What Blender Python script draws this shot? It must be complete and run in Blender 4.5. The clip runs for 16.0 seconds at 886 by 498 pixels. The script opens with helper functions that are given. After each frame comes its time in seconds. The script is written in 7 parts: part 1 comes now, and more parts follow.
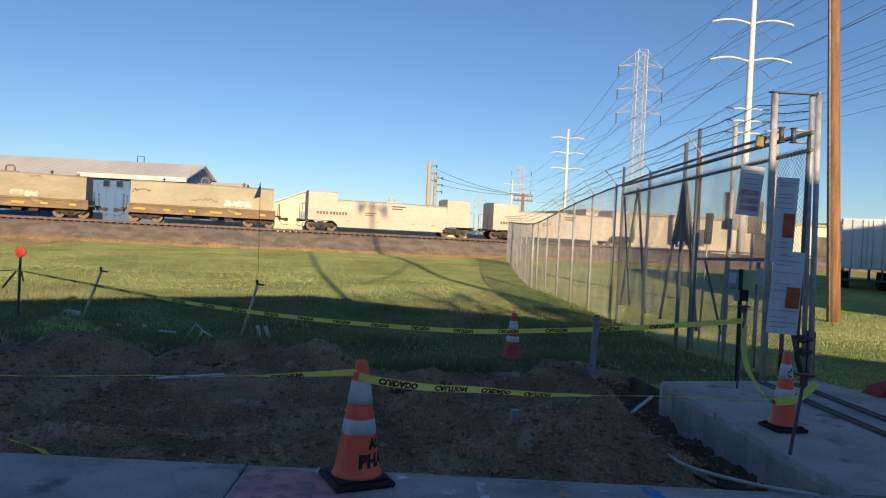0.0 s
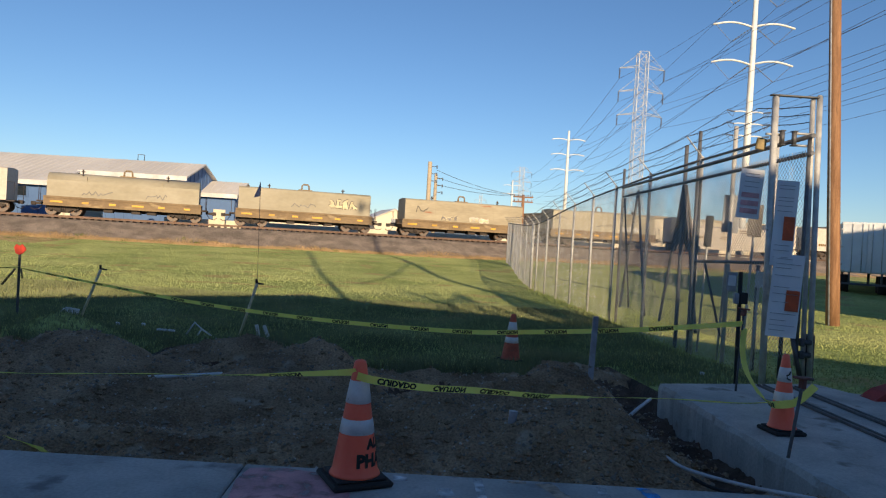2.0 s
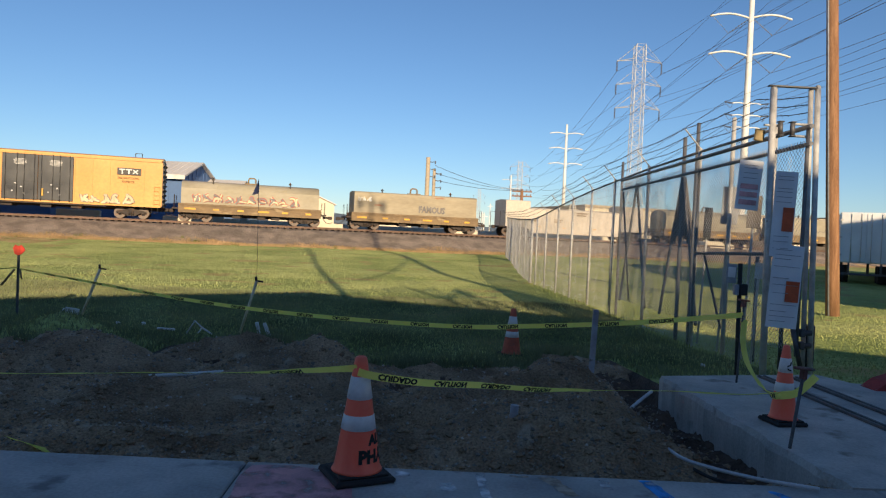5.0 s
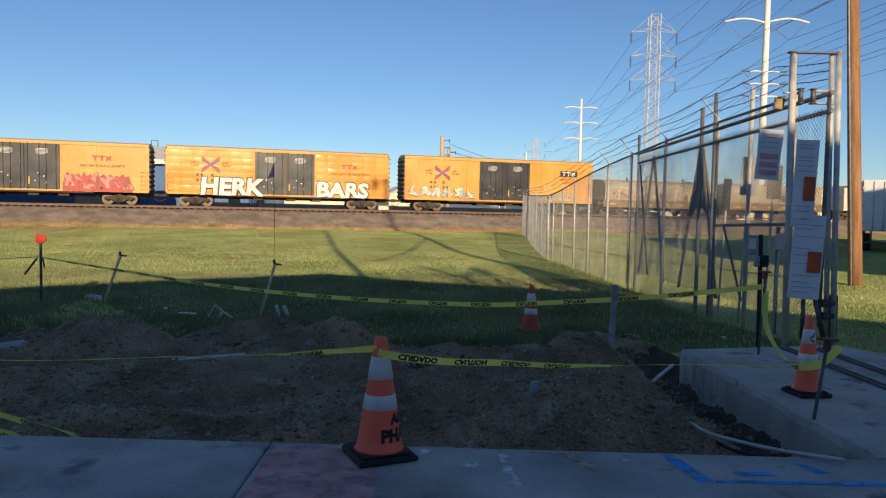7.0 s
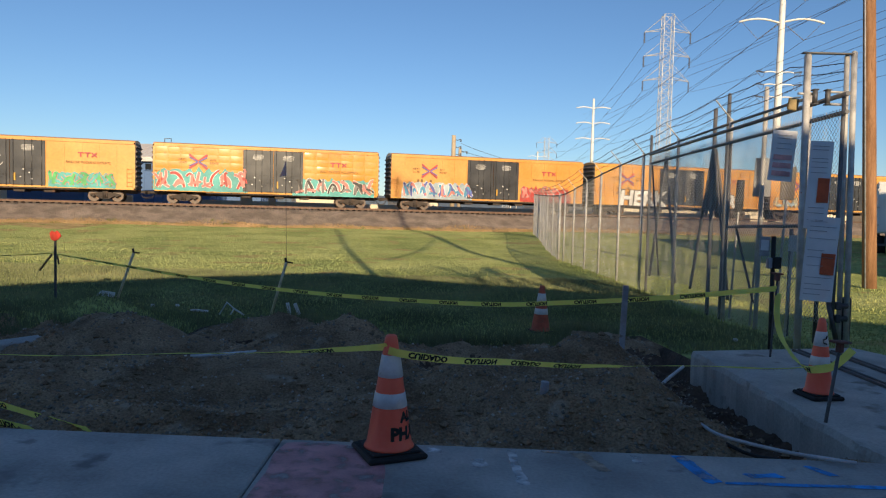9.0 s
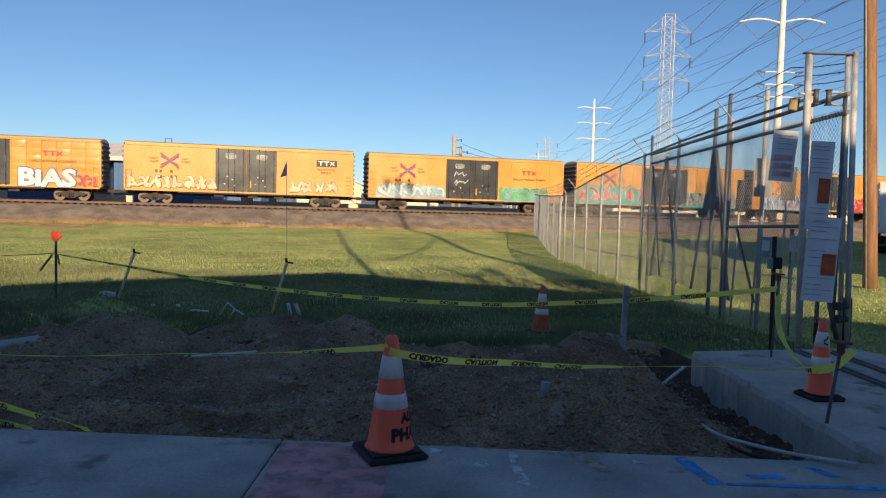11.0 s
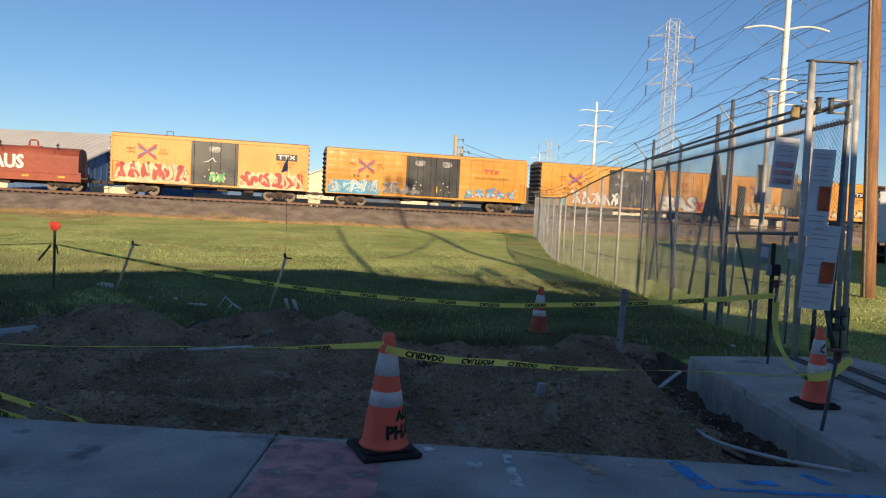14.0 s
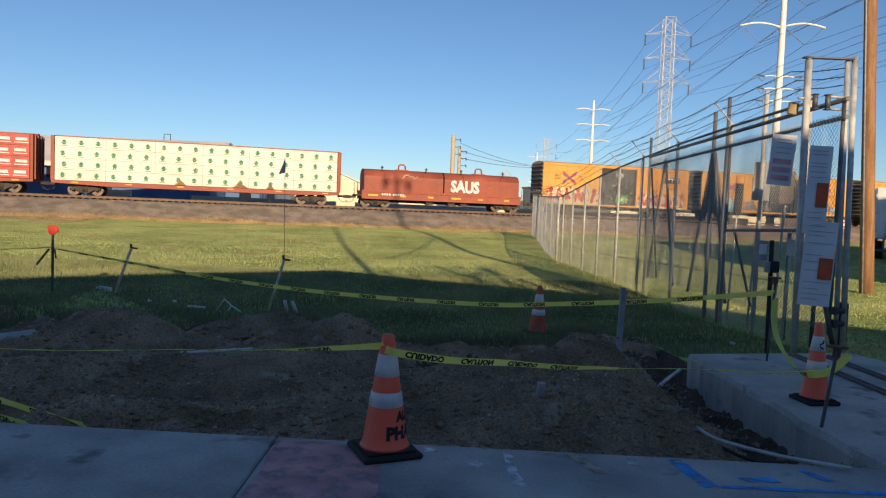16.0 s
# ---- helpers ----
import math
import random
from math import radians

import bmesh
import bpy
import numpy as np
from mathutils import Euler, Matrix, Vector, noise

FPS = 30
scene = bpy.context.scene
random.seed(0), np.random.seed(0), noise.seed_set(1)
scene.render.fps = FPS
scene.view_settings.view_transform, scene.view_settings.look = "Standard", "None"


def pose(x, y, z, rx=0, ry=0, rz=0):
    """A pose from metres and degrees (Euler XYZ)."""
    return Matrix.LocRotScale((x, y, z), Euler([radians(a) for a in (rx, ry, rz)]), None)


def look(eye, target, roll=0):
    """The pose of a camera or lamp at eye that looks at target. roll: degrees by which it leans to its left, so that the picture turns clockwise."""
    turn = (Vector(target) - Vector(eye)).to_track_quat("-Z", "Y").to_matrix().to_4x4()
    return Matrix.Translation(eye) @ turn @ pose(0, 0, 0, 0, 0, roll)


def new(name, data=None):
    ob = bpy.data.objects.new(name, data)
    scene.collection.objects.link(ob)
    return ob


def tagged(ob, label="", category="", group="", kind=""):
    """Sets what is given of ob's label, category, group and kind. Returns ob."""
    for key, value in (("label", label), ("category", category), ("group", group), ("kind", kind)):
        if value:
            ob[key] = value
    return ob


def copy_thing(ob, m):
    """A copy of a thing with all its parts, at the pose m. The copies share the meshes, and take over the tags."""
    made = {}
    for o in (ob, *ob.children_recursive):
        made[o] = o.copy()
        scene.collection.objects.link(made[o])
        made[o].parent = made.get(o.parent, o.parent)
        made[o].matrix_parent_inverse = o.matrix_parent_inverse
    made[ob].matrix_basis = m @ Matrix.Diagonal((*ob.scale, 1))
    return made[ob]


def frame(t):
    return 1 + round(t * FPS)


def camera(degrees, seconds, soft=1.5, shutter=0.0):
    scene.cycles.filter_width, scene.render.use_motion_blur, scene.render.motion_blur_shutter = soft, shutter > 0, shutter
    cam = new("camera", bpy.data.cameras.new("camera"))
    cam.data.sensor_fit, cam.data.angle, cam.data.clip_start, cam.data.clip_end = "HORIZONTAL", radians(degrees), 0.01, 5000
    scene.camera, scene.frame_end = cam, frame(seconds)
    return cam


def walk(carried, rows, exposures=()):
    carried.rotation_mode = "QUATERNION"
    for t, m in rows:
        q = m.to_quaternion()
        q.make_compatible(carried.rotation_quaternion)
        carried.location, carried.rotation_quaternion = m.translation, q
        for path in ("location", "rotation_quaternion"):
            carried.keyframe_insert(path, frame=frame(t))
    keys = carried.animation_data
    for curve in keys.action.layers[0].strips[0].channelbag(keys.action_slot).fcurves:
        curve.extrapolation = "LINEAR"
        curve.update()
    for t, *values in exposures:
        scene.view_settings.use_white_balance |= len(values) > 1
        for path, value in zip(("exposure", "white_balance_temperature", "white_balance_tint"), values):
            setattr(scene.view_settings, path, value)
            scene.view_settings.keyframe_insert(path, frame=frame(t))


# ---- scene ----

cam = camera(65.0, 16.0, soft=1.2)
# eye x, y, z; turn to the left, tilt up, roll, in degrees
PATH = [
    (0.0, 0.002, -0.017, 1.448, -2.089, -0.902, 2.873),
    (0.5, 0.002, -0.011, 1.445, -2.104, -0.889, 3.032),
    (1.0, 0.004, -0.011, 1.447, -2.108, -0.925, 3.147),
    (1.5, 0.002, -0.012, 1.445, -2.122, -0.896, 3.207),
    (2.0, 0.003, -0.013, 1.446, -2.107, -0.848, 3.319),
    (2.5, 0.002, -0.008, 1.446, -2.115, -0.842, 3.441),
    (3.0, 0.003, -0.010, 1.447, -2.105, -0.968, 3.470),
    (3.5, 0.002, -0.006, 1.443, -2.136, -1.149, 3.412),
    (4.0, 0.003, -0.006, 1.443, -2.129, -1.194, 3.340),
    (6.3, 0.003, -0.002, 1.444, -1.838, -1.355, 1.311),
    (6.5, 0.004, 0.000, 1.445, -1.634, -2.058, 1.237),
    (7.0, -0.000, 0.011, 1.442, -0.885, -3.012, 1.134),
    (7.5, -0.001, 0.011, 1.441, -0.273, -2.984, 1.245),
    (8.0, -0.001, 0.006, 1.441, 0.007, -2.935, 1.420),
    (8.5, -0.000, 0.008, 1.442, 0.001, -3.007, 1.491),
    (9.0, -0.000, 0.000, 1.440, -0.000, -3.070, 1.500),
    (11.5, -0.002, 0.004, 1.443, 0.045, -3.068, 1.507),
    (12.0, -0.002, 0.003, 1.443, 0.043, -3.066, 1.523),
    (12.5, -0.003, 0.007, 1.440, 0.044, -3.036, 1.568),
    (13.0, -0.005, 0.009, 1.440, -0.003, -3.069, 1.777),
    (13.5, -0.002, 0.004, 1.441, -0.034, -3.112, 2.618),
    (14.0, 0.000, 0.007, 1.438, -0.032, -3.111, 2.848),
    (14.5, 0.000, 0.001, 1.442, -0.044, -3.141, 2.685),
    (15.0, 0.001, 0.003, 1.441, -0.091, -3.115, 2.440),
    (15.5, -0.002, -0.001, 1.441, -0.114, -3.090, 2.352),
    (16.0, -0.001, 0.007, 1.441, -0.153, -3.109, 2.287),
]


def gaze(x, y, z, turn, tilt, roll):
    a, b = radians(turn), radians(tilt)
    way = Vector((-math.sin(a) * math.cos(b), math.cos(a) * math.cos(b), math.sin(b)))
    return look((x, y, z), Vector((x, y, z)) + 10 * way, roll)


walk(cam, [(r[0], gaze(*r[1:])) for r in PATH], exposures=[(0.0, 0.41, 5650, 10), (4.2, 0.41, 5650, 10), (6.5, 0.34, 5700, 10), (9.2, 0.38, 5700, 10), (16.0, 0.37, 5750, 10)])

# ---- sky and sun ----
SUN_TURN, SUN_HEIGHT = radians(169.0), radians(19.0)  # clockwise from north (+y), above the horizon
world = bpy.data.worlds.new("sky")
scene.world = world
world.use_nodes = True
wt = world.node_tree
sky = wt.nodes.new("ShaderNodeTexSky")
sky.sky_type, sky.sun_disc = "NISHITA", False
sky.sun_elevation, sky.sun_rotation = SUN_HEIGHT, SUN_TURN
sky.altitude, sky.air_density, sky.dust_density, sky.ozone_density = 20, 1.0, 0.05, 3.5
wt.links.new(sky.outputs[0], wt.nodes["Background"].inputs[0])
wt.nodes["Background"].inputs[1].default_value = 0.0735
sun = new("sun", bpy.data.lights.new("sun", "SUN"))
sun.data.energy, sun.data.angle, sun.data.color = 5.0, radians(0.6), (1.0, 0.72, 0.4)
sun_way = Vector((math.sin(SUN_TURN) * math.cos(SUN_HEIGHT), math.cos(SUN_TURN) * math.cos(SUN_HEIGHT), math.sin(SUN_HEIGHT)))
sun.matrix_world = look(tuple(sun_way * 100), (0, 0, 0))

# ---- tools ----


def part(name, bm, material, parent=None, label="", smooth=False):
    """Links a bmesh as one mesh object, under a thing or a part."""
    me = bpy.data.meshes.new(name)
    bm.to_mesh(me)
    bm.free()
    for m in material if isinstance(material, (list, tuple)) else [material]:
        me.materials.append(m)
    if smooth:
        me.shade_smooth()
    o = new(name, me)
    o.parent = parent
    return tagged(o, label) if label else o


def raw(name, verts, faces, material, parent=None, smooth=False):
    me = bpy.data.meshes.new(name)
    me.from_pydata(verts, [], faces)
    for m in material if isinstance(material, (list, tuple)) else [material]:
        me.materials.append(m)
    if smooth:
        me.shade_smooth()
    o = new(name, me)
    o.parent = parent
    return o


def same_mesh(name, source, m, parent=None):
    o = new(name, source.data)
    o.parent = parent
    o.matrix_basis = m
    return o


def thing(name, label, category, group="", kind="", at=None):
    o = tagged(new(name), label, category, group, kind)
    o.empty_display_size = 0.2
    if at is not None:
        o.matrix_basis = at
    return o


def box(bm, x0, x1, y0, y1, z0, z1, bevel=0.0, m=None):
    vs = [bm.verts.new((x, y, z)) for z in (z0, z1) for x, y in ((x0, y0), (x1, y0), (x1, y1), (x0, y1))]
    fs = [bm.faces.new([vs[i] for i in f]) for f in ((3, 2, 1, 0), (4, 5, 6, 7), (0, 1, 5, 4), (1, 2, 6, 5), (2, 3, 7, 6), (3, 0, 4, 7))]
    if bevel:
        es = list({e for f in fs for e in f.edges})
        vs = list({v for f in bmesh.ops.bevel(bm, geom=es, offset=bevel, segments=1, affect="EDGES")["faces"] for v in f.verts} | {v for v in vs if v.is_valid})
    if m is not None:
        bmesh.ops.transform(bm, matrix=m, verts=vs)
    return vs


def bar(bm, a, b, r0, r1=None, n=8, caps=True):
    """A round bar from a to b, tapered from r0 to r1."""
    a, b = Vector(a), Vector(b)
    r1 = r0 if r1 is None else r1
    q = (b - a).to_track_quat("Z", "Y")
    rings = []
    for p, r in ((a, r0), (b, r1)):
        rings.append([bm.verts.new(p + q @ Vector((r * math.cos(6.28318 * i / n), r * math.sin(6.28318 * i / n), 0))) for i in range(n)])
    for i in range(n):
        j = (i + 1) % n
        f = bm.faces.new((rings[0][i], rings[0][j], rings[1][j], rings[1][i]))
        f.smooth = n > 5
    if caps:
        bm.faces.new(rings[0][::-1])
        bm.faces.new(rings[1])


def tube(bm, points, r, n=8):
    """A bent round tube through points."""
    pts = [Vector(p) for p in points]
    rings = []
    for i, p in enumerate(pts):
        way = (pts[min(i + 1, len(pts) - 1)] - pts[max(i - 1, 0)]).normalized()
        q = way.to_track_quat("Z", "Y")
        rings.append([bm.verts.new(p + q @ Vector((r * math.cos(6.28318 * k / n), r * math.sin(6.28318 * k / n), 0))) for k in range(n)])
    for a, b in zip(rings, rings[1:]):
        for i in range(n):
            j = (i + 1) % n
            f = bm.faces.new((a[i], a[j], b[j], b[i]))
            f.smooth = True
    bm.faces.new(rings[0][::-1])
    bm.faces.new(rings[-1])


def lathe(bm, rings, n=28, at=(0, 0, 0)):
    """A turned body from (radius, z) rings, closed at both ends."""
    made = [[bm.verts.new((at[0] + r * math.cos(6.28318 * i / n), at[1] + r * math.sin(6.28318 * i / n), at[2] + z)) for i in range(n)] for r, z in rings]
    for a, b in zip(made, made[1:]):
        for i in range(n):
            j = (i + 1) % n
            f = bm.faces.new((a[i], a[j], b[j], b[i]))
            f.smooth = True
    bm.faces.new(made[0][::-1])
    bm.faces.new(made[-1])


def prism(bm, outline, y0, y1):
    """A plate with an outline in x and z, from y0 to y1."""
    a = [bm.verts.new((x, y0, z)) for x, z in outline]
    b = [bm.verts.new((x, y1, z)) for x, z in outline]
    k = len(outline)
    bm.faces.new(a)
    bm.faces.new(b[::-1])
    for i in range(k):
        j = (i + 1) % k
        bm.faces.new((a[j], a[i], b[i], b[j]))


FONT = {}


def glyphs(text, fat=0.0):
    """Flat letters of the built-in font as vertices and faces, about one unit high."""
    if (text, fat) not in FONT:
        cu = bpy.data.curves.new("letters", "FONT")
        cu.body, cu.size, cu.offset, cu.resolution_u, cu.fill_mode = text, 1.0, fat, 2, "BOTH"
        ob = bpy.data.objects.new("letters", cu)
        scene.collection.objects.link(ob)
        me = bpy.data.meshes.new_from_object(ob.evaluated_get(bpy.context.evaluated_depsgraph_get()))
        FONT[text, fat] = ([v.co.to_2d() for v in me.vertices], [tuple(p.vertices) for p in me.polygons])
        bpy.data.objects.remove(ob)
        bpy.data.curves.remove(cu)
        bpy.data.meshes.remove(me)
    return FONT[text, fat]


def letters(bm, text, place, height, width=None, fat=0.0, tilt=0.0, wave=0.0):
    """Adds letters; place maps (u, v) in metres to a point."""
    vs, fs = glyphs(text, fat)
    if not vs:
        return
    x0, x1 = min(v.x for v in vs), max(v.x for v in vs)
    y0, y1 = min(v.y for v in vs), max(v.y for v in vs)
    sy = height / (y1 - y0)
    sx = sy if width is None else width / (x1 - x0)
    made = []
    for v in vs:
        u, w = (v.x - x0) * sx, (v.y - y0) * sy
        made.append(bm.verts.new(place(u + tilt * w, w + wave * math.sin(u * 2.3))))
    for f in fs:
        try:
            bm.faces.new([made[i] for i in f])
        except ValueError:
            pass


# ---- materials ----


def surf(name, col, rough=0.7, metal=0.0, low=None, scale=3.0, fine=40.0, mix=0.35, bump=0.15, gloss=0.5, piece=0.0, stain=None, stain_at=0.6, stretch=(1, 1, 1), coarse=0.0):
    """A surface with broad and fine variation: col and a second tone, a bump, a stain of another colour."""
    m = bpy.data.materials.new(name)
    m.use_nodes = True
    t = m.node_tree
    b = t.nodes["Principled BSDF"]
    n = t.nodes.new
    co = n("ShaderNodeTexCoord")
    mp = n("ShaderNodeMapping")
    mp.inputs["Scale"].default_value = stretch
    t.links.new(co.outputs["Object"], mp.inputs[0])
    big, small = n("ShaderNodeTexNoise"), n("ShaderNodeTexNoise")
    big.inputs["Scale"].default_value, big.inputs["Detail"].default_value = scale, 6
    small.inputs["Scale"].default_value, small.inputs["Detail"].default_value = fine, 4
    for x in (big, small):
        t.links.new(mp.outputs[0], x.inputs["Vector"])
    low = low or tuple(c * 0.6 for c in col)
    r1 = n("ShaderNodeValToRGB")
    r1.color_ramp.elements[0].position, r1.color_ramp.elements[1].position = 0.35, 0.65
    r1.color_ramp.elements[0].color, r1.color_ramp.elements[1].color = (*low, 1), (*col, 1)
    t.links.new(big.outputs[0], r1.inputs[0])
    r2 = n("ShaderNodeMixRGB")
    r2.blend_type = "OVERLAY"
    r2.inputs[0].default_value = mix
    t.links.new(r1.outputs[0], r2.inputs[1])
    t.links.new(small.outputs[0], r2.inputs[2])
    out = r2.outputs[0]
    if stain:
        sn = n("ShaderNodeTexNoise")
        sn.inputs["Scale"].default_value, sn.inputs["Detail"].default_value = scale * 1.7, 8
        t.links.new(mp.outputs[0], sn.inputs["Vector"])
        rs = n("ShaderNodeValToRGB")
        rs.color_ramp.elements[0].position, rs.color_ramp.elements[1].position = stain_at, stain_at + 0.08
        t.links.new(sn.outputs[0], rs.inputs[0])
        ms = n("ShaderNodeMixRGB")
        ms.inputs[2].default_value = (*stain, 1)
        t.links.new(rs.outputs[0], ms.inputs[0])
        t.links.new(out, ms.inputs[1])
        out = ms.outputs[0]
    if piece:
        inf = n("ShaderNodeObjectInfo")
        hs = n("ShaderNodeHueSaturation")
        ma = n("ShaderNodeMath")
        ma.operation = "MULTIPLY_ADD"
        ma.inputs[1].default_value, ma.inputs[2].default_value = piece, 1 - piece / 2
        t.links.new(inf.outputs["Random"], ma.inputs[0])
        t.links.new(ma.outputs[0], hs.inputs["Value"])
        t.links.new(out, hs.inputs["Color"])
        out = hs.outputs[0]
    t.links.new(out, b.inputs["Base Color"])
    rr = n("ShaderNodeMath")
    rr.operation = "MULTIPLY_ADD"
    rr.inputs[1].default_value, rr.inputs[2].default_value = 0.25, rough - 0.12
    t.links.new(big.outputs[0], rr.inputs[0])
    t.links.new(rr.outputs[0], b.inputs["Roughness"])
    b.inputs["Metallic"].default_value = metal
    b.inputs["Specular IOR Level"].default_value = gloss
    if bump:
        bp = n("ShaderNodeBump")
        bp.inputs["Strength"].default_value, bp.inputs["Distance"].default_value = bump, coarse or 0.02
        t.links.new(small.outputs[0], bp.inputs["Height"])
        t.links.new(bp.outputs[0], b.inputs["Normal"])
    return m


def patchy(name, col, scale, keep, rough=0.8):
    """Worn paint on concrete: the paint is missing where the noise falls below keep."""
    m = surf(name, col, rough, scale=6, fine=70, bump=0.1)
    t = m.node_tree
    b = t.nodes["Principled BSDF"]
    co, no, rp = t.nodes.new("ShaderNodeTexCoord"), t.nodes.new("ShaderNodeTexNoise"), t.nodes.new("ShaderNodeValToRGB")
    no.inputs["Scale"].default_value, no.inputs["Detail"].default_value = scale, 10
    rp.color_ramp.elements[0].position, rp.color_ramp.elements[1].position = keep - 0.12, keep + 0.12
    t.links.new(co.outputs["Object"], no.inputs["Vector"])
    t.links.new(no.outputs[0], rp.inputs[0])
    t.links.new(rp.outputs[0], b.inputs["Alpha"])
    return m


def sheer(m, share):
    """Lets light through a thin plastic sheet: part of it is scattered on to the other side."""
    t = m.node_tree
    b, out = t.nodes["Principled BSDF"], t.nodes["Material Output"]
    tr, mx = t.nodes.new("ShaderNodeBsdfTranslucent"), t.nodes.new("ShaderNodeMixShader")
    t.links.new(b.inputs["Base Color"].links[0].from_socket, tr.inputs[0])
    mx.inputs[0].default_value = share
    t.links.new(b.outputs[0], mx.inputs[1])
    t.links.new(tr.outputs[0], mx.inputs[2])
    t.links.new(mx.outputs[0], out.inputs[0])
    return m


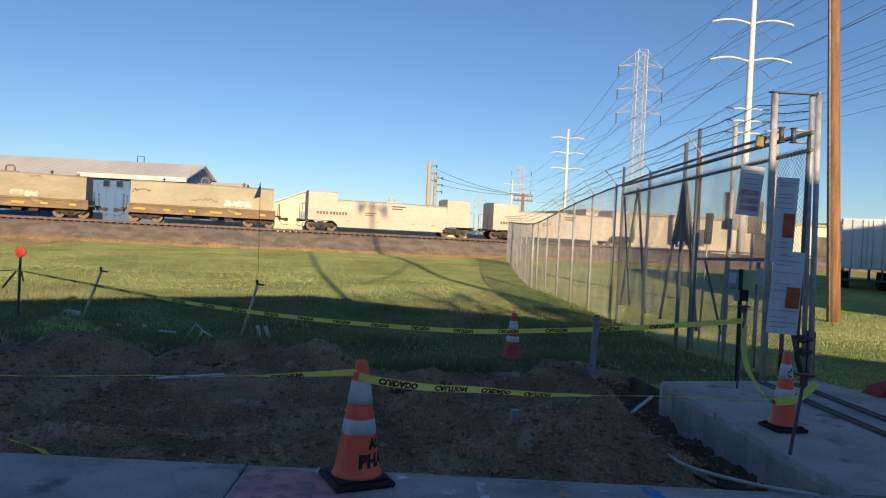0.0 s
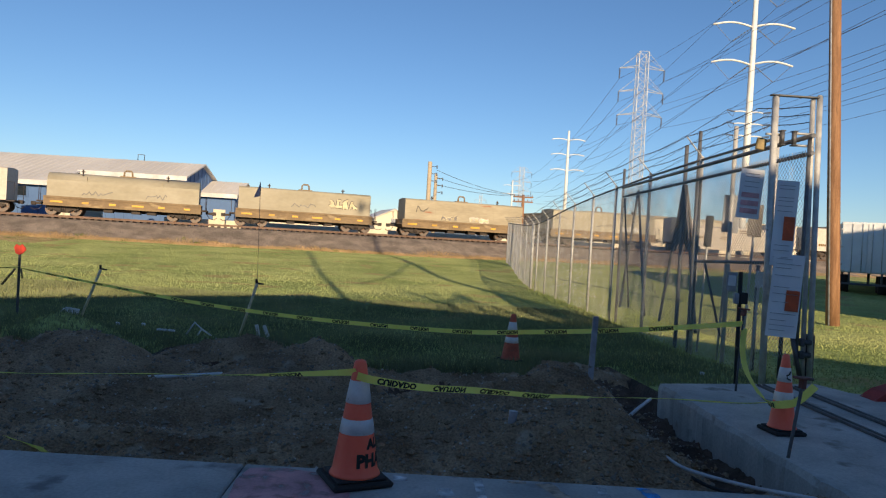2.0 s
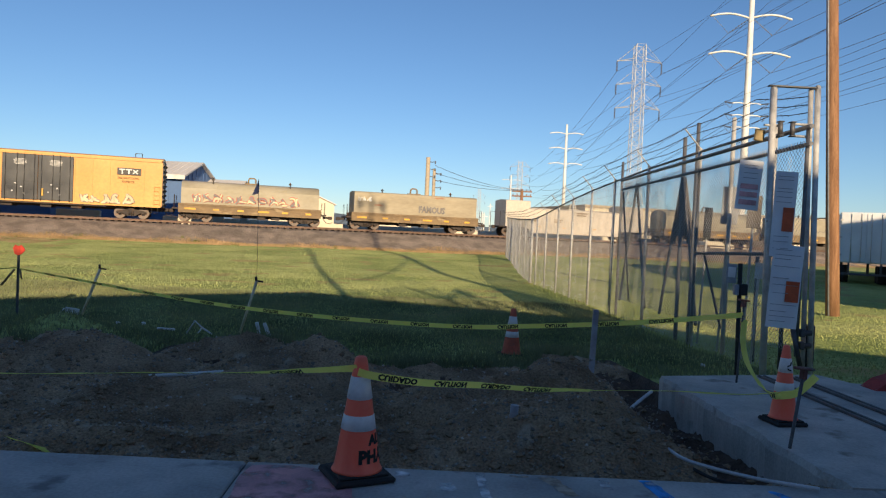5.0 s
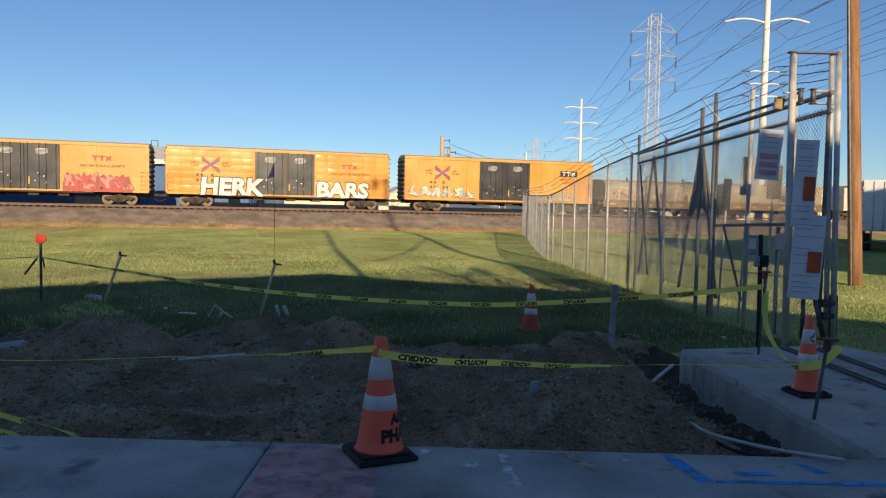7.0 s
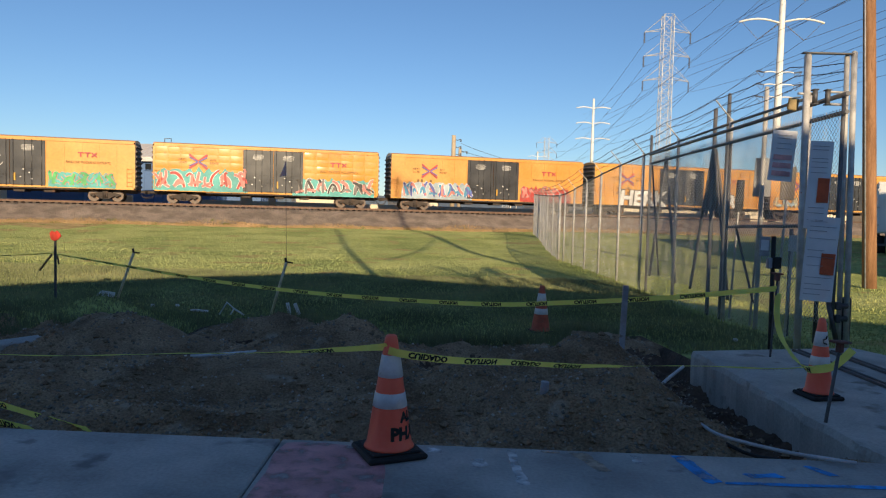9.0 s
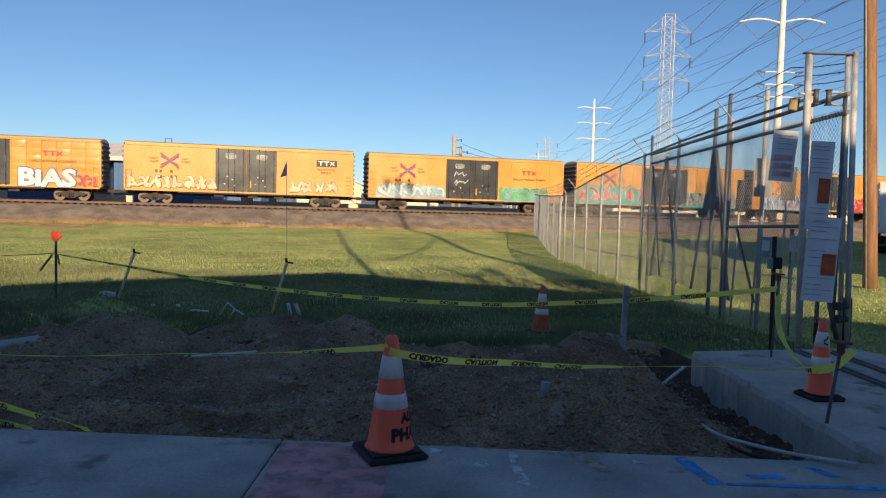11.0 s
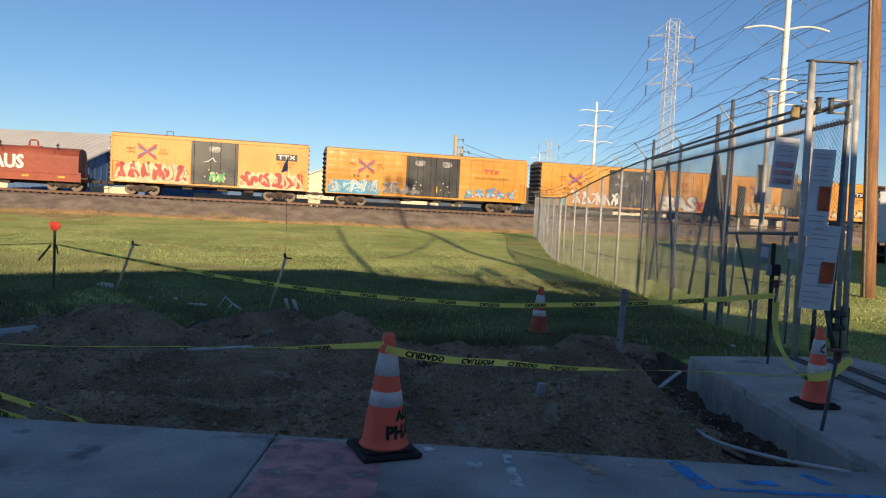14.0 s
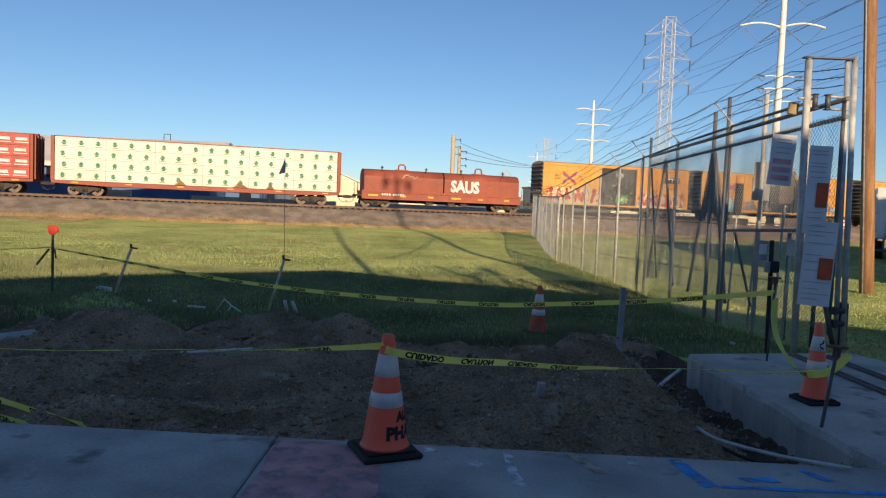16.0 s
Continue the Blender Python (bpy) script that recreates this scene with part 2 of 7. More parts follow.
M = {
    "dirt": surf("dirt", (0.48, 0.34, 0.21), 0.95, low=(0.22, 0.15, 0.09), scale=1.7, fine=48, mix=0.95, bump=1.0, coarse=0.05, gloss=0.1, stain=(0.48, 0.39, 0.28), stain_at=0.62),
    # darker earth for the lowest parts of the dug ground
    "low_earth": surf("dark_earth", (0.15, 0.1, 0.07), 0.9, low=(0.07, 0.048, 0.035), scale=2.5, fine=26, mix=0.6, bump=0.9, coarse=0.04, gloss=0.2),
    "yellow_gloss": surf("freight_yellow_gloss", (0.68, 0.34, 0.06), 0.2, low=(0.6, 0.28, 0.04), scale=0.5, fine=5, mix=0.2, bump=0.03, gloss=0.9, piece=0.1, stain=(0.45, 0.21, 0.06), stain_at=0.68),
    "turf": surf("turf", (0.44, 0.46, 0.165), 0.95, low=(0.24, 0.29, 0.085), scale=0.28, fine=9, mix=0.85, bump=0.8, coarse=0.06, gloss=0.1, stain=(0.36, 0.29, 0.12), stain_at=0.58),
    "dry_grass": surf("dry_grass", (0.5, 0.34, 0.18), 0.95, low=(0.3, 0.21, 0.1), scale=0.5, fine=8, mix=0.7, bump=0.9, coarse=0.1, gloss=0.1, stain=(0.12, 0.15, 0.03), stain_at=0.58),
    "ballast": surf("ballast_stone", (0.35, 0.285, 0.23), 0.95, low=(0.2, 0.165, 0.135), scale=0.9, fine=14, mix=0.9, bump=1.0, coarse=0.12, gloss=0.1, stain=(0.3, 0.23, 0.18), stain_at=0.7),
    "concrete": surf("concrete", (0.5, 0.48, 0.45), 0.9, low=(0.3, 0.29, 0.275), scale=1.6, fine=45, mix=0.3, bump=0.25, stain=(0.2, 0.195, 0.19), stain_at=0.59, gloss=0.25),
    "apron": surf("apron_concrete", (0.56, 0.52, 0.47), 0.9, low=(0.36, 0.34, 0.31), scale=1.6, fine=50, mix=0.3, bump=0.25, stain=(0.25, 0.225, 0.19), stain_at=0.6, gloss=0.25),
    "steel": surf("galvanised_steel", (0.64, 0.62, 0.58), 0.45, 0.15, low=(0.46, 0.445, 0.42), scale=9, fine=90, bump=0.05, stain=(0.22, 0.13, 0.07), stain_at=0.7),
    "dark_steel": surf("dark_steel", (0.13, 0.13, 0.135), 0.55, 0.5, scale=6, fine=60, bump=0.1),
    "mesh_wire": surf("mesh_wire", (0.62, 0.6, 0.56), 0.5, 0.3, scale=2, fine=40, bump=0),
    "barbed": surf("barbed_wire", (0.14, 0.13, 0.12), 0.6, 0.5, scale=3, fine=40, bump=0),
    "orange": surf("cone_orange", (1.0, 0.18, 0.1), 0.42, low=(1.0, 0.16, 0.09), scale=5, fine=40, mix=0.15, bump=0.05, stain=(0.5, 0.09, 0.05), stain_at=0.76),
    "old_orange": surf("faded_orange", (0.62, 0.14, 0.075), 0.7, scale=6, fine=40, mix=0.3, bump=0.08, stain=(0.2, 0.09, 0.06), stain_at=0.62),
    "reflective": surf("reflective_band", (0.78, 0.76, 0.76), 0.4, low=(0.6, 0.58, 0.58), scale=9, fine=80, mix=0.25, bump=0.04, stain=(0.35, 0.32, 0.3), stain_at=0.68),
    "rubber": surf("black_rubber", (0.028, 0.027, 0.027), 0.85, low=(0.018, 0.018, 0.018), scale=7, fine=60, bump=0.3, stain=(0.09, 0.08, 0.07), stain_at=0.63),
    "tape": sheer(surf("yellow_tape", (0.95, 0.93, 0.24), 0.7, gloss=0.2, low=(0.9, 0.88, 0.2), scale=5, fine=30, mix=0.1, bump=0.05), 0.5),
    "ink": surf("black_ink", (0.025, 0.025, 0.022), 0.7, scale=8, fine=60, bump=0),
    # steel darkened to paint in the rails' unlit side; the stain is rust
    "shaded_rail": surf("shaded_rail_steel", (0.2, 0.2, 0.205), 0.55, 0.4, low=(0.13, 0.13, 0.135), scale=7, fine=80, bump=0.06, stain=(0.14, 0.08, 0.05), stain_at=0.66),
    "old_tag": surf("weathered_tag", (0.36, 0.27, 0.12), 0.7, scale=8, fine=60, bump=0.1),
    "rust_cap": surf("rusty_cap", (0.22, 0.09, 0.07), 0.8, scale=9, fine=60, bump=0.2, stain=(0.12, 0.09, 0.08), stain_at=0.6),
    "pale_pvc": surf("pale_conduit", (0.55, 0.56, 0.58), 0.5, low=(0.42, 0.42, 0.44), scale=7, fine=60, mix=0.2, bump=0.05, stain=(0.22, 0.18, 0.14), stain_at=0.66),
    "white": surf("white_plastic", (0.72, 0.73, 0.74), 0.5, low=(0.58, 0.58, 0.58), scale=6, fine=50, mix=0.2, bump=0.04),
    "pvc": surf("grey_conduit", (0.33, 0.34, 0.37), 0.5, low=(0.22, 0.22, 0.24), scale=7, fine=60, mix=0.2, bump=0.05, stain=(0.15, 0.12, 0.09), stain_at=0.62),
    "wood": surf("pole_wood", (0.36, 0.2, 0.105), 0.85, low=(0.22, 0.115, 0.06), scale=3, fine=30, mix=0.5, bump=0.4, stretch=(4, 4, 0.35), stain=(0.16, 0.09, 0.05), stain_at=0.66, gloss=0.2),
    "stick": surf("raw_wood", (0.85, 0.74, 0.5), 0.8, scale=8, fine=60, bump=0.2, stretch=(4, 4, 0.5)),
    "flag": sheer(surf("flag_cloth", (1.0, 0.12, 0.07), 0.7, scale=8, fine=60, bump=0.05), 0.4),
    "faded_flag": surf("faded_flag_cloth", (0.95, 0.62, 0.56), 0.7, low=(0.9, 0.52, 0.46), scale=8, fine=60, bump=0.05),
    "paper": surf("paper", (0.84, 0.84, 0.84), 0.5, low=(0.74, 0.75, 0.77), scale=3, fine=40, mix=0.12, bump=0.03),
    "print_orange": surf("print_orange", (0.7, 0.13, 0.04), 0.6, scale=4, fine=40, bump=0),
    "print_grey": surf("print_grey", (0.42, 0.43, 0.46), 0.6, scale=4, fine=40, bump=0),
    "print_pink": surf("print_pink", (0.75, 0.42, 0.42), 0.6, scale=4, fine=40, bump=0),
    "red_paint": surf("red_kerb_paint", (0.36, 0.05, 0.045), 0.8, scale=5, fine=50, bump=0.2, stain=(0.3, 0.22, 0.2), stain_at=0.62),
    "worn_red": patchy("worn_red_paint", (0.66, 0.34, 0.35), 7, 0.4),
    "worn_white": patchy("worn_white_paint", (0.85, 0.85, 0.85), 9, 0.46),
    "worn_tan": patchy("worn_tan_paint", (0.58, 0.45, 0.33), 9, 0.45),
    "worn_blue": patchy("marking_blue", (0.08, 0.4, 0.95), 7, 0.38),
    "white_metal": surf("white_tower_paint", (0.8, 0.78, 0.73), 0.5, low=(0.7, 0.68, 0.63), scale=0.6, fine=12, mix=0.15, bump=0.03),
    "tower_steel": surf("tower_steel", (0.68, 0.67, 0.64), 0.6, 0.1, scale=0.8, fine=10, bump=0.02),
    "wire": surf("power_wire", (0.22, 0.23, 0.25), 0.6, 0.4, scale=0.5, fine=5, bump=0),
    "insulator": surf("insulator", (0.16, 0.17, 0.19), 0.35, scale=3, fine=20, bump=0),
    "blue_wall": surf("blue_cladding", (0.1, 0.18, 0.36), 0.6, low=(0.085, 0.155, 0.32), scale=0.4, fine=6, mix=0.15, bump=0.05),
    "roof_white": surf("pale_metal_roof", (0.66, 0.62, 0.57), 0.5, low=(0.58, 0.54, 0.49), scale=0.25, fine=5, mix=0.15, bump=0.03, stretch=(1, 0.3, 1)),
    "trim_white": surf("white_trim", (0.82, 0.79, 0.74), 0.6, scale=0.5, fine=8, mix=0.1, bump=0),
    "glass_dark": surf("dark_window", (0.02, 0.025, 0.03), 0.15, scale=1, fine=5, bump=0, gloss=0.6),
    "cream_wall": surf("cream_wall", (0.74, 0.66, 0.5), 0.8, low=(0.66, 0.58, 0.43), scale=0.2, fine=4, mix=0.15, bump=0.05),
    "tan_wall": surf("tan_wall", (0.5, 0.41, 0.28), 0.85, low=(0.43, 0.35, 0.24), scale=0.2, fine=4, mix=0.2, bump=0.05),
    # blue-grey with the distance haze mixed into the colour
    "hill": surf("hazed_hill", (0.16, 0.2, 0.25), 1.0, scale=0.01, fine=0.15, bump=0, gloss=0),
    "trailer": surf("trailer_white", (0.76, 0.77, 0.78), 0.45, low=(0.66, 0.67, 0.68), scale=0.9, fine=12, mix=0.12, bump=0.03, stain=(0.5, 0.48, 0.45), stain_at=0.68),
    # wall of the unseen shade buildings, pale to bounce light onto the foreground
    "brick": surf("stucco_wall", (0.78, 0.75, 0.7), 0.9, scale=0.5, fine=12, bump=0.2),
    "yellow_car": surf("freight_yellow", (0.68, 0.345, 0.075), 0.42, low=(0.6, 0.26, 0.03), scale=0.35, fine=5, mix=0.22, bump=0.04, piece=0.12, stain=(0.42, 0.19, 0.05), stain_at=0.68),
    "door_black": surf("door_dark", (0.06, 0.06, 0.062), 0.3, low=(0.04, 0.04, 0.042), scale=0.6, fine=8, mix=0.25, bump=0.05, stain=(0.16, 0.14, 0.12), stain_at=0.66),
    "underframe": surf("underframe", (0.07, 0.055, 0.045), 0.85, low=(0.04, 0.032, 0.028), scale=1.2, fine=9, bump=0.1, stain=(0.14, 0.07, 0.035), stain_at=0.6),
    "wheel": surf("wheel_steel", (0.15, 0.12, 0.1), 0.5, 0.5, scale=3, fine=20, bump=0.05, stain=(0.2, 0.1, 0.05), stain_at=0.55),
    "end_grey": surf("car_end_grey", (0.16, 0.135, 0.11), 0.7, scale=0.8, fine=8, bump=0.05),
    "hood_grey": surf("coil_hood_grey", (0.44, 0.39, 0.29), 0.7, low=(0.34, 0.3, 0.21), scale=0.35, fine=4, mix=0.15, bump=0.03, piece=0.2, stain=(0.28, 0.21, 0.13), stain_at=0.68, stretch=(0.7, 1, 1.2)),
    "hood_rust": surf("coil_hood_streaked", (0.42, 0.36, 0.25), 0.75, low=(0.33, 0.28, 0.19), scale=0.5, fine=4, mix=0.15, bump=0.03, stain=(0.32, 0.15, 0.08), stain_at=0.62, stretch=(0.5, 1, 2.0)),
    "trough": surf("coil_trough", (0.27, 0.19, 0.1), 0.8, low=(0.18, 0.125, 0.07), scale=0.7, fine=6, mix=0.3, bump=0.06, stain=(0.36, 0.27, 0.15), stain_at=0.62, stretch=(0.6, 1, 1.4)),
    "red_car": surf("freight_red", (0.33, 0.085, 0.045), 0.65, low=(0.25, 0.06, 0.035), scale=0.5, fine=6, mix=0.25, bump=0.05, stain=(0.2, 0.07, 0.04), stain_at=0.62),
    "cream_car": surf("freight_cream", (0.6, 0.53, 0.44), 0.6, low=(0.54, 0.475, 0.39), scale=0.4, fine=5, mix=0.2, bump=0.04, piece=0.08),
    "lumber_wrap": surf("white_wrap", (0.68, 0.65, 0.57), 0.5, low=(0.6, 0.57, 0.49), scale=1.4, fine=9, mix=0.2, bump=0.2, coarse=0.05, piece=0.1),
    "red_wrap": surf("red_wrap", (0.5, 0.07, 0.05), 0.5, scale=1.4, fine=9, mix=0.2, bump=0.2, coarse=0.05, piece=0.1),
    "rail": surf("rail_steel", (0.19, 0.12, 0.085), 0.6, 0.5, scale=1, fine=8, bump=0.05),
    "tie": surf("sleeper_wood", (0.11, 0.085, 0.065), 0.9, scale=2, fine=15, bump=0.2),
    "g_white": surf("spray_white", (0.82, 0.8, 0.76), 0.5, scale=1, fine=8, mix=0.1, bump=0),
    "g_cream": surf("spray_cream", (0.72, 0.6, 0.36), 0.5, scale=1, fine=8, mix=0.2, bump=0),
    "g_black": surf("spray_black", (0.04, 0.035, 0.035), 0.5, scale=1, fine=8, mix=0.1, bump=0),
    "g_red": surf("spray_red", (0.5, 0.055, 0.04), 0.5, scale=1, fine=8, mix=0.2, bump=0),
    "g_pink": surf("spray_pink", (0.68, 0.24, 0.2), 0.5, scale=1, fine=8, mix=0.2, bump=0),
    "g_teal": surf("spray_teal", (0.12, 0.45, 0.42), 0.5, scale=1, fine=8, mix=0.2, bump=0),
    "g_blue": surf("spray_blue", (0.1, 0.34, 0.55), 0.5, scale=1, fine=8, mix=0.2, bump=0),
    "g_pale": surf("spray_pale_blue", (0.42, 0.52, 0.58), 0.5, scale=1, fine=8, mix=0.2, bump=0),
    "g_green": surf("spray_green", (0.12, 0.5, 0.16), 0.5, scale=1, fine=8, mix=0.2, bump=0),
    "g_grey": surf("spray_grey", (0.22, 0.2, 0.19), 0.5, scale=1, fine=8, mix=0.2, bump=0),
    "logo_red": surf("emblem_red", (0.5, 0.06, 0.06), 0.5, scale=1, fine=8, mix=0.15, bump=0),
    "logo_blue": surf("emblem_blue", (0.12, 0.14, 0.42), 0.5, scale=1, fine=8, mix=0.15, bump=0),
    "stencil": surf("stencil_brown", (0.22, 0.12, 0.03), 0.6, scale=1, fine=8, mix=0.15, bump=0),
    "reflector": surf("yellow_reflector", (0.75, 0.42, 0.03), 0.5, scale=1, fine=8, mix=0.15, bump=0),
    "logo_green": surf("emblem_green", (0.05, 0.24, 0.12), 0.6, scale=1, fine=8, mix=0.15, bump=0),
    # darker copy of the grass blade colour, with the shade painted in
    "shade_leaf": surf("shaded_grass_blade", (0.25, 0.265, 0.135), 0.8, low=(0.14, 0.155, 0.08), scale=0.5, fine=7, mix=0.4, bump=0, gloss=0.2),
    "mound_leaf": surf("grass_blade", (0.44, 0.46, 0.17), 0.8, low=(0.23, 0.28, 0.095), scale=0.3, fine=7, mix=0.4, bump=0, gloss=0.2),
    "clod": surf("earth_clod", (0.36, 0.26, 0.165), 0.95, low=(0.2, 0.145, 0.09), scale=9, fine=60, mix=0.7, bump=0.6, gloss=0.1),
    "pale_pebble": surf("pale_pebble", (0.55, 0.49, 0.41), 0.85, low=(0.3, 0.26, 0.21), scale=14, fine=60, bump=0.1),
    "pebble": surf("pebble", (0.3, 0.255, 0.2), 0.9, low=(0.17, 0.145, 0.115), scale=4, fine=30, bump=0.1),
}

# ---- the lie of the land ----
TA, TD, TN = Vector((-33.6, 55.6, 0)), Vector((0.9667, 0.2556, 0)), Vector((-0.2556, 0.9667, 0))
RAIL, SPEED = 1.56, 19.15


def track_pose(s, n=1.5, z=RAIL):
    p = TA + TD * s + TN * n
    return pose(p.x, p.y, z, 0, 0, math.degrees(math.atan2(TD.y, TD.x)))


# heaps and pits of the dug ground: x, y, reach in x, reach in y, height
HEAPS = [(1.34, 6.5, 0.55, 0.6, 0.34), (0.75, 5.4, 0.8, 0.55, 0.16), (1.45, 5.2, 0.5, 0.6, 0.12), (-0.95, 7.5, 0.75, 0.5, 0.36), (-1.6, 6.6, 0.9, 0.5, 0.12), (-3.8, 7.9, 0.9, 0.6, 0.26), (-5.6, 8.9, 0.8, 0.6, 0.2),
         (-2.0, 4.9, 0.8, 0.25, 0.1), (-3.3, 6.0, 1.0, 0.5, 0.06), (-2.3, 9.5, 0.9, 0.35, 0.16), (-5.4, 10.9, 0.6, 0.4, 0.22), (0.2, 6.3, 0.5, 0.4, 0.1), (-0.5, 5.0, 0.6, 0.3, 0.08),
         (0.05, 5.6, 0.32, 0.24, -0.3), (-2.4, 8.7, 1.3, 0.35, -0.28), (0.0, 7.6, 0.6, 0.4, -0.3), (-4.6, 9.6, 1.1, 0.35, -0.28), (-5.2, 7.4, 0.9, 0.5, -0.12), (-1.1, 5.9, 0.5, 0.25, -0.08)]


def step(a, b, x):
    t = min(1.0, max(0.0, (x - a) / (b - a)))
    return t * t * (3 - 2 * t)


def dug(x, y):
    """How much of the ground is bare dug earth: 1 on it, 0 on the grass."""
    edge = 8.8 + 0.9 * noise.noise((x * 0.5, 3.1, 0)) + (1.0 if -5 < x < -1.6 else 0) * 0.7 + 0.35 * noise.noise((x * 1.7, y * 1.7, 4))
    edge += 1.5 * step(1.5, 2.0, x)
    return 1 - step(edge - 0.35, edge + 0.35, y) if x < 2.9 else 0.0


def land(x, y):
    n = (x - TA.x) * TN.x + (y - TA.y) * TN.y
    base = -0.12 - 0.28 * step(5, 14, y) - 0.1 * step(14, 30, y) + 0.45 * step(32, 52, y)
    base += 0.10 * noise.noise((x * 0.09, y * 0.09, 1.5)) * step(10, 16, y)
    z = base
    if n > -7:
        z = base + (RAIL - 0.28 - base) * step(-6.4, -1.4, n) if n < -1.4 else RAIL - 0.28
        if n > 5:
            z = (RAIL - 0.28) - 0.5 * step(5, 9, n)
    d = dug(x, y) if y < 14 else 0.0
    if y < 14:
        h = 0.0
        for hx, hy, rx, ry, hh in HEAPS:
            q = ((x - hx) / rx) ** 2 + ((y - hy) / ry) ** 2
            if q < 9:
                h += 1.35 * hh * math.exp(-q)
        h += d * (0.11 * noise.noise((x * 2.1, y * 2.1, 0)) + 0.06 * noise.noise((x * 6, y * 6, 2)) + 0.014 * noise.noise((x * 17, y * 17, 5)))
        edge = step(4.25, 4.7, y)
        z += h * (0.15 + 0.85 * edge)
        # the trench along the apron
        tr = step(2.0, 2.3, x + 0.12 * noise.noise((0, y * 1.6, 7))) * step(4.4, 4.75, y) * (1 - step(8.3, 9.3, y)) * (1 - step(2.86, 2.9, x))
        z -= tr * (0.27 + 0.08 * noise.noise((x * 5, y * 5, 9)))
        if x > 2.85 and y < 9:
            z = min(z, -0.16)
    return z


def lines(a, b, fine, far, growth):
    v = [a]
    st = fine
    while v[-1] < b:
        v.append(v[-1] + st)
    while v[-1] < far:
        st *= growth
        v.append(v[-1] + st)
    return v


gx = lines(2.9, 5.5, 0.065, 900, 1.09)
gl = lines(-2.9, 6.6, 0.065, 900, 1.09)
gx = sorted([-v for v in gl if -v < -2.95] + [-2.9 + 0.065 * i for i in range(90) if -2.9 + 0.065 * i < 2.88] + gx)
gy = [4.18 + 0.06 * i for i in range(130)]
st = 0.06
while gy[-1] < 48:
    st = min(st * 1.06, 0.55)
    gy.append(gy[-1] + st)
while gy[-1] < 84:
    gy.append(gy[-1] + 0.55)
while gy[-1] < 2400:
    st *= 1.12
    gy.append(gy[-1] + st)
verts = [(x, y, land(x, y)) for y in gy for x in gx]
W = len(gx)
faces = [(j * W + i, j * W + i + 1, (j + 1) * W + i + 1, (j + 1) * W + i) for j in range(len(gy) - 1) for i in range(W - 1)]
ground = raw("ground", verts, faces, [M["turf"], M["dirt"], M["dry_grass"], M["ballast"], M["low_earth"]], smooth=True)
tagged(ground, "mown grass field with dug bare earth and a stone track bed", "ground", kind="structure")
kinds = []
for j in range(len(gy) - 1):
    y = (gy[j] + gy[j + 1]) / 2
    for i in range(W - 1):
        x = (gx[i] + gx[i + 1]) / 2
        n = (x - TA.x) * TN.x + (y - TA.y) * TN.y + 0.5 * noise.noise((x * 0.35, y * 0.35, 3))
        k = 0
        if y < 13 and dug(x, y) > 0.45:
            # dug faces below about -0.3 m get the darker earth
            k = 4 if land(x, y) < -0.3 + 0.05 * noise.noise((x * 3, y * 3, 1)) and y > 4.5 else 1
        elif n > -5.5:
            k = 3
        elif n > -8.0 + 1.4 * noise.noise((x * 0.14, y * 0.14, 8)) or (x < -24 and n > -13 + 3 * noise.noise((x * 0.2, y * 0.2, 1))):
            k = 2
        if n > 9:
            k = 2
        kinds.append(k)
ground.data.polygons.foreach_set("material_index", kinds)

# ---- pavement, apron and road behind the camera ----
SLOPE = -0.045  # the kerb line turns a little
pavement = thing("pavement", "worn grey concrete pavement with faded paint marks", "pavement", kind="structure")
for name, x0, x1 in (("slab", -13.0, -0.981), ("slab", -0.973, 2.86), ("slab", 2.875, 14.0)):
    bm = bmesh.new()
    vs = box(bm, x0, x1, 0.4, 4.24, -0.35, 0.0, bevel=0.012)
    for v in bm.verts:
        if v.co.y > 3:
            v.co.y += SLOPE * (v.co.x + 0.28) * 0.9
    part("slab", bm, M["concrete"], pavement)
bm = bmesh.new()
box(bm, -60, 60, -14, 0.38, -0.5, -0.14)
tagged(part("road", bm, surf("asphalt", (0.055, 0.055, 0.057), 0.9, scale=2, fine=60, mix=0.6, bump=0.5)), "grey asphalt road beside the pavement", "road", kind="structure")


def marking(name, outline, material, label, rag=0.018):
    """A ragged thin layer of paint lying on the pavement."""
    bm = bmesh.new()
    vs = []
    for (xa, ya), (xb, yb) in zip(outline, outline[1:] + outline[:1]):
        for k in range(8):
            t = k / 8
            x, y = xa + (xb - xa) * t, ya + (yb - ya) * t
            vs.append(bm.verts.new((x + rag * noise.noise((x * 14, y * 14, 1)), y + rag * noise.noise((x * 14, y * 14, 6)), 0.003)))
    top = bm.faces.new(vs)
    if top.normal.z < 0:
        bmesh.ops.reverse_faces(bm, faces=[top])
    bmesh.ops.triangulate(bm, faces=bm.faces[:])
    return tagged(part(name, bm, material, pavement), label)


marking("red_paint_patch", [(-0.94, 4.19), (-0.3, 4.17), (-0.24, 2.4), (-0.94, 2.4)], M["worn_red"], "faded red paint", 0.06)
marking("white_paint_mark", [(0.42, 4.18), (0.47, 4.18), (0.47, 3.9), (0.5, 3.62), (0.43, 3.62), (0.42, 3.9)], M["worn_white"], "worn white paint stroke")
marking("white_paint_mark", [(0.18, 3.98), (0.26, 4.0), (0.3, 3.88), (0.2, 3.86)], M["worn_white"], "worn white paint spot")
marking("white_paint_mark", [(-0.06, 4.17), (0.02, 4.17), (0.02, 4.08), (-0.06, 4.08)], M["worn_white"], "worn white paint spot")
marking("tan_paint_mark", [(0.78, 4.16), (0.9, 4.15), (0.99, 3.85), (0.9, 3.84), (0.85, 4.02)], M["worn_tan"], "worn tan patch")
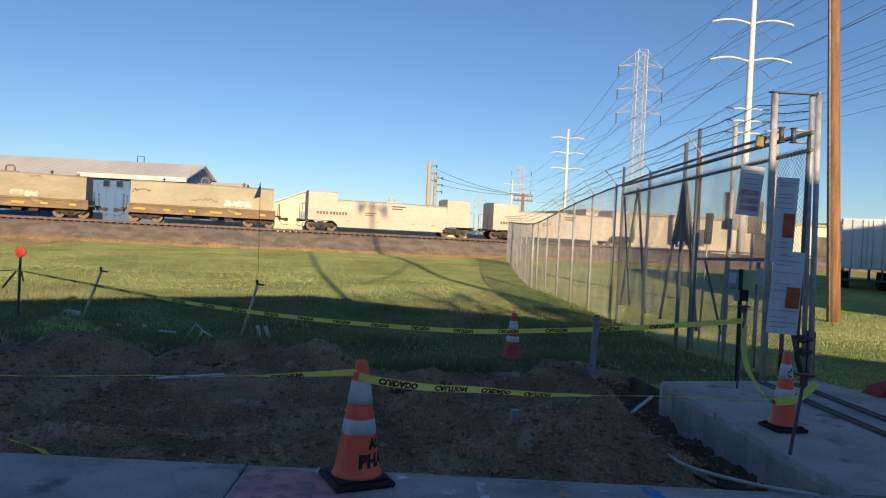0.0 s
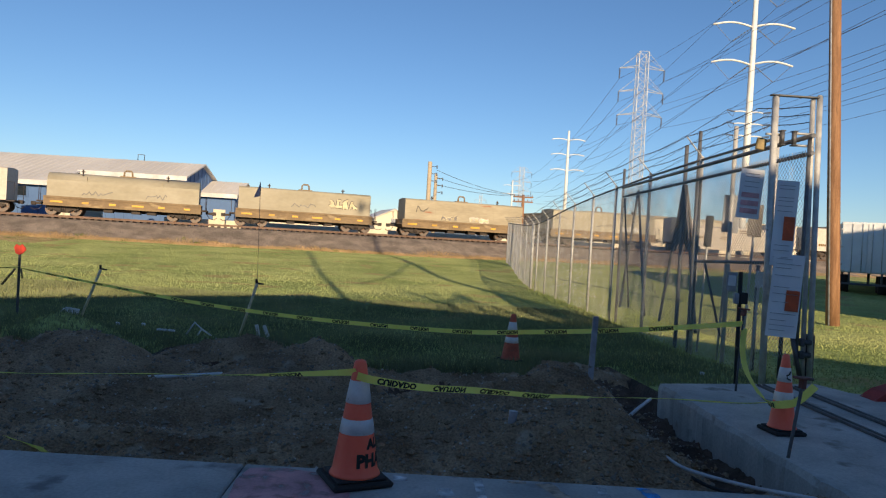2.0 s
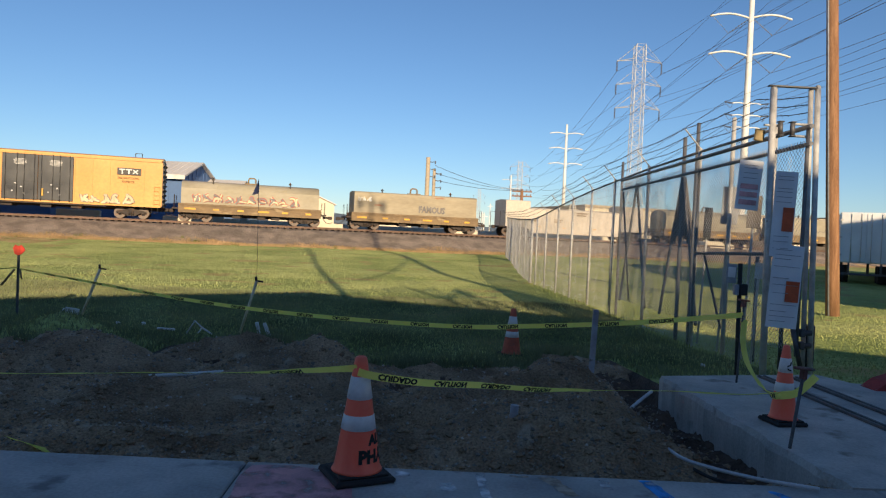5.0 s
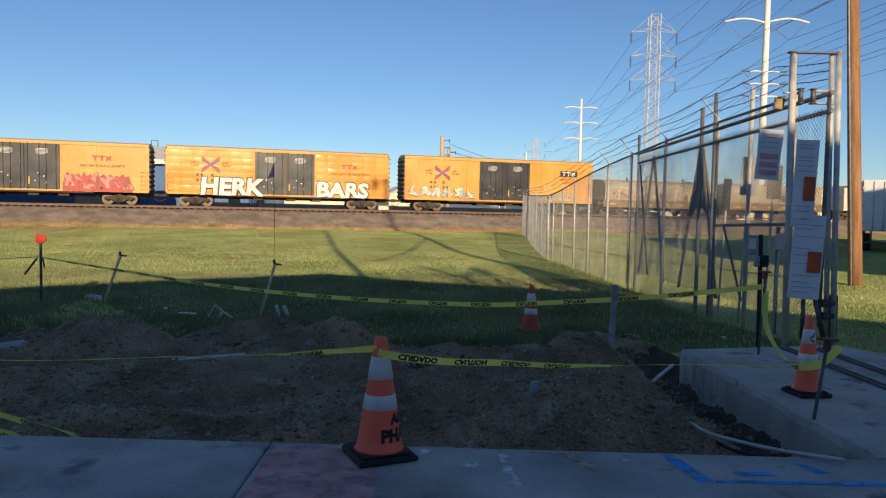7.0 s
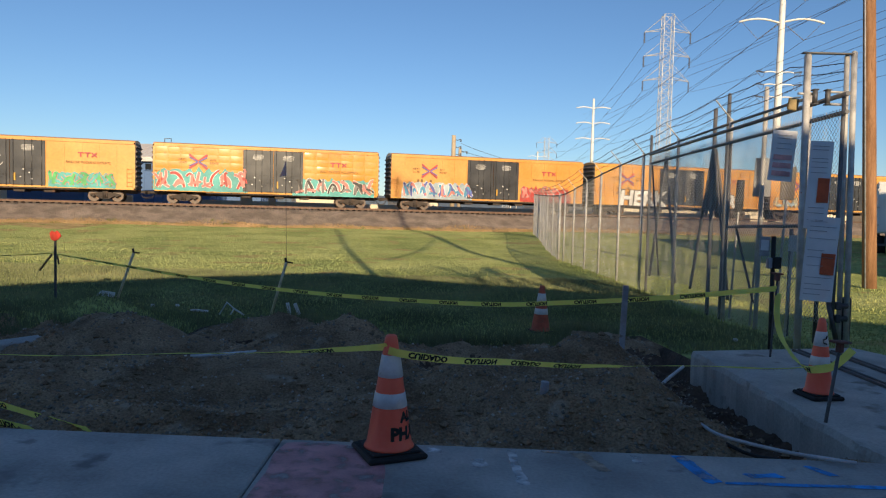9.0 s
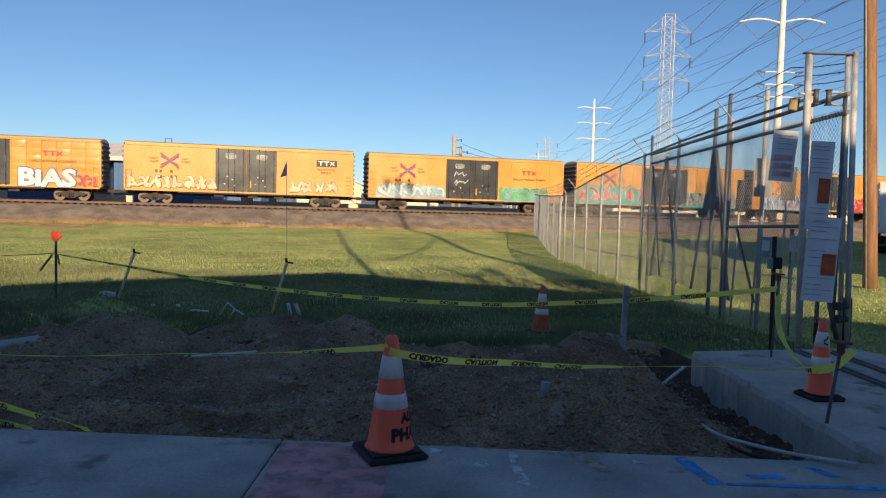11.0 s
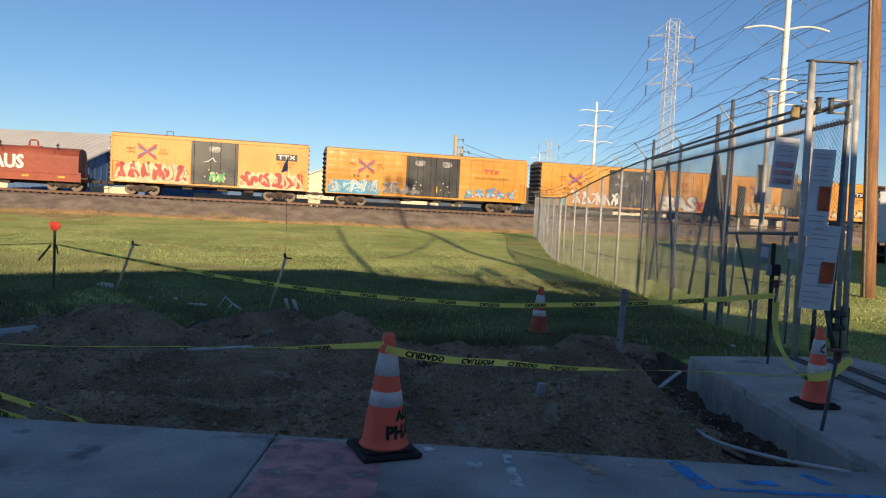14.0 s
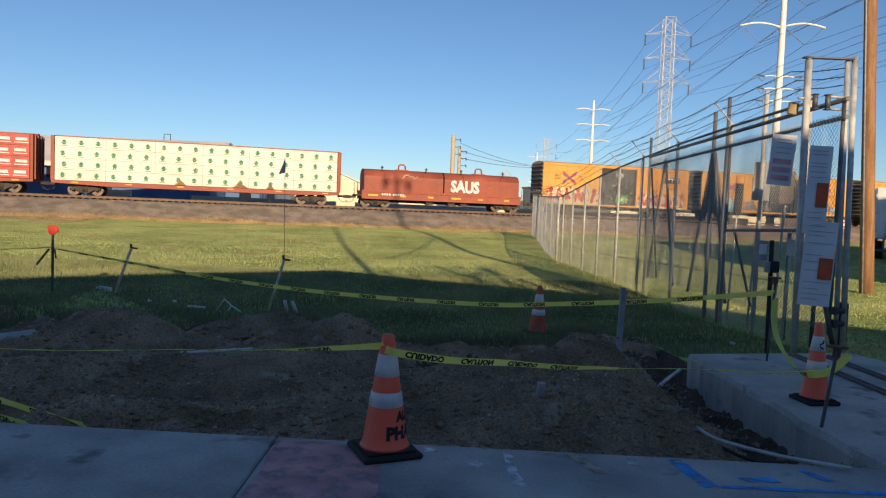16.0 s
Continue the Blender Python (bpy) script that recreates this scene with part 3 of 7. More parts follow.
marking("tan_paint_mark", [(0.62, 4.16), (0.74, 4.16), (0.74, 4.13), (0.62, 4.13)], M["worn_tan"], "worn tan patch")
marking("white_paint_mark", [(1.16, 4.12), (1.22, 4.12), (1.2, 3.96), (1.15, 3.98)], M["worn_white"], "worn white paint stroke")
marking("blue_marking", [(1.41, 4.14), (1.49, 4.13), (1.56, 3.74), (1.5, 3.70), (1.46, 3.74)], M["worn_blue"], "sprayed blue utility line")
marking("blue_marking", [(1.57, 3.75), (3.2, 3.72), (3.2, 3.685), (1.57, 3.70)], M["worn_blue"], "sprayed blue utility line")
marking("blue_marking", [(1.72, 3.86), (1.92, 3.89), (1.96, 3.82), (1.74, 3.8)], M["worn_blue"], "sprayed blue utility mark")
marking("blue_marking", [(2.14, 4.02), (2.2, 4.02), (2.28, 3.86), (2.22, 3.86)], M["worn_blue"], "sprayed blue utility mark")

apron = thing("apron", "pale concrete gate apron with two sliding tracks", "apron", kind="structure")
bm = bmesh.new()
edge_pts = []
for i in range(70):
    y = 4.28 + (7.75 - 4.28) * i / 69
    edge_pts.append((2.84 + 0.05 * noise.noise((1, y * 2.2, 2)) + 0.03 * noise.noise((1, y * 9, 5)), y))
top_out = edge_pts[::-1] + [(14.0, 4.28), (14.0, 6.6), (6.2, 7.3), (5.05, 7.75), (4.9, 8.2)]
top = [bm.verts.new((x, y, -0.05)) for x, y in top_out]
mid = [bm.verts.new((x - (0.02 + 0.02 * noise.noise((y * 5, 3, 1)) if x < 3 else 0), y, -0.1 + 0.02 * noise.noise((y * 3, 2, 2)))) for x, y in top_out]
low = [bm.verts.new((x + (0.03 * noise.noise((y * 2, 1, 1)) - 0.02 if x < 3 else 0), y, -0.7)) for x, y in top_out]
f = bm.faces.new(top)
f.normal_update()
if f.normal.z < 0:
    bmesh.ops.reverse_faces(bm, faces=[f])
for i in range(len(top)):
    j = (i + 1) % len(top)
    bm.faces.new((top[i], top[j], mid[j], mid[i]))
    bm.faces.new((mid[i], mid[j], low[j], low[i]))
bmesh.ops.recalc_face_normals(bm, faces=bm.faces[:])
part("apron_slab", bm, M["apron"], apron)
for x in (4.07, 4.45):
    bm = bmesh.new()
    box(bm, x - 0.045, x - 0.02, 4.4, 7.9, -0.05, -0.022, bevel=0.003)
    box(bm, x + 0.02, x + 0.045, 4.4, 7.9, -0.05, -0.022, bevel=0.003)
    part("gate_track", bm, M["dark_steel"], apron, "dark steel gate track")
bm = bmesh.new()
prism(bm, [(5.05, -0.06), (5.2, 0.05), (5.45, 0.13), (7.4, 0.16), (7.4, -0.3), (5.05, -0.3)], 7.35, 7.62)
tagged(part("painted_kerb", bm, M["red_paint"]), "red painted concrete kerb beside the apron", "kerb", kind="structure")


# ---- unseen buildings added behind the camera and to the side to shade the ground ----
def shade_building(name, label, outline, y0, y1):
    b = thing(name, label, "building")
    bm = bmesh.new()
    prism(bm, outline, y0, y1)
    part("wall", bm, M["brick"], b)
    return b


# roofline follows the wanted shade edge on the grass
shade_building("workshop", "unseen gabled stucco workshop across the road, shaped to cast shade", [(-60, -0.3), (60, -0.3), (60, 6.7), (14.2, 6.7), (11.9, 7.7), (10.4, 8.4), (9.4, 8.8), (8, 9.1), (5, 9.66), (2.9, 10.35), (-4.9, 8.2), (-60, 7.4)], -26, -10)
shade_building("warehouse", "unseen stucco warehouse beside the yard, added to cast shade", [(20.0, -0.3), (60, -0.3), (60, 10.2), (20.0, 10.2)], 3.0, 19.0)

# ---- track ----
track = thing("railway_track", "rusty steel rails on wooden sleepers", "railway", kind="structure", at=track_pose(0, 1.5, RAIL))
for y in (-0.75, 0.75):
    bm = bmesh.new()
    box(bm, -420, 520, y - 0.036, y + 0.036, -0.045, 0.0)
    box(bm, -420, 520, y - 0.012, y + 0.012, -0.15, -0.045)
    box(bm, -420, 520, y - 0.07, y + 0.07, -0.172, -0.15)
    part("rail", bm, M["rail"], track)
tie_src = None
for i in range(150):
    if tie_src is None:
        bm = bmesh.new()
        box(bm, -0.115, 0.115, -1.3, 1.3, -0.3, -0.173)
        tie_src = part("sleeper", bm, M["tie"], track)
        tie_src.location.x = -12.0
    else:
        same_mesh("sleeper", tie_src, pose(-12.0 + 0.53 * i, 0, 0), track)

# ---- rolling stock: each car stands on the rails at z = 0, its near side at y = -1.5 ----


def bogie(parent, x):
    g = new("bogie")
    g.parent = parent
    g.empty_display_size = 0.2
    g.location.x = x
    for y in (-1.0, 1.0):
        bm = bmesh.new()
        prism(bm, [(-1.15, 0.46), (-1.15, 0.6), (-0.85, 0.68), (-0.35, 0.78), (0.35, 0.78), (0.85, 0.68), (1.15, 0.6), (1.15, 0.46), (0.8, 0.5), (0.42, 0.3), (0.3, 0.22), (-0.3, 0.22), (-0.42, 0.3), (-0.8, 0.5)],
              y - 0.07, y + 0.07)
        for k in (-0.89, 0.89):
            box(bm, k - 0.12, k + 0.12, y - 0.13, y + 0.13, 0.38, 0.58, bevel=0.02)
        for k in (-0.14, 0.0, 0.14):
            bar(bm, (k, y - 0.11 if y < 0 else y + 0.11, 0.3), (k, y - 0.11 if y < 0 else y + 0.11, 0.66), 0.05, n=6)
        part("side_frame", bm, M["underframe"], g)
    bm = bmesh.new()
    box(bm, -0.2, 0.2, -1.1, 1.1, 0.5, 0.86, bevel=0.02)
    part("bolster", bm, M["underframe"], g)
    for k in (-0.89, 0.89):
        bm = bmesh.new()
        bar(bm, (0, -1.0, 0), (0, 1.0, 0), 0.08, n=8)
        for y in (-0.75, 0.75):
            s = -1 if y < 0 else 1
            bar(bm, (0, y - 0.065, 0), (0, y + 0.065, 0), 0.457, n=20)
            bar(bm, (0, y - s * 0.09, 0), (0, y - s * 0.06, 0), 0.485, n=20)
            bar(bm, (0, y + s * 0.06, 0), (0, y + s * 0.09, 0), 0.16, n=8)
        w = part("wheelset", bm, M["wheel"], g)
        w.matrix_parent_inverse = Matrix.Translation((k, 0, 0.457))
    return g


def coupler(parent, x, s):
    bm = bmesh.new()
    box(bm, min(x, x + s * 0.62), max(x, x + s * 0.62), -0.1, 0.1, 0.78, 0.98, bevel=0.02)
    box(bm, min(x + s * 0.5, x + s * 0.85), max(x + s * 0.5, x + s * 0.85), -0.16, 0.16, 0.72, 1.02, bevel=0.04)
    tube(bm, [(x + s * 0.1, 0.35, 0.75), (x + s * 0.35, 0.3, 0.42), (x + s * 0.7, 0.2, 0.36), (x + s * 0.9, 0.1, 0.5)], 0.03, 6)
    part("coupler", bm, M["underframe"], parent)


def ladder(parent, x, w, z0, z1, k, m, y=-1.5):
    bm = bmesh.new()
    for i in range(k):
        z = z0 + (z1 - z0) * i / (k - 1)
        tube(bm, [(x, y - 0.07, z), (x + w, y - 0.07, z)], 0.014, 5)
        for e in (x, x + w):
            box(bm, e - 0.012, e + 0.012, y - 0.08, y, z - 0.012, z + 0.012)
    for e in (x, x + w):
        box(bm, e - 0.016, e + 0.016, y - 0.085, y - 0.055, z0 - 0.1, z1 + 0.1)
    part("ladder", bm, m, parent)


def face(y):
    """Places flat marks on a side that looks at the road."""
    return lambda x, z: (lambda u, v: (x + u, y, z + v))


def flat(bm, x0, x1, z0, z1, y):
    vs = [bm.verts.new(p) for p in ((x0, y, z0), (x1, y, z0), (x1, y, z1), (x0, y, z1))]
    bm.faces.new(vs)


def stroke(bm, x0, z0, x1, z1, w, y):
    d = Vector((x1 - x0, z1 - z0))
    p = Vector((-d.y, d.x)).normalized() * w / 2
    e = d.normalized() * w * 0.35
    pts = [(x0 - p.x, z0 - p.y), (x0 - e.x, z0 - e.y), (x0 + p.x, z0 + p.y), (x1 + p.x, z1 + p.y), (x1 + e.x, z1 + e.y), (x1 - p.x, z1 - p.y)]
    f = bm.faces.new([bm.verts.new((x, y, z)) for x, z in pts])
    f.normal_update()
    if f.normal.y > 0:
        f.normal_flip()


def boxcar(length, waffle, doors):
    """A high box car: ribbed or waffled steel sides, plug doors, corrugated ends."""
    h = length / 2
    car = thing("box_car", "yellow steel box car", "freight car", "freight train")
    d0, d1 = (-0.12 * length, 0.148 * length) if doors == 2 else (-0.11 * length, 0.13 * length)
    bm = bmesh.new()
    box(bm, -h, h, -1.44, 1.44, 1.08, 4.86)
    for y in (-1.47, 1.47):
        box(bm, -h, h, y - 0.035, y + 0.035, 1.0, 1.14)
        box(bm, -h, h, y - 0.035, y + 0.035, 4.74, 4.9)
    for x in (-h + 0.04, h - 0.04):
        box(bm, x - 0.05, x + 0.05, -1.505, -1.42, 1.0, 4.9)
    runs = ((-h + 0.12, d0 - 0.06), (d1 + 0.06, h - 0.12))
    for a, b in runs:
        n = max(4, round((b - a) / (1.0 if waffle else 1.22)))
        st = (b - a) / n
        for i in range(n + 1):
            x = a + i * st
            box(bm, x - 0.035, x + 0.035, -1.5 if waffle else -1.475, -1.43, 1.14, 4.74)
        if waffle:
            for i in range(n):
                rows = 6
                for j in range(rows):
                    z0, z1 = 1.16 + j * 3.56 / rows, 1.16 + (j + 1) * 3.56 / rows
                    x0, x1 = a + i * st + 0.05, a + (i + 1) * st - 0.05
                    dx, dz = 0.06 * noise.noise((x0, z0, 1)), 0.08 * noise.noise((x0, z0, 5))
                    c = bm.verts.new(((x0 + x1) / 2 + dx, -1.462 - 0.11 * abs(noise.noise((x0 * 1.9, z0 * 1.7, 8))), (z0 + z1) / 2 + dz))
                    q = [bm.verts.new(p) for p in ((x0, -1.442, z0), (x1, -1.442, z0), (x1, -1.442, z1), (x0, -1.442, z1))]
                    for e in range(4):
                        bm.faces.new((q[e], q[(e + 1) % 4], c)).smooth = True
        else:
            box(bm, a, b, -1.452, -1.43, 2.92, 2.96)
    part("body", bm, M["yellow_gloss" if waffle else "yellow_car"], car)
    bm = bmesh.new()
    prof = [(-1.5, 4.9), (-1.48, 4.98), (-0.8, 5.12), (0, 5.18), (0.8, 5.12), (1.48, 4.98), (1.5, 4.9)]
    a = [bm.verts.new((-h, y, z)) for y, z in prof]
    b = [bm.verts.new((h, y, z)) for y, z in prof]
    for i in range(len(prof) - 1):
        bm.faces.new((a[i + 1], a[i], b[i], b[i + 1]))
    bm.faces.new(a)
    bm.faces.new(b[::-1])
    for i in range(14):
        x = -h + length * (i + 0.5) / 14
        box(bm, x - 0.03, x + 0.03, -1.44, 1.44, 5.0, 5.02)
    bmesh.ops.recalc_face_normals(bm, faces=bm.faces[:])
    part("roof", bm, M["yellow_car"], car)
    for s in (-1, 1):
        bm = bmesh.new()
        box(bm, min(s * h, s * (h + 0.03)), max(s * h, s * (h + 0.03)), -1.44, 1.44, 1.05, 4.88)
        for i in range(9):
            z = 1.3 + i * 0.41
            vs = [(s * (h + 0.03), z - 0.14), (s * (h + 0.16), z), (s * (h + 0.03), z + 0.14)]
            lo = [bm.verts.new((x, -1.38, zz)) for x, zz in vs]
            hi = [bm.verts.new((x, 1.38, zz)) for x, zz in vs]
            bm.faces.new((lo[0], lo[1], hi[1], hi[0]))
            bm.faces.new((lo[1], lo[2], hi[2], hi[1]))
            bm.faces.new(lo)
            bm.faces.new(hi[::-1])
        part("corrugated_end", bm, M["end_grey"], car, "dark corrugated end wall")
        coupler(car, s * h, s)
        bogie(car, s * (h - 2.35))
    bm = bmesh.new()
    box(bm, -h, h, -0.25, 0.25, 0.7, 1.06)
    for x in (-2.4, 0.4, 2.6):
        box(bm, x, x + 0.8, -1.2, 0.4, 0.62, 1.0, bevel=0.03)
    for x in (-h + 0.25, h - 0.75):
        tube(bm, [(x, -1.46, 1.05), (x, -1.46, 0.55), (x + 0.45, -1.46, 0.55), (x + 0.45, -1.46, 1.05)], 0.02, 5)
    box(bm, -h + 4.2, h - 4.2, -1.47, -1.4, 0.88, 1.0)
    part("underframe", bm, M["underframe"], car)
    wide = (d1 - d0) / doors
    for k in range(doors):
        a = d0 + k * wide
        bm = bmesh.new()
        box(bm, a + 0.015, a + wide - 0.015, -1.55, -1.44, 1.16, 4.72, bevel=0.015)
        for z in (1.95, 2.6, 3.5):
            box(bm, a + 0.1, a + wide - 0.1, -1.57, -1.55, z, z + 0.06)
        dr = part("door", bm, M["door_black"], car, "black steel plug door")
        for x in (a + 0.25, a + wide * 0.42, a + wide * 0.62, a + wide - 0.25):
            bm = bmesh.new()
            bar(bm, (x, -1.6, 1.1), (x, -1.6, 4.78), 0.022, n=6)
            for z in (1.3, 2.3, 3.3, 4.5):
                box(bm, x - 0.05, x + 0.05, -1.62, -1.55, z, z + 0.08)
            part("lock_rod", bm, M["door_black"], dr)
        bm = bmesh.new()
        for i in range(5):
            w = (0.75, 0.95, 0.85, 0.9, 0.6)[i]
            flat(bm, a + wide / 2 - w / 2, a + wide / 2 + w / 2, 4.3 - i * 0.1, 4.345 - i * 0.1, -1.574)
        for x, z in ((0.3, 1.75), (0.55, 2.1), (0.62, 1.6), (0.38, 2.35)):
            flat(bm, a + wide * x - 0.05, a + wide * x + 0.05, z, z + 0.09, -1.575)
        part("stencil", bm, M["g_white"], dr, "white stencilled notices")
    bm = bmesh.new()
    flat(bm, d0 + wide * doors * 0.56, d0 + wide * doors * 0.56 + 0.12, 1.5, 2.1, -1.63)
    part("reflector", bm, M["reflector"], car)
    for x in (-h + 0.3, -h / 2, h / 2, h - 0.6):
        bm = bmesh.new()
        flat(bm, x, x + 0.3, 1.03, 1.1, -1.51)
        part("reflector", bm, M["reflector"], car)
    bm = bmesh.new()
    flat(bm, -h + 0.8, -h + 1.05, 1.35, 1.75, -1.511)
    part("placard", bm, M["reflector"], car)
    ladder(car, h - 0.62, 0.45, 1.3, 2.7, 5, M["yellow_car"])
    ladder(car, -h + 0.12, 0.45, 1.3, 2.7, 5, M["yellow_car"])
    return car


def emblem(car, x, z, width, number=True):
    """The crossed-rails emblem in red and blue with its two small words, and stencilled bars for the marks."""
    y = -1.512
    for name, m, dz in (("emblem_red", "logo_red", 0.0), ("emblem_blue", "logo_blue", 0.17)):
        bm = bmesh.new()
        for s, k in ((1, 0), (-1, 1)):
            for e in (-1, 1):
                yy = y - 0.002 * (k * 2 + (e > 0)) - (0.01 if dz else 0)
                stroke(bm, x + s * (-width / 2) + (dz if e < 0 else -dz) * 0, z + e * 0.58 - e * dz * 1.3, x + s * -0.06, z + e * 0.06 - e * dz * 0.3, 0.09 if dz else 0.17, yy)
        part(name, bm, M[m], car)
    bm = bmesh.new()
    for word, dx, dz in (("NEXT", -1.55, 0.1), ("LOAD", -1.55, -0.16), ("ANY", 0.95, 0.1), ("ROAD", 0.95, -0.16)):
        letters(bm, word, face(y)(x + dx, z + dz), 0.17)
    if number:
        for i in range(2):
            for k in range(3 + i):
                flat(bm, x - 1.15 + k * 0.34 + (0.5 if k > 1 else 0), x - 0.95 + k * 0.34 + (0.5 if k > 1 else 0), 2.55 - i * 0.45, 2.78 - i * 0.45, y)
    part("stencil", bm, M["stencil"], car, "dark stencilled words and marks")


def owner_mark(car, x, z, boxed=False):
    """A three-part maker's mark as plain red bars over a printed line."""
    y = -1.513
    if boxed:
        bm = bmesh.new()
        flat(bm, x - 0.9, x + 0.9, z - 0.28, z + 0.28, y)
        part("mark_panel", bm, M["g_black"], car, "black panel of a maker's mark")
    bm = bmesh.new()
    yy = y - 0.006
    for k in (-0.5, 0.0):
        flat(bm, x + k - 0.25, x + k + 0.2, z + 0.1, z + 0.2, yy)
        flat(bm, x + k - 0.08, x + k + 0.03, z - 0.2, z + 0.1, yy)
    stroke(bm, x + 0.3, z + 0.15, x + 0.65, z - 0.15, 0.1, yy - 0.002)
    stroke(bm, x + 0.3, z - 0.15, x + 0.65, z + 0.15, 0.1, yy - 0.004)
    part("owner_mark", bm, M["g_white" if boxed else "logo_red"], car)
    bm = bmesh.new()
    if boxed:
        for i, w in enumerate(("RAILCAR POOLING", "EXPERTS")):
            letters(bm, w, face(y)(x - 0.85 + 0.35 * i, z - 0.62 - 0.3 * i), 0.17, 1.6 if i == 0 else 0.9)
    else:
        letters(bm, "RAILCAR POOLING EXPERTS", face(y)(x - 1.6, z - 0.72), 0.2, 3.3)
    part("slogan", bm, M["stencil"], car, "dark printed slogan")


def tag_words(car, word, x, z, width, height, fill="g_white", line="g_black", tilt=0.0, y=-1.53):
    """A sprayed word: fat filled letters on a darker outline."""
    bm = bmesh.new()
    letters(bm, word, face(y)(x - 0.07, z - 0.06), height + 0.14, width + 0.18, fat=0.075, tilt=tilt, wave=0.03)
    part("graffiti_outline", bm, M[line], car)
    bm = bmesh.new()
    letters(bm, word, face(y - 0.012)(x, z), height, width, fat=0.045, tilt=tilt, wave=0.03)
    part("graffiti", bm, M[fill], car, "sprayed block letters")


def tag_piece(car, x, z, width, height, back, fill, line, seed, n=6, y=-1.53):
    """A sprayed piece that cannot be read: a cloud with tangled fat strokes."""
    rnd = random.Random(seed)
    if back:
        bm = bmesh.new()
        k = 36
        top = [z + height * (0.86 + 0.2 * noise.noise((i * 0.5, seed, 0)) + 0.06 * math.sin(i * 1.9)) * min(1, 0.45 + i / 4, 0.45 + (k - i) / 4) for i in range(k + 1)]
        bot = [z - 0.05 + 0.12 * abs(noise.noise((i * 0.6, seed, 4))) for i in range(k + 1)]
        a = [bm.verts.new((x + width * i / k, y, top[i])) for i in range(k + 1)]
        b = [bm.verts.new((x + width * i / k, y, bot[i])) for i in range(k + 1)]
        for i in range(k):
            bm.faces.new((b[i], b[i + 1], a[i + 1], a[i]))
        part("graffiti_cloud", bm, M[back], car)
    cell = width / n
    strokes = []
    for i in range(n):
        cx = x + cell * (i + 0.5)
        for k in range(rnd.choice((3, 4, 4))):
            p0 = (cx + rnd.uniform(-0.5, -0.1) * cell, z + rnd.uniform(0.1, 0.35) * height)
            p2 = (cx + rnd.uniform(0.1, 0.55) * cell, z + rnd.uniform(0.1, 0.4) * height)
            if k % 2:
                p0, p2 = (p0[0], z + rnd.uniform(0.55, 0.85) * height), (p2[0], z + rnd.uniform(0.12, 0.3) * height)
            if k % 4 in (0, 3) and rnd.random() < 0.7:
                p0 = (cx + rnd.uniform(-0.5, 0.3) * cell, z + rnd.uniform(0.08, 0.25) * height)
                p2 = (p0[0] + rnd.uniform(-0.1, 0.5) * cell, z + rnd.uniform(0.7, 0.95) * height)
            p1 = (cx + rnd.uniform(-0.5, 0.5) * cell, z + rnd.uniform(0.2, 1.1) * height)
            strokes.append((p0, p1, p2, rnd.uniform(0.13, 0.21) * min(1.3, height)))
    for name, m, grow, off in (("graffiti_outline", line, 0.1, 0.004), ("graffiti", fill, 0.0, 0.03)):
        for sub, mm in enumerate(m if isinstance(m, tuple) else (m,)):
            kk = len(m) if isinstance(m, tuple) else 1
            bm = bmesh.new()
            for i, (p0, p1, p2, w) in enumerate(strokes):
                if i % kk == sub:
                    ribbon(bm, p0, p1, p2, w + grow, y - off - 0.0006 * i)
            part(name, bm, M[mm], car)


def ribbon(bm, p0, p1, p2, w, y):
    """A sprayed stroke that bends from p0 past p1 to p2, swelling in the middle."""
    k = 9
    rows = []
    for i in range(k + 1):
        t = i / k
        x = (1 - t) ** 2 * p0[0] + 2 * t * (1 - t) * p1[0] + t * t * p2[0]
        z = (1 - t) ** 2 * p0[1] + 2 * t * (1 - t) * p1[1] + t * t * p2[1]
        dx = 2 * (1 - t) * (p1[0] - p0[0]) + 2 * t * (p2[0] - p1[0])
        dz = 2 * (1 - t) * (p1[1] - p0[1]) + 2 * t * (p2[1] - p1[1])
        d = math.hypot(dx, dz) or 1.0
        h = w * (0.42 + 0.12 * math.sin(3.14 * t))
        rows.append((bm.verts.new((x - dz / d * h, y, z + dx / d * h)), bm.verts.new((x + dz / d * h, y, z - dx / d * h))))
    for (a, b), (c, d) in zip(rows, rows[1:]):
        bm.faces.new((b, d, c, a))


def scribble(car, x, z, width, height, m, seed, y=-1.5):
    """A thin sprayed scrawl."""
    rnd = random.Random(seed)
    bm = bmesh.new()
    k = max(5, int(width / 0.16))
    px, pz = x, z
    for i in range(k):
        qx, qz = x + width * (i + 1) / k + rnd.uniform(-0.06, 0.06), z + rnd.uniform(0, height)
        stroke(bm, px, pz, qx, qz, 0.06, y - 0.001 * i)
        px, pz = qx, qz
    part("scrawl", bm, M[m], car)


def hood(bm, x0, x1, z0, z1, half, cut=0.35):
    arc = [(half - cut + cut * math.sin(a), z1 - cut - 0.08 + cut * math.cos(a)) for a in (0.0, 0.26, 0.52, 0.79, 1.05, 1.31, 1.57)]
    prof = [(-half, z0)] + [(-y, z) for y, z in arc[::-1]] + [(0, z1)] + arc + [(half, z0)]
    a = [bm.verts.new((x0, y, z)) for y, z in prof]
    b = [bm.verts.new((x1, y, z)) for y, z in prof]
    for i in range(len(prof) - 1):
        bm.faces.new((a[i], b[i], b[i + 1], a[i + 1])).smooth = 2 <= i <= len(prof) - 4
    bm.faces.new(a)
    bm.faces.new(b[::-1])


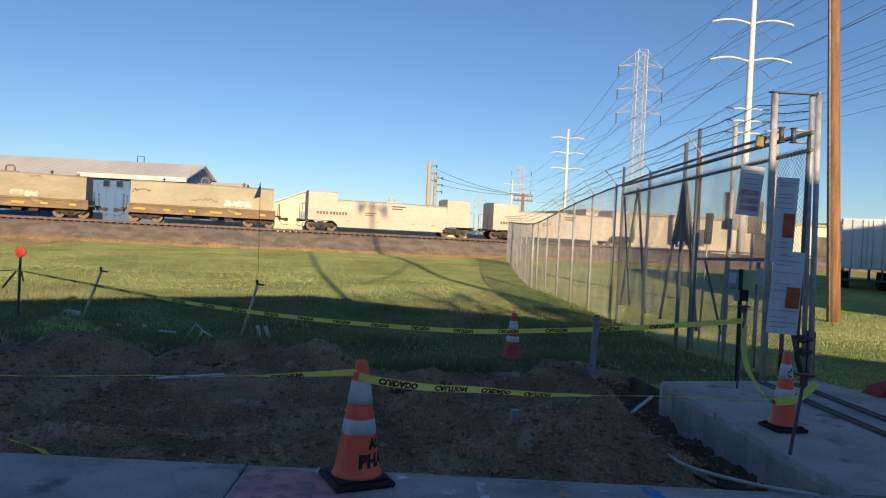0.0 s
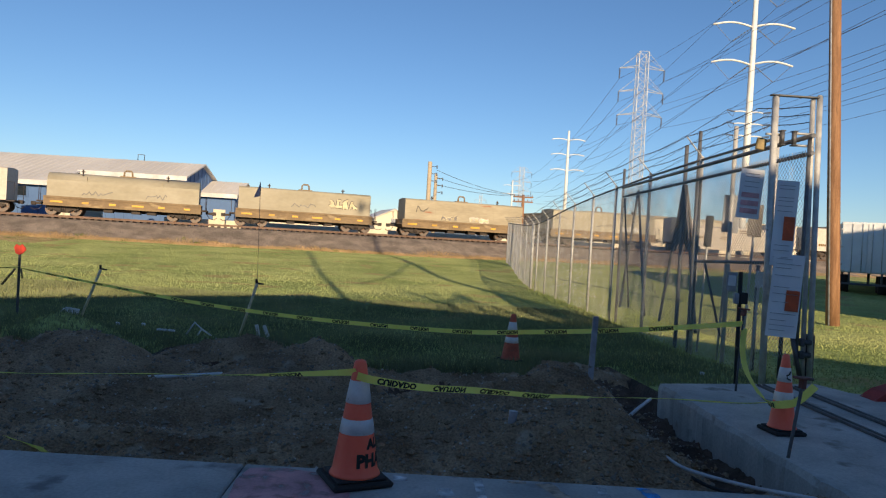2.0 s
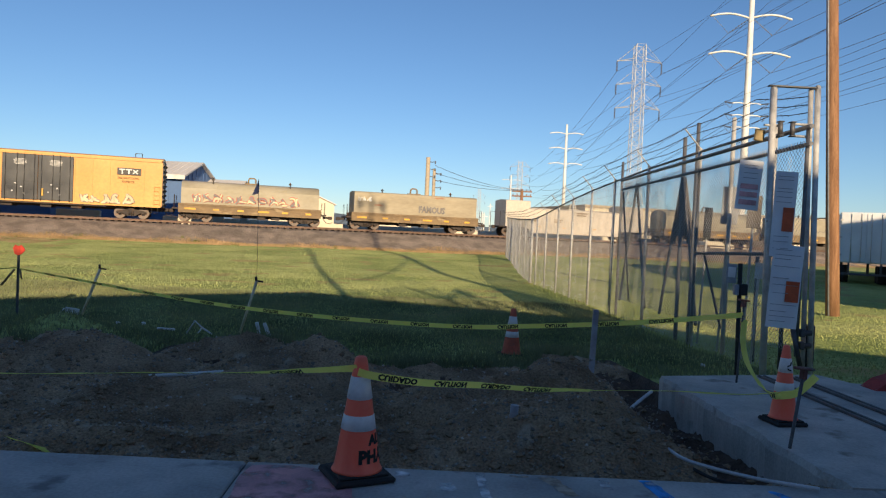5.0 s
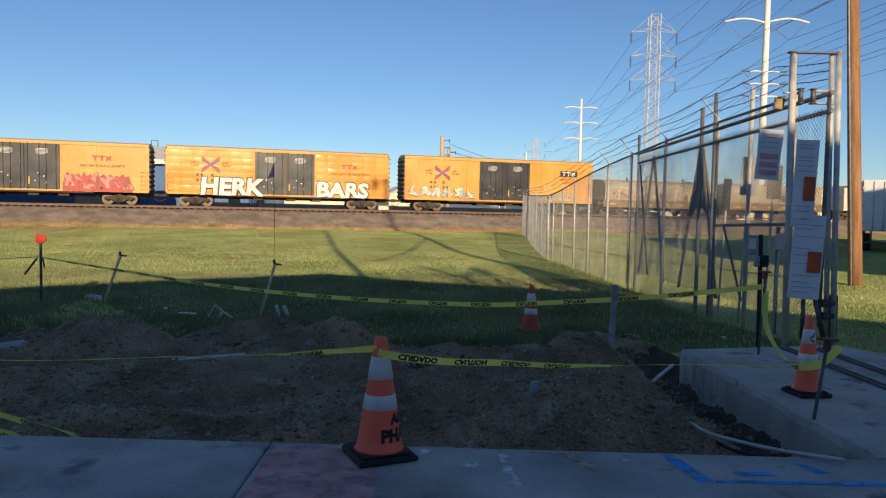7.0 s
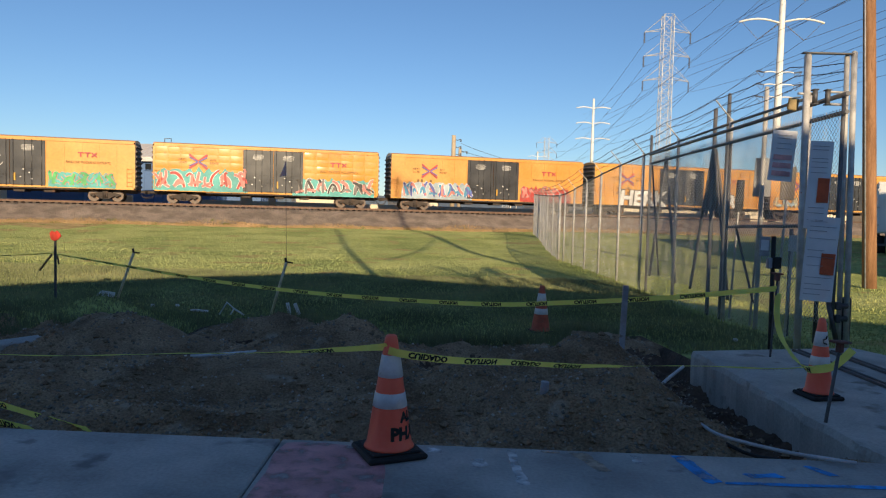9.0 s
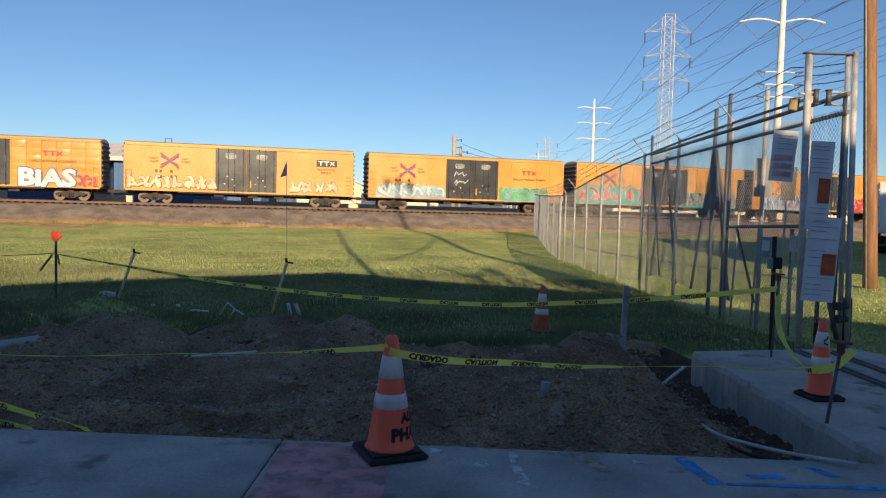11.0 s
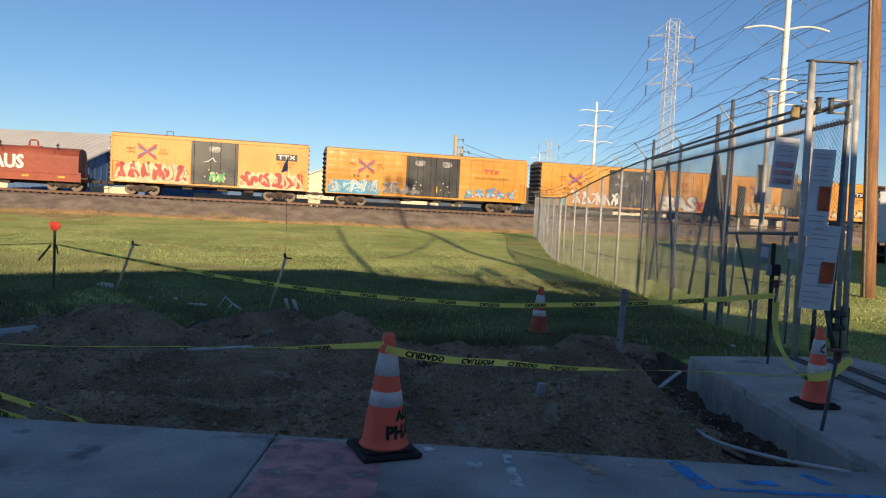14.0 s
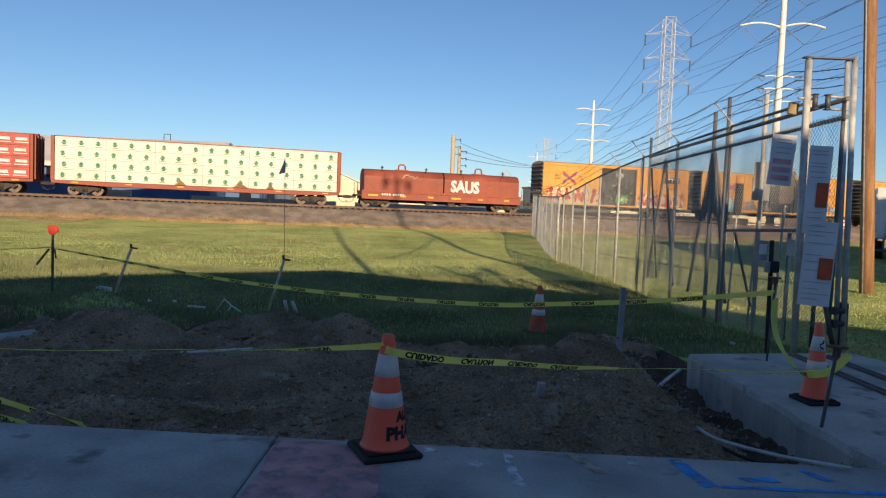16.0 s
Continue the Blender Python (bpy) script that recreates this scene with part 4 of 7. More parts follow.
def lift_eye(car, x, z, m):
    bm = bmesh.new()
    tube(bm, [(x - 0.34, 0, z - 0.05), (x - 0.3, 0, z + 0.4), (x - 0.2, 0, z + 0.52), (x + 0.2, 0, z + 0.52), (x + 0.3, 0, z + 0.4), (x + 0.34, 0, z - 0.05)], 0.075, 6)
    box(bm, x - 0.6, x + 0.6, -0.3, 0.3, z - 0.06, z + 0.06, bevel=0.02)
    part("lifting_eye", bm, m, car)


def end_rails(car, h, m):
    for s in (-1, 1):
        bm = bmesh.new()
        x = s * (h + 0.55)
        for y in (-1.35, 1.35):
            tube(bm, [(x, y, 1.1), (x, y, 2.2), (x, y * 0.6, 2.2), (x, y * 0.6, 1.1)], 0.022, 5)
            tube(bm, [(x, y, 1.65), (x, y * 0.6, 1.65)], 0.018, 5)
        box(bm, min(s * h, s * (h + 0.7)), max(s * h, s * (h + 0.7)), -1.4, 1.4, 1.0, 1.12)
        part("end_platform", bm, m, car)


def coil_car(length, skin, body, label, hoods=1, arch=0.2):
    """A coil steel car: a trough with removable arched hoods."""
    h = length / 2
    car = thing("coil_car", label, "freight car", "freight train")
    bm = bmesh.new()
    prism(bm, [(-h - 0.2, 0.78), (h + 0.2, 0.78), (h + 0.2, 1.5), (-h - 0.2, 1.5)], -1.48, 1.48)
    for y in (-1.5, 1.5):
        box(bm, -h - 0.2, h + 0.2, y - 0.04, y + 0.04, 1.36, 1.52)
        box(bm, -h - 0.2, h + 0.2, y - 0.035, y + 0.035, 0.74, 0.86)
    for i in range(12):
        x = -h + length * (i + 0.5) / 12
        box(bm, x - 0.04, x + 0.04, -1.51, -1.47, 0.86, 1.36)
    part("trough", bm, body, car, "weathered steel trough")
    gap = 0.12
    span = (2 * h - gap * (hoods - 1)) / hoods
    for k in range(hoods):
        a = -h + k * (span + gap)
        bm = bmesh.new()
        hood(bm, a, a + span, 1.521, 3.5, 1.42, arch)
        for x in (a + span * 0.25, a + span * 0.75):
            box(bm, x - 0.02, x + 0.02, -1.435, 1.435, 1.6, 3.2)
        hd = part("hood", bm, skin, car)
        for x in (a + span * 0.22, a + span * 0.78):
            bm = bmesh.new()
            box(bm, x - 0.05, x + 0.05, -1.2, -1.1, 3.3, 3.78, bevel=0.01)
            box(bm, x - 0.14, x + 0.14, -1.2, -1.1, 3.58, 3.66, bevel=0.01)
            part("guide_post", bm, M["underframe"], hd)
        lift_eye(hd, a + span / 2, 3.5, body)
    for s in (-1, 1):
        bogie(car, s * (h - 1.15))
        coupler(car, s * (h + 0.55), s)
    end_rails(car, h, M["underframe"])
    for i, x in enumerate((-0.95, -0.55, -0.2, 0.1, 0.45, 0.8)):
        bm = bmesh.new()
        flat(bm, x * h, x * h + (0.9 if i % 3 == 0 else 0.5), 1.0, 1.16, -1.52)
        part("reflector", bm, M["reflector"], car, "yellow reflective strip")
    bm = bmesh.new()
    box(bm, -h + 2.4, h - 2.4, -0.4, 0.4, 0.5, 0.78)
    for x in (-1.6, 0.5, 1.7):
        box(bm, x, x + 0.7, -1.2, -0.3, 0.42, 0.76, bevel=0.03)
    part("underframe", bm, M["underframe"], car)
    return car


def notched_car(length):
    """A cream car with a low middle and raised ends."""
    h = length / 2
    car = thing("covered_coil_car", "cream steel car with raised ends and a low middle cover", "freight car", "freight train")
    bm = bmesh.new()
    prism(bm, [(-h, 0.95), (-h + 2.2, 0.95), (-h + 2.9, 0.4), (h - 2.9, 0.4), (h - 2.2, 0.95), (h, 0.95), (h, 1.85), (-h, 1.85)], -1.47, 1.47)
    box(bm, -h, h, -1.5, -1.46, 1.28, 1.4)
    box(bm, -h + 2.6, h - 2.6, -1.5, -1.46, 0.42, 0.54)
    part("lower_body", bm, M["cream_car"], car)
    bm = bmesh.new()
    hood(bm, -h + 2.56, h - 2.25, 1.852, 2.93, 1.42, 0.25)
    part("middle_cover", bm, M["cream_car"], car)
    for a, b in ((-h, -h + 2.55), (h - 2.24, h)):
        bm = bmesh.new()
        hood(bm, a, b, 1.852, 3.58, 1.46, 0.12)
        for i in range(3):
            x = a + (b - a) * (i + 0.5) / 3
            box(bm, x - 0.015, x + 0.015, -1.475, 1.475, 1.9, 3.4)
        part("raised_end", bm, M["cream_car"], car)
    lift_eye(car, 0.3, 2.93, M["cream_car"])
    for s in (-1, 1):
        bogie(car, s * (h - 1.3))
        coupler(car, s * h, s)
        bm = bmesh.new()
        for y in (-1.3, 1.3):
            tube(bm, [(s * (h + 0.5), y, 0.8), (s * (h + 0.5), y, 2.4), (s * h, y, 2.4)], 0.025, 5)
        box(bm, min(s * h, s * (h + 0.6)), max(s * h, s * (h + 0.6)), -1.4, 1.4, 0.86, 0.96)
        part("end_platform", bm, M["underframe"], car)
    bm = bmesh.new()
    for i in range(10):
        flat(bm, -h + 0.75 + i * 0.27 + (0.1 if i > 3 else 0), -h + 0.93 + i * 0.27 + (0.1 if i > 3 else 0), 1.5, 1.75, -1.505)
    for i in range(2):
        flat(bm, -h + 5.1, -h + 6.1 - 0.2 * i, 1.45 - i * 0.2 + 0.3, 1.53 - i * 0.2 + 0.3, -1.506)
        flat(bm, 0.0, 1.3 - 0.3 * i, 2.5 - i * 0.22, 2.58 - i * 0.22, -1.506)
    part("stencil", bm, M["stencil"], car, "dark stencilled bars")
    for x in (-0.55, -0.2, 0.25, 0.5):
        bm = bmesh.new()
        flat(bm, x * h, x * h + 0.35, 0.98, 1.06, -1.506)
        part("reflector", bm, M["reflector"], car)
    return car


def lumber_car(length, wrap, sign):
    """A centre-beam flat car with bulkheads, loaded with wrapped lumber."""
    h = length / 2
    car = thing("lumber_car", "centre-beam flat car loaded with %s wrapped lumber packs" % ("white" if sign == "logo_green" else "red"), "freight car", "freight train")
    bm = bmesh.new()
    prism(bm, [(-h, 0.95), (-h + 4, 0.8), (h - 4, 0.8), (h, 0.95), (h, 1.15), (-h, 1.15)], -1.48, 1.48)
    part("deck", bm, M["red_car"], car)
    bm = bmesh.new()
    box(bm, -h, h, -0.08, 0.08, 1.15, 4.75)
    box(bm, -h, h, -0.3, 0.3, 4.7, 4.85)
    part("centre_beam", bm, M["red_car"], car)
    for s in (-1, 1):
        bm = bmesh.new()
        box(bm, min(s * (h - 0.22), s * h), max(s * (h - 0.22), s * h), -1.48, 1.48, 1.15, 4.75, bevel=0.02)
        for y in (-1.1, -0.4, 0.4, 1.1):
            box(bm, min(s * h, s * (h + 0.12)), max(s * h, s * (h + 0.12)), y - 0.06, y + 0.06, 1.15, 4.7)
        part("bulkhead", bm, M["red_car"], car)
        bogie(car, s * (h - 2.4))
        coupler(car, s * h, s)
    cols, rows = 6, 4
    cw, rh = (length - 0.5) / cols, 3.5 / rows
    for side in (-1, 1):
        for i in range(cols):
            for j in range(rows):
                bm = bmesh.new()
                x0, z0 = -h + 0.25 + i * cw, 1.17 + j * rh
                y0, y1 = (-1.46, -0.1) if side < 0 else (0.1, 1.46)
                jit = 0.02 * noise.noise((i * 3.1, j * 2.3, 1))
                box(bm, x0 + 0.005, x0 + cw - 0.005, y0 + jit, y1, z0 + 0.005, z0 + rh - 0.006, bevel=0.012)
                pk = part("lumber_pack", bm, wrap, car)
                if side < 0:
                    for k in range(3):
                        bm = bmesh.new()
                        cx, cz = x0 + cw * (k + 0.5) / 3 + 0.1 * (j % 2) - 0.05, z0 + rh * 0.5
                        yy = y0 + jit - 0.006
                        if sign == "logo_green":
                            for e, (w, zz) in enumerate(((0.22, 0.16), (0.26, 0.04))):
                                vs = [bm.verts.new(p) for p in ((cx - w, yy, cz + zz - 0.1), (cx + w, yy, cz + zz - 0.1), (cx, yy, cz + zz + 0.06))]
                                bm.faces.new(vs)
                            flat(bm, cx - 0.13, cx + 0.13, cz - 0.2, cz - 0.07, yy)
                            flat(bm, cx - 0.28, cx + 0.28, cz - 0.3, cz - 0.26, yy)
                        else:
                            flat(bm, cx - 0.42, cx + 0.42, cz - 0.06, cz + 0.16, yy)
                            flat(bm, cx - 0.5, cx + 0.5, cz - 0.25, cz - 0.19, yy)
                        part("printed_mark", bm, M[sign], pk)
    for i in range(6):
        x = -h + 1.5 + i * (length - 3) / 5
        bm = bmesh.new()
        flat(bm, x, x + 0.5, 0.98, 1.08, -1.485)
        part("reflector", bm, M["reflector"], car)
    # torn ends of the wrap along the deck
    if sign == "logo_green":
        for x, w in ((-2.2, 0.9), (2.4, 1.3), (5.2, 0.7)):
            bm = bmesh.new()
            prism(bm, [(x, 1.19), (x + w, 1.19), (x + w * 0.7, 1.45), (x + w * 0.4, 1.68), (x + w * 0.25, 1.36)], -1.51, -1.485)
            part("torn_flap", bm, M["stencil"], car, "brown torn flap of wrapping")
    return car


TRAIN = []  # every car with its place along the train, metres before the start of the plan's track line


def place_car(car, a, b):
    car.matrix_basis = track_pose((a + b) / 2)
    TRAIN.append((car, (a + b) / 2))
    return car


FAR = pose(0, -500, 0)
grey_coil = coil_car(11.5, M["hood_grey"], M["trough"], "weathered grey coil steel car with an arched hood")
rust_coil = coil_car(11.7, M["hood_rust"], M["trough"], "grey coil steel car with a rust-streaked hood")
round_coil = coil_car(11.5, M["hood_grey"], M["trough"], "weathered grey coil steel car with a round-shouldered hood", arch=0.8)
cream = notched_car(15.1)
cream2 = copy_thing(cream, FAR)
cream3 = copy_thing(cream, FAR)
smooth_box, waffle_box = boxcar(18.9, False, 2), boxcar(18.9, True, 2)
coils = {"A": grey_coil, "B": rust_coil, "C": copy_thing(grey_coil, FAR), "D": round_coil, "E": copy_thing(rust_coil, FAR), "F": copy_thing(round_coil, FAR)}
b3, b5, b6 = (copy_thing(smooth_box, FAR) for _ in range(3))
b4, b7, b8 = (copy_thing(waffle_box, FAR) for _ in range(3))
b9 = boxcar(15.9, False, 1)
for c, a, b in ((cream, 42.1, 57.2), (cream2, 24.6, 39.7), (coils["A"], 10.0, 21.7), (coils["B"], -5.0, 6.9), (coils["C"], -19.8, -8.0), (coils["D"], -34.5, -22.7), (cream3, -52.2, -37.2), (coils["E"], -67.1, -55.1),
                (coils["F"], -81.7, -70.0), (smooth_box, -102.0, -83.1), (waffle_box, -122.4, -103.5), (b3, -142.6, -123.7), (b4, -162.7, -143.8), (b5, -183.0, -164.1), (b6, -203.3, -184.4), (b7, -223.9, -205.0),
                (b8, -244.3, -225.4), (b9, -261.8, -245.9)):
    place_car(c, a, b)
red_coil = place_car(coil_car(14.8, M["red_car"], M["red_car"], "rust-red coil steel car with two arched hoods", hoods=2, arch=0.8), -279.2, -264.0)
place_car(lumber_car(23.1, M["lumber_wrap"], "logo_green"), -304.3, -281.2)
place_car(lumber_car(23.1, M["red_wrap"], "g_white"), -328.7, -305.6)

# marks and graffiti of each car
tagged(smooth_box, "yellow box car with cream graffiti and black doors")
tagged(waffle_box, "yellow waffle-sided box car with white sprayed HERK and BARS")
tagged(b3, "yellow box car with purple, blue and red graffiti")
tagged(b4, "yellow waffle-sided box car with pink and teal graffiti")
tagged(b5, "yellow box car with pale blue and green graffiti")
tagged(b6, "yellow box car with cream outlined graffiti")
tagged(b7, "yellow waffle-sided box car with white sprayed BIAS")
tagged(b8, "yellow waffle-sided box car with blue and grey graffiti")
tagged(b9, "short yellow box car with maroon graffiti and one black door")
for c in (smooth_box, waffle_box, b3, b4, b5, b6, b7, b8):
    emblem(c, -5.9, 3.55, 1.4)
emblem(b9, -5.2, 3.6, 1.4)
for c in (waffle_box, b3, b4, b5, b7, b8):
    owner_mark(c, 5.9, 3.75)
for c, x in ((smooth_box, 6.9), (b6, 7.1), (b9, 6.1)):
    owner_mark(c, x, 3.85, boxed=True)
tag_piece(smooth_box, -9.2, 1.1, 6.5, 1.35, None, ("g_cream", "g_pale"), "g_grey", 3, 6)
tag_piece(smooth_box, 3.1, 1.05, 4.2, 1.0, None, "g_cream", "g_grey", 4, 5)
tag_words(waffle_box, "HERK", -6.7, 0.98, 5.2, 1.5, tilt=0.08, y=-1.63)
tag_words(waffle_box, "BARS", 3.0, 0.98, 4.6, 1.4, tilt=0.05)
tag_piece(b3, -8.5, 1.05, 6.7, 1.65, "g_pale", ("g_blue", "logo_blue", "g_pink"), "g_white", 5, 8)
tag_piece(b3, 3.0, 1.05, 5.2, 1.5, "g_red", ("g_red", "g_pink"), "g_grey", 6, 6)
tag_piece(b4, -9.45, 1.1, 7.6, 2.0, "g_teal", ("g_pink", "g_pink", "g_red"), "g_white", 7, 6)
tag_piece(b4, 1.9, 1.0, 7.2, 1.6, "g_teal", ("g_grey", "g_black", "g_pink"), "g_white", 8, 7)
tag_piece(b5, -8.8, 1.1, 6.6, 1.3, "g_pale", ("g_pale", "g_white"), "g_teal", 9, 6)
tag_piece(b5, 3.0, 1.1, 5.0, 1.35, "g_teal", ("g_green", "g_green", "g_teal"), "g_pink", 10, 5)
scribble(b5, -1.5, 3.2, 1.1, 0.5, "g_white", 1, -1.64)
scribble(b5, -1.5, 2.5, 1.3, 0.4, "g_white", 2, -1.64)
tag_piece(b6, -9.3, 1.1, 7.2, 1.35, None, "g_cream", "g_grey", 11, 8)
tag_piece(b6, 3.8, 1.1, 4.2, 1.2, None, "g_cream", "g_grey", 12, 4)
tag_piece(b7, -6.3, 0.95, 5.4, 1.75, None, "g_white", "g_red", 13, 5)
tag_words(b7, "BiAS", 3.4, 1.05, 4.2, 1.5, line="logo_blue", tilt=0.02)
tag_piece(b7, -8.6, 1.05, 1.7, 0.7, None, "g_blue", "g_teal", 14, 2)
tag_piece(b7, 7.7, 1.05, 1.4, 1.1, None, "g_red", "g_pink", 15, 2)
scribble(b7, -1.7, 3.1, 1.4, 0.5, "g_white", 3, -1.64)
tag_piece(b8, -9.3, 1.1, 4.6, 1.3, "g_blue", ("g_blue", "g_pale"), "g_white", 16, 4)
tag_piece(b8, -4.5, 1.1, 3.6, 1.2, None, "g_grey", "g_pale", 17, 4)
tag_piece(b8, 3.2, 1.1, 5.2, 1.2, None, ("g_blue", "g_pale"), "g_red", 18, 5)
tag_piece(b9, -7.6, 1.1, 5.7, 1.75, "g_cream", ("g_red", "g_red", "g_cream"), "g_red", 19, 6)
tag_piece(b9, 2.2, 1.05, 5.4, 1.55, "g_cream", ("g_red", "g_red", "g_cream"), "g_red", 20, 6)
tag_piece(b9, -0.3, 1.2, 1.4, 1.2, None, ("g_green", "g_cream"), "g_black", 21, 2, -1.64)
scribble(b9, -0.7, 3.0, 1.0, 0.5, "g_white", 4, -1.64)
tag_words(red_coil, "SAUS", 0.65, 1.62, 2.8, 1.15, fill="g_white", line="red_car", y=-1.45)
scribble(red_coil, -3.9, 2.7, 1.4, 0.35, "g_cream", 5, -1.45)
bm = bmesh.new()
for i in range(9):
    flat(bm, -5.8 + i * 0.22 + (0.15 if i > 3 else 0), -5.65 + i * 0.22 + (0.15 if i > 3 else 0), 1.1, 1.28, -1.53)
part("stencil", bm, M["g_white"], red_coil, "white stencilled bars")
scribble(coils["A"], -5.6, 2.4, 1.4, 0.4, "g_black", 6, -1.45)
tag_piece(coils["A"], 1.7, 1.55, 2.3, 0.75, None, "g_white", "g_cream", 22, 4, -1.45)
scribble(coils["A"], -1.0, 2.0, 2.2, 0.3, "g_grey", 7, -1.45)
scribble(coils["B"], -4.8, 2.2, 1.2, 0.6, "g_black", 8, -1.45)
tag_piece(coils["B"], -2.4, 1.55, 1.7, 0.55, None, "g_grey", "g_cream", 23, 3, -1.45)
tag_piece(coils["B"], 0.4, 1.55, 2.0, 0.5, None, "g_cream", "g_white", 24, 4, -1.45)
tag_piece(coils["C"], 1.9, 1.9, 2.6, 1.0, None, "g_cream", "g_black", 25, 4, -1.45)
scribble(coils["C"], -1.3, 1.9, 2.2, 0.4, "g_grey", 9, -1.45)
scribble(coils["D"], -3.2, 1.7, 2.2, 0.4, "g_grey", 10, -1.45)
scribble(coils["D"], 1.6, 1.7, 1.6, 0.5, "g_grey", 11, -1.45)
tag_words(coils["E"], "FAMOUS", 0.2, 1.75, 2.5, 0.62, fill="g_grey", line="hood_grey", y=-1.45)
tag_piece(coils["E"], -5.6, 2.5, 1.4, 0.45, None, "g_white", "g_cream", 26, 3, -1.45)
tag_piece(coils["F"], -5.0, 1.6, 9.0, 0.9, None, ("g_cream", "g_grey"), "g_red", 27, 10, -1.45)


# ---- chain-link fence and sliding gate ----
def netting(name, a, b, top_a, top_b, low_a, low_b, parent, pitch=0.075, r=0.0024):
    """Chain-link netting between two upright ends: two families of slanting wires, clipped to the panel."""
    a, b = Vector(a), Vector(b)
    length = (b - a).length
    tall = max(top_a - low_a, top_b - low_b)
    verts, faces = [], []
    q = (b - a).normalized()
    side = Vector((-q.y, q.x, 0))
    for s in (1, -1):
        k = int((length + tall) / pitch) + 2
        for i in range(k):
            u0 = -tall + i * pitch if s > 0 else i * pitch
            # wire: u = u0 + s * h for h in 0..tall
            h0, h1 = 0.0, tall
            if s > 0:
                h0, h1 = max(0.0, -u0), min(tall, length - u0)
            else:
                h0, h1 = max(0.0, u0 - length), min(tall, u0)
            if h1 - h0 < 0.02:
                continue
            ends = []
            for h in (h0, h1):
                u = u0 + s * h
                f = u / length
                z = (low_a + (low_b - low_a) * f) + h / tall * ((top_a - low_a) * (1 - f) + (top_b - low_b) * f)
                ends.append(a + q * u + Vector((0, 0, z)))
            o = len(verts)
            off = side * (0.002 * s)
            d = (ends[1] - ends[0]).normalized()
            n1 = side * r
            n2 = d.cross(side).normalized() * r
            for e in ends:
                verts += [e + off + n1, e + off - n1 * 0.5 + n2 * 0.87, e + off - n1 * 0.5 - n2 * 0.87]
            faces += [(o, o + 1, o + 4, o + 3), (o + 1, o + 2, o + 5, o + 4), (o + 2, o, o + 3, o + 5)]
    ob = raw(name, verts, faces, M["mesh_wire"], parent)
    return tagged(ob, "galvanised chain-link netting", kind="stuff")


FX = 5.02
fence = thing("chain_link_fence", "tall galvanised chain-link fence topped with barbed wire", "fence")
FENCE = [(FX, 9.72), (FX, 12.35), (FX, 15.1), (FX, 17.7), (FX, 20.0), (FX, 22.4), (FX, 24.65), (FX, 26.9), (FX, 28.95), (4.98, 30.0), (5.25, 33.5), (5.5, 37.0), (5.8, 40.5), (6.1, 44.0), (6.35, 47.5), (6.6, 51.0)]
FTOP = [3.19, 3.17, 3.12, 3.03, 2.94, 2.81, 2.66, 2.48, 2.35, 2.31, 2.38, 2.47, 2.57, 2.69, 2.8, 2.92]
for i, ((x, y), z) in enumerate(zip(FENCE, FTOP)):
    bm = bmesh.new()
    bar(bm, (x, y, land(x, y) - 0.1), (x, y, z), 0.036 if i != 9 else 0.06, n=10)
    bar(bm, (x, y, z), (x, y, z + 0.03), 0.045, 0.02, n=10)
    pt = part("post", bm, M["steel"], fence)
    if i:
        bm = bmesh.new()
        bar(bm, (x, y, z + 0.02), (x - 0.3, y, z + 0.36), 0.014, n=6)
        part("wire_arm", bm, M["steel"], pt)
for i in range(len(FENCE) - 1):
    (xa, ya), (xb, yb) = FENCE[i], FENCE[i + 1]
    bm = bmesh.new()
    bar(bm, (xa, ya, FTOP[i] - 0.04), (xb, yb, FTOP[i + 1] - 0.04), 0.024, n=8)
    part("top_rail", bm, M["shaded_rail"], fence)
    netting("netting", (xa, ya, 0), (xb, yb, 0), FTOP[i] - 0.02, FTOP[i + 1] - 0.02, land(xa, ya) + 0.03, land(xb, yb) + 0.03, fence, 0.075 if i < 6 else 0.1, 0.002 if i < 6 else 0.0026)


def barbs(bm, a, b, r=0.006, gap=0.13):
    a, b = Vector(a), Vector(b)
    n = max(2, int((b - a).length / 1.2))
    pts = []
    for i in range(n + 1):
        f = i / n
        pts.append(a.lerp(b, f) - Vector((0, 0, 0.06 * 4 * f * (1 - f) * (b - a).length / 4)))
    tube(bm, pts, r, 4)
    k = int((b - a).length / gap)
    for i in range(k):
        f = (i + 0.5) / k
        p = a.lerp(b, f) - Vector((0, 0, 0.06 * 4 * f * (1 - f) * (b - a).length / 4))
        d = Vector((random.uniform(-1, 1), random.uniform(-0.4, 0.4), random.uniform(-1, 1))).normalized() * 0.025
        bar(bm, p - d, p + d, 0.003, n=3, caps=False)


for k in range(3):
    bm = bmesh.new()
    pts = [(x - 0.3 * (k + 1) / 3, y, z + 0.02 + 0.34 * (k + 1) / 3) for (x, y), z in zip(FENCE, FTOP)]
    pts.insert(0, (4.93, 8.66, 3.2 + 0.1 * k))
    for a, b in zip(pts, pts[1:]):
        barbs(bm, a, b)
    part("barbed_strand", bm, M["barbed"], fence)

gate = thing("sliding_gate", "open galvanised sliding gate with chain-link infill and posted notices", "gate")
GX = 4.86
for z, y0, y1, r in ((2.98, 8.52, 16.6, 0.03), (2.76, 8.52, 16.5, 0.028), (1.37, 8.75, 11.95, 0.026)):
    bm = bmesh.new()
    bar(bm, (GX, y0, z + 0.02), (GX, y1, z - 0.06), r, n=10)
    part("rail", bm, M["shaded_rail"], gate)
for y, z in ((8.6, 3.0), (11.95, 2.78)):
    bm = bmesh.new()
    bar(bm, (GX, y, 0.1), (GX, y, z), 0.024, n=10)
    part("stile", bm, M["shaded_rail"], gate)
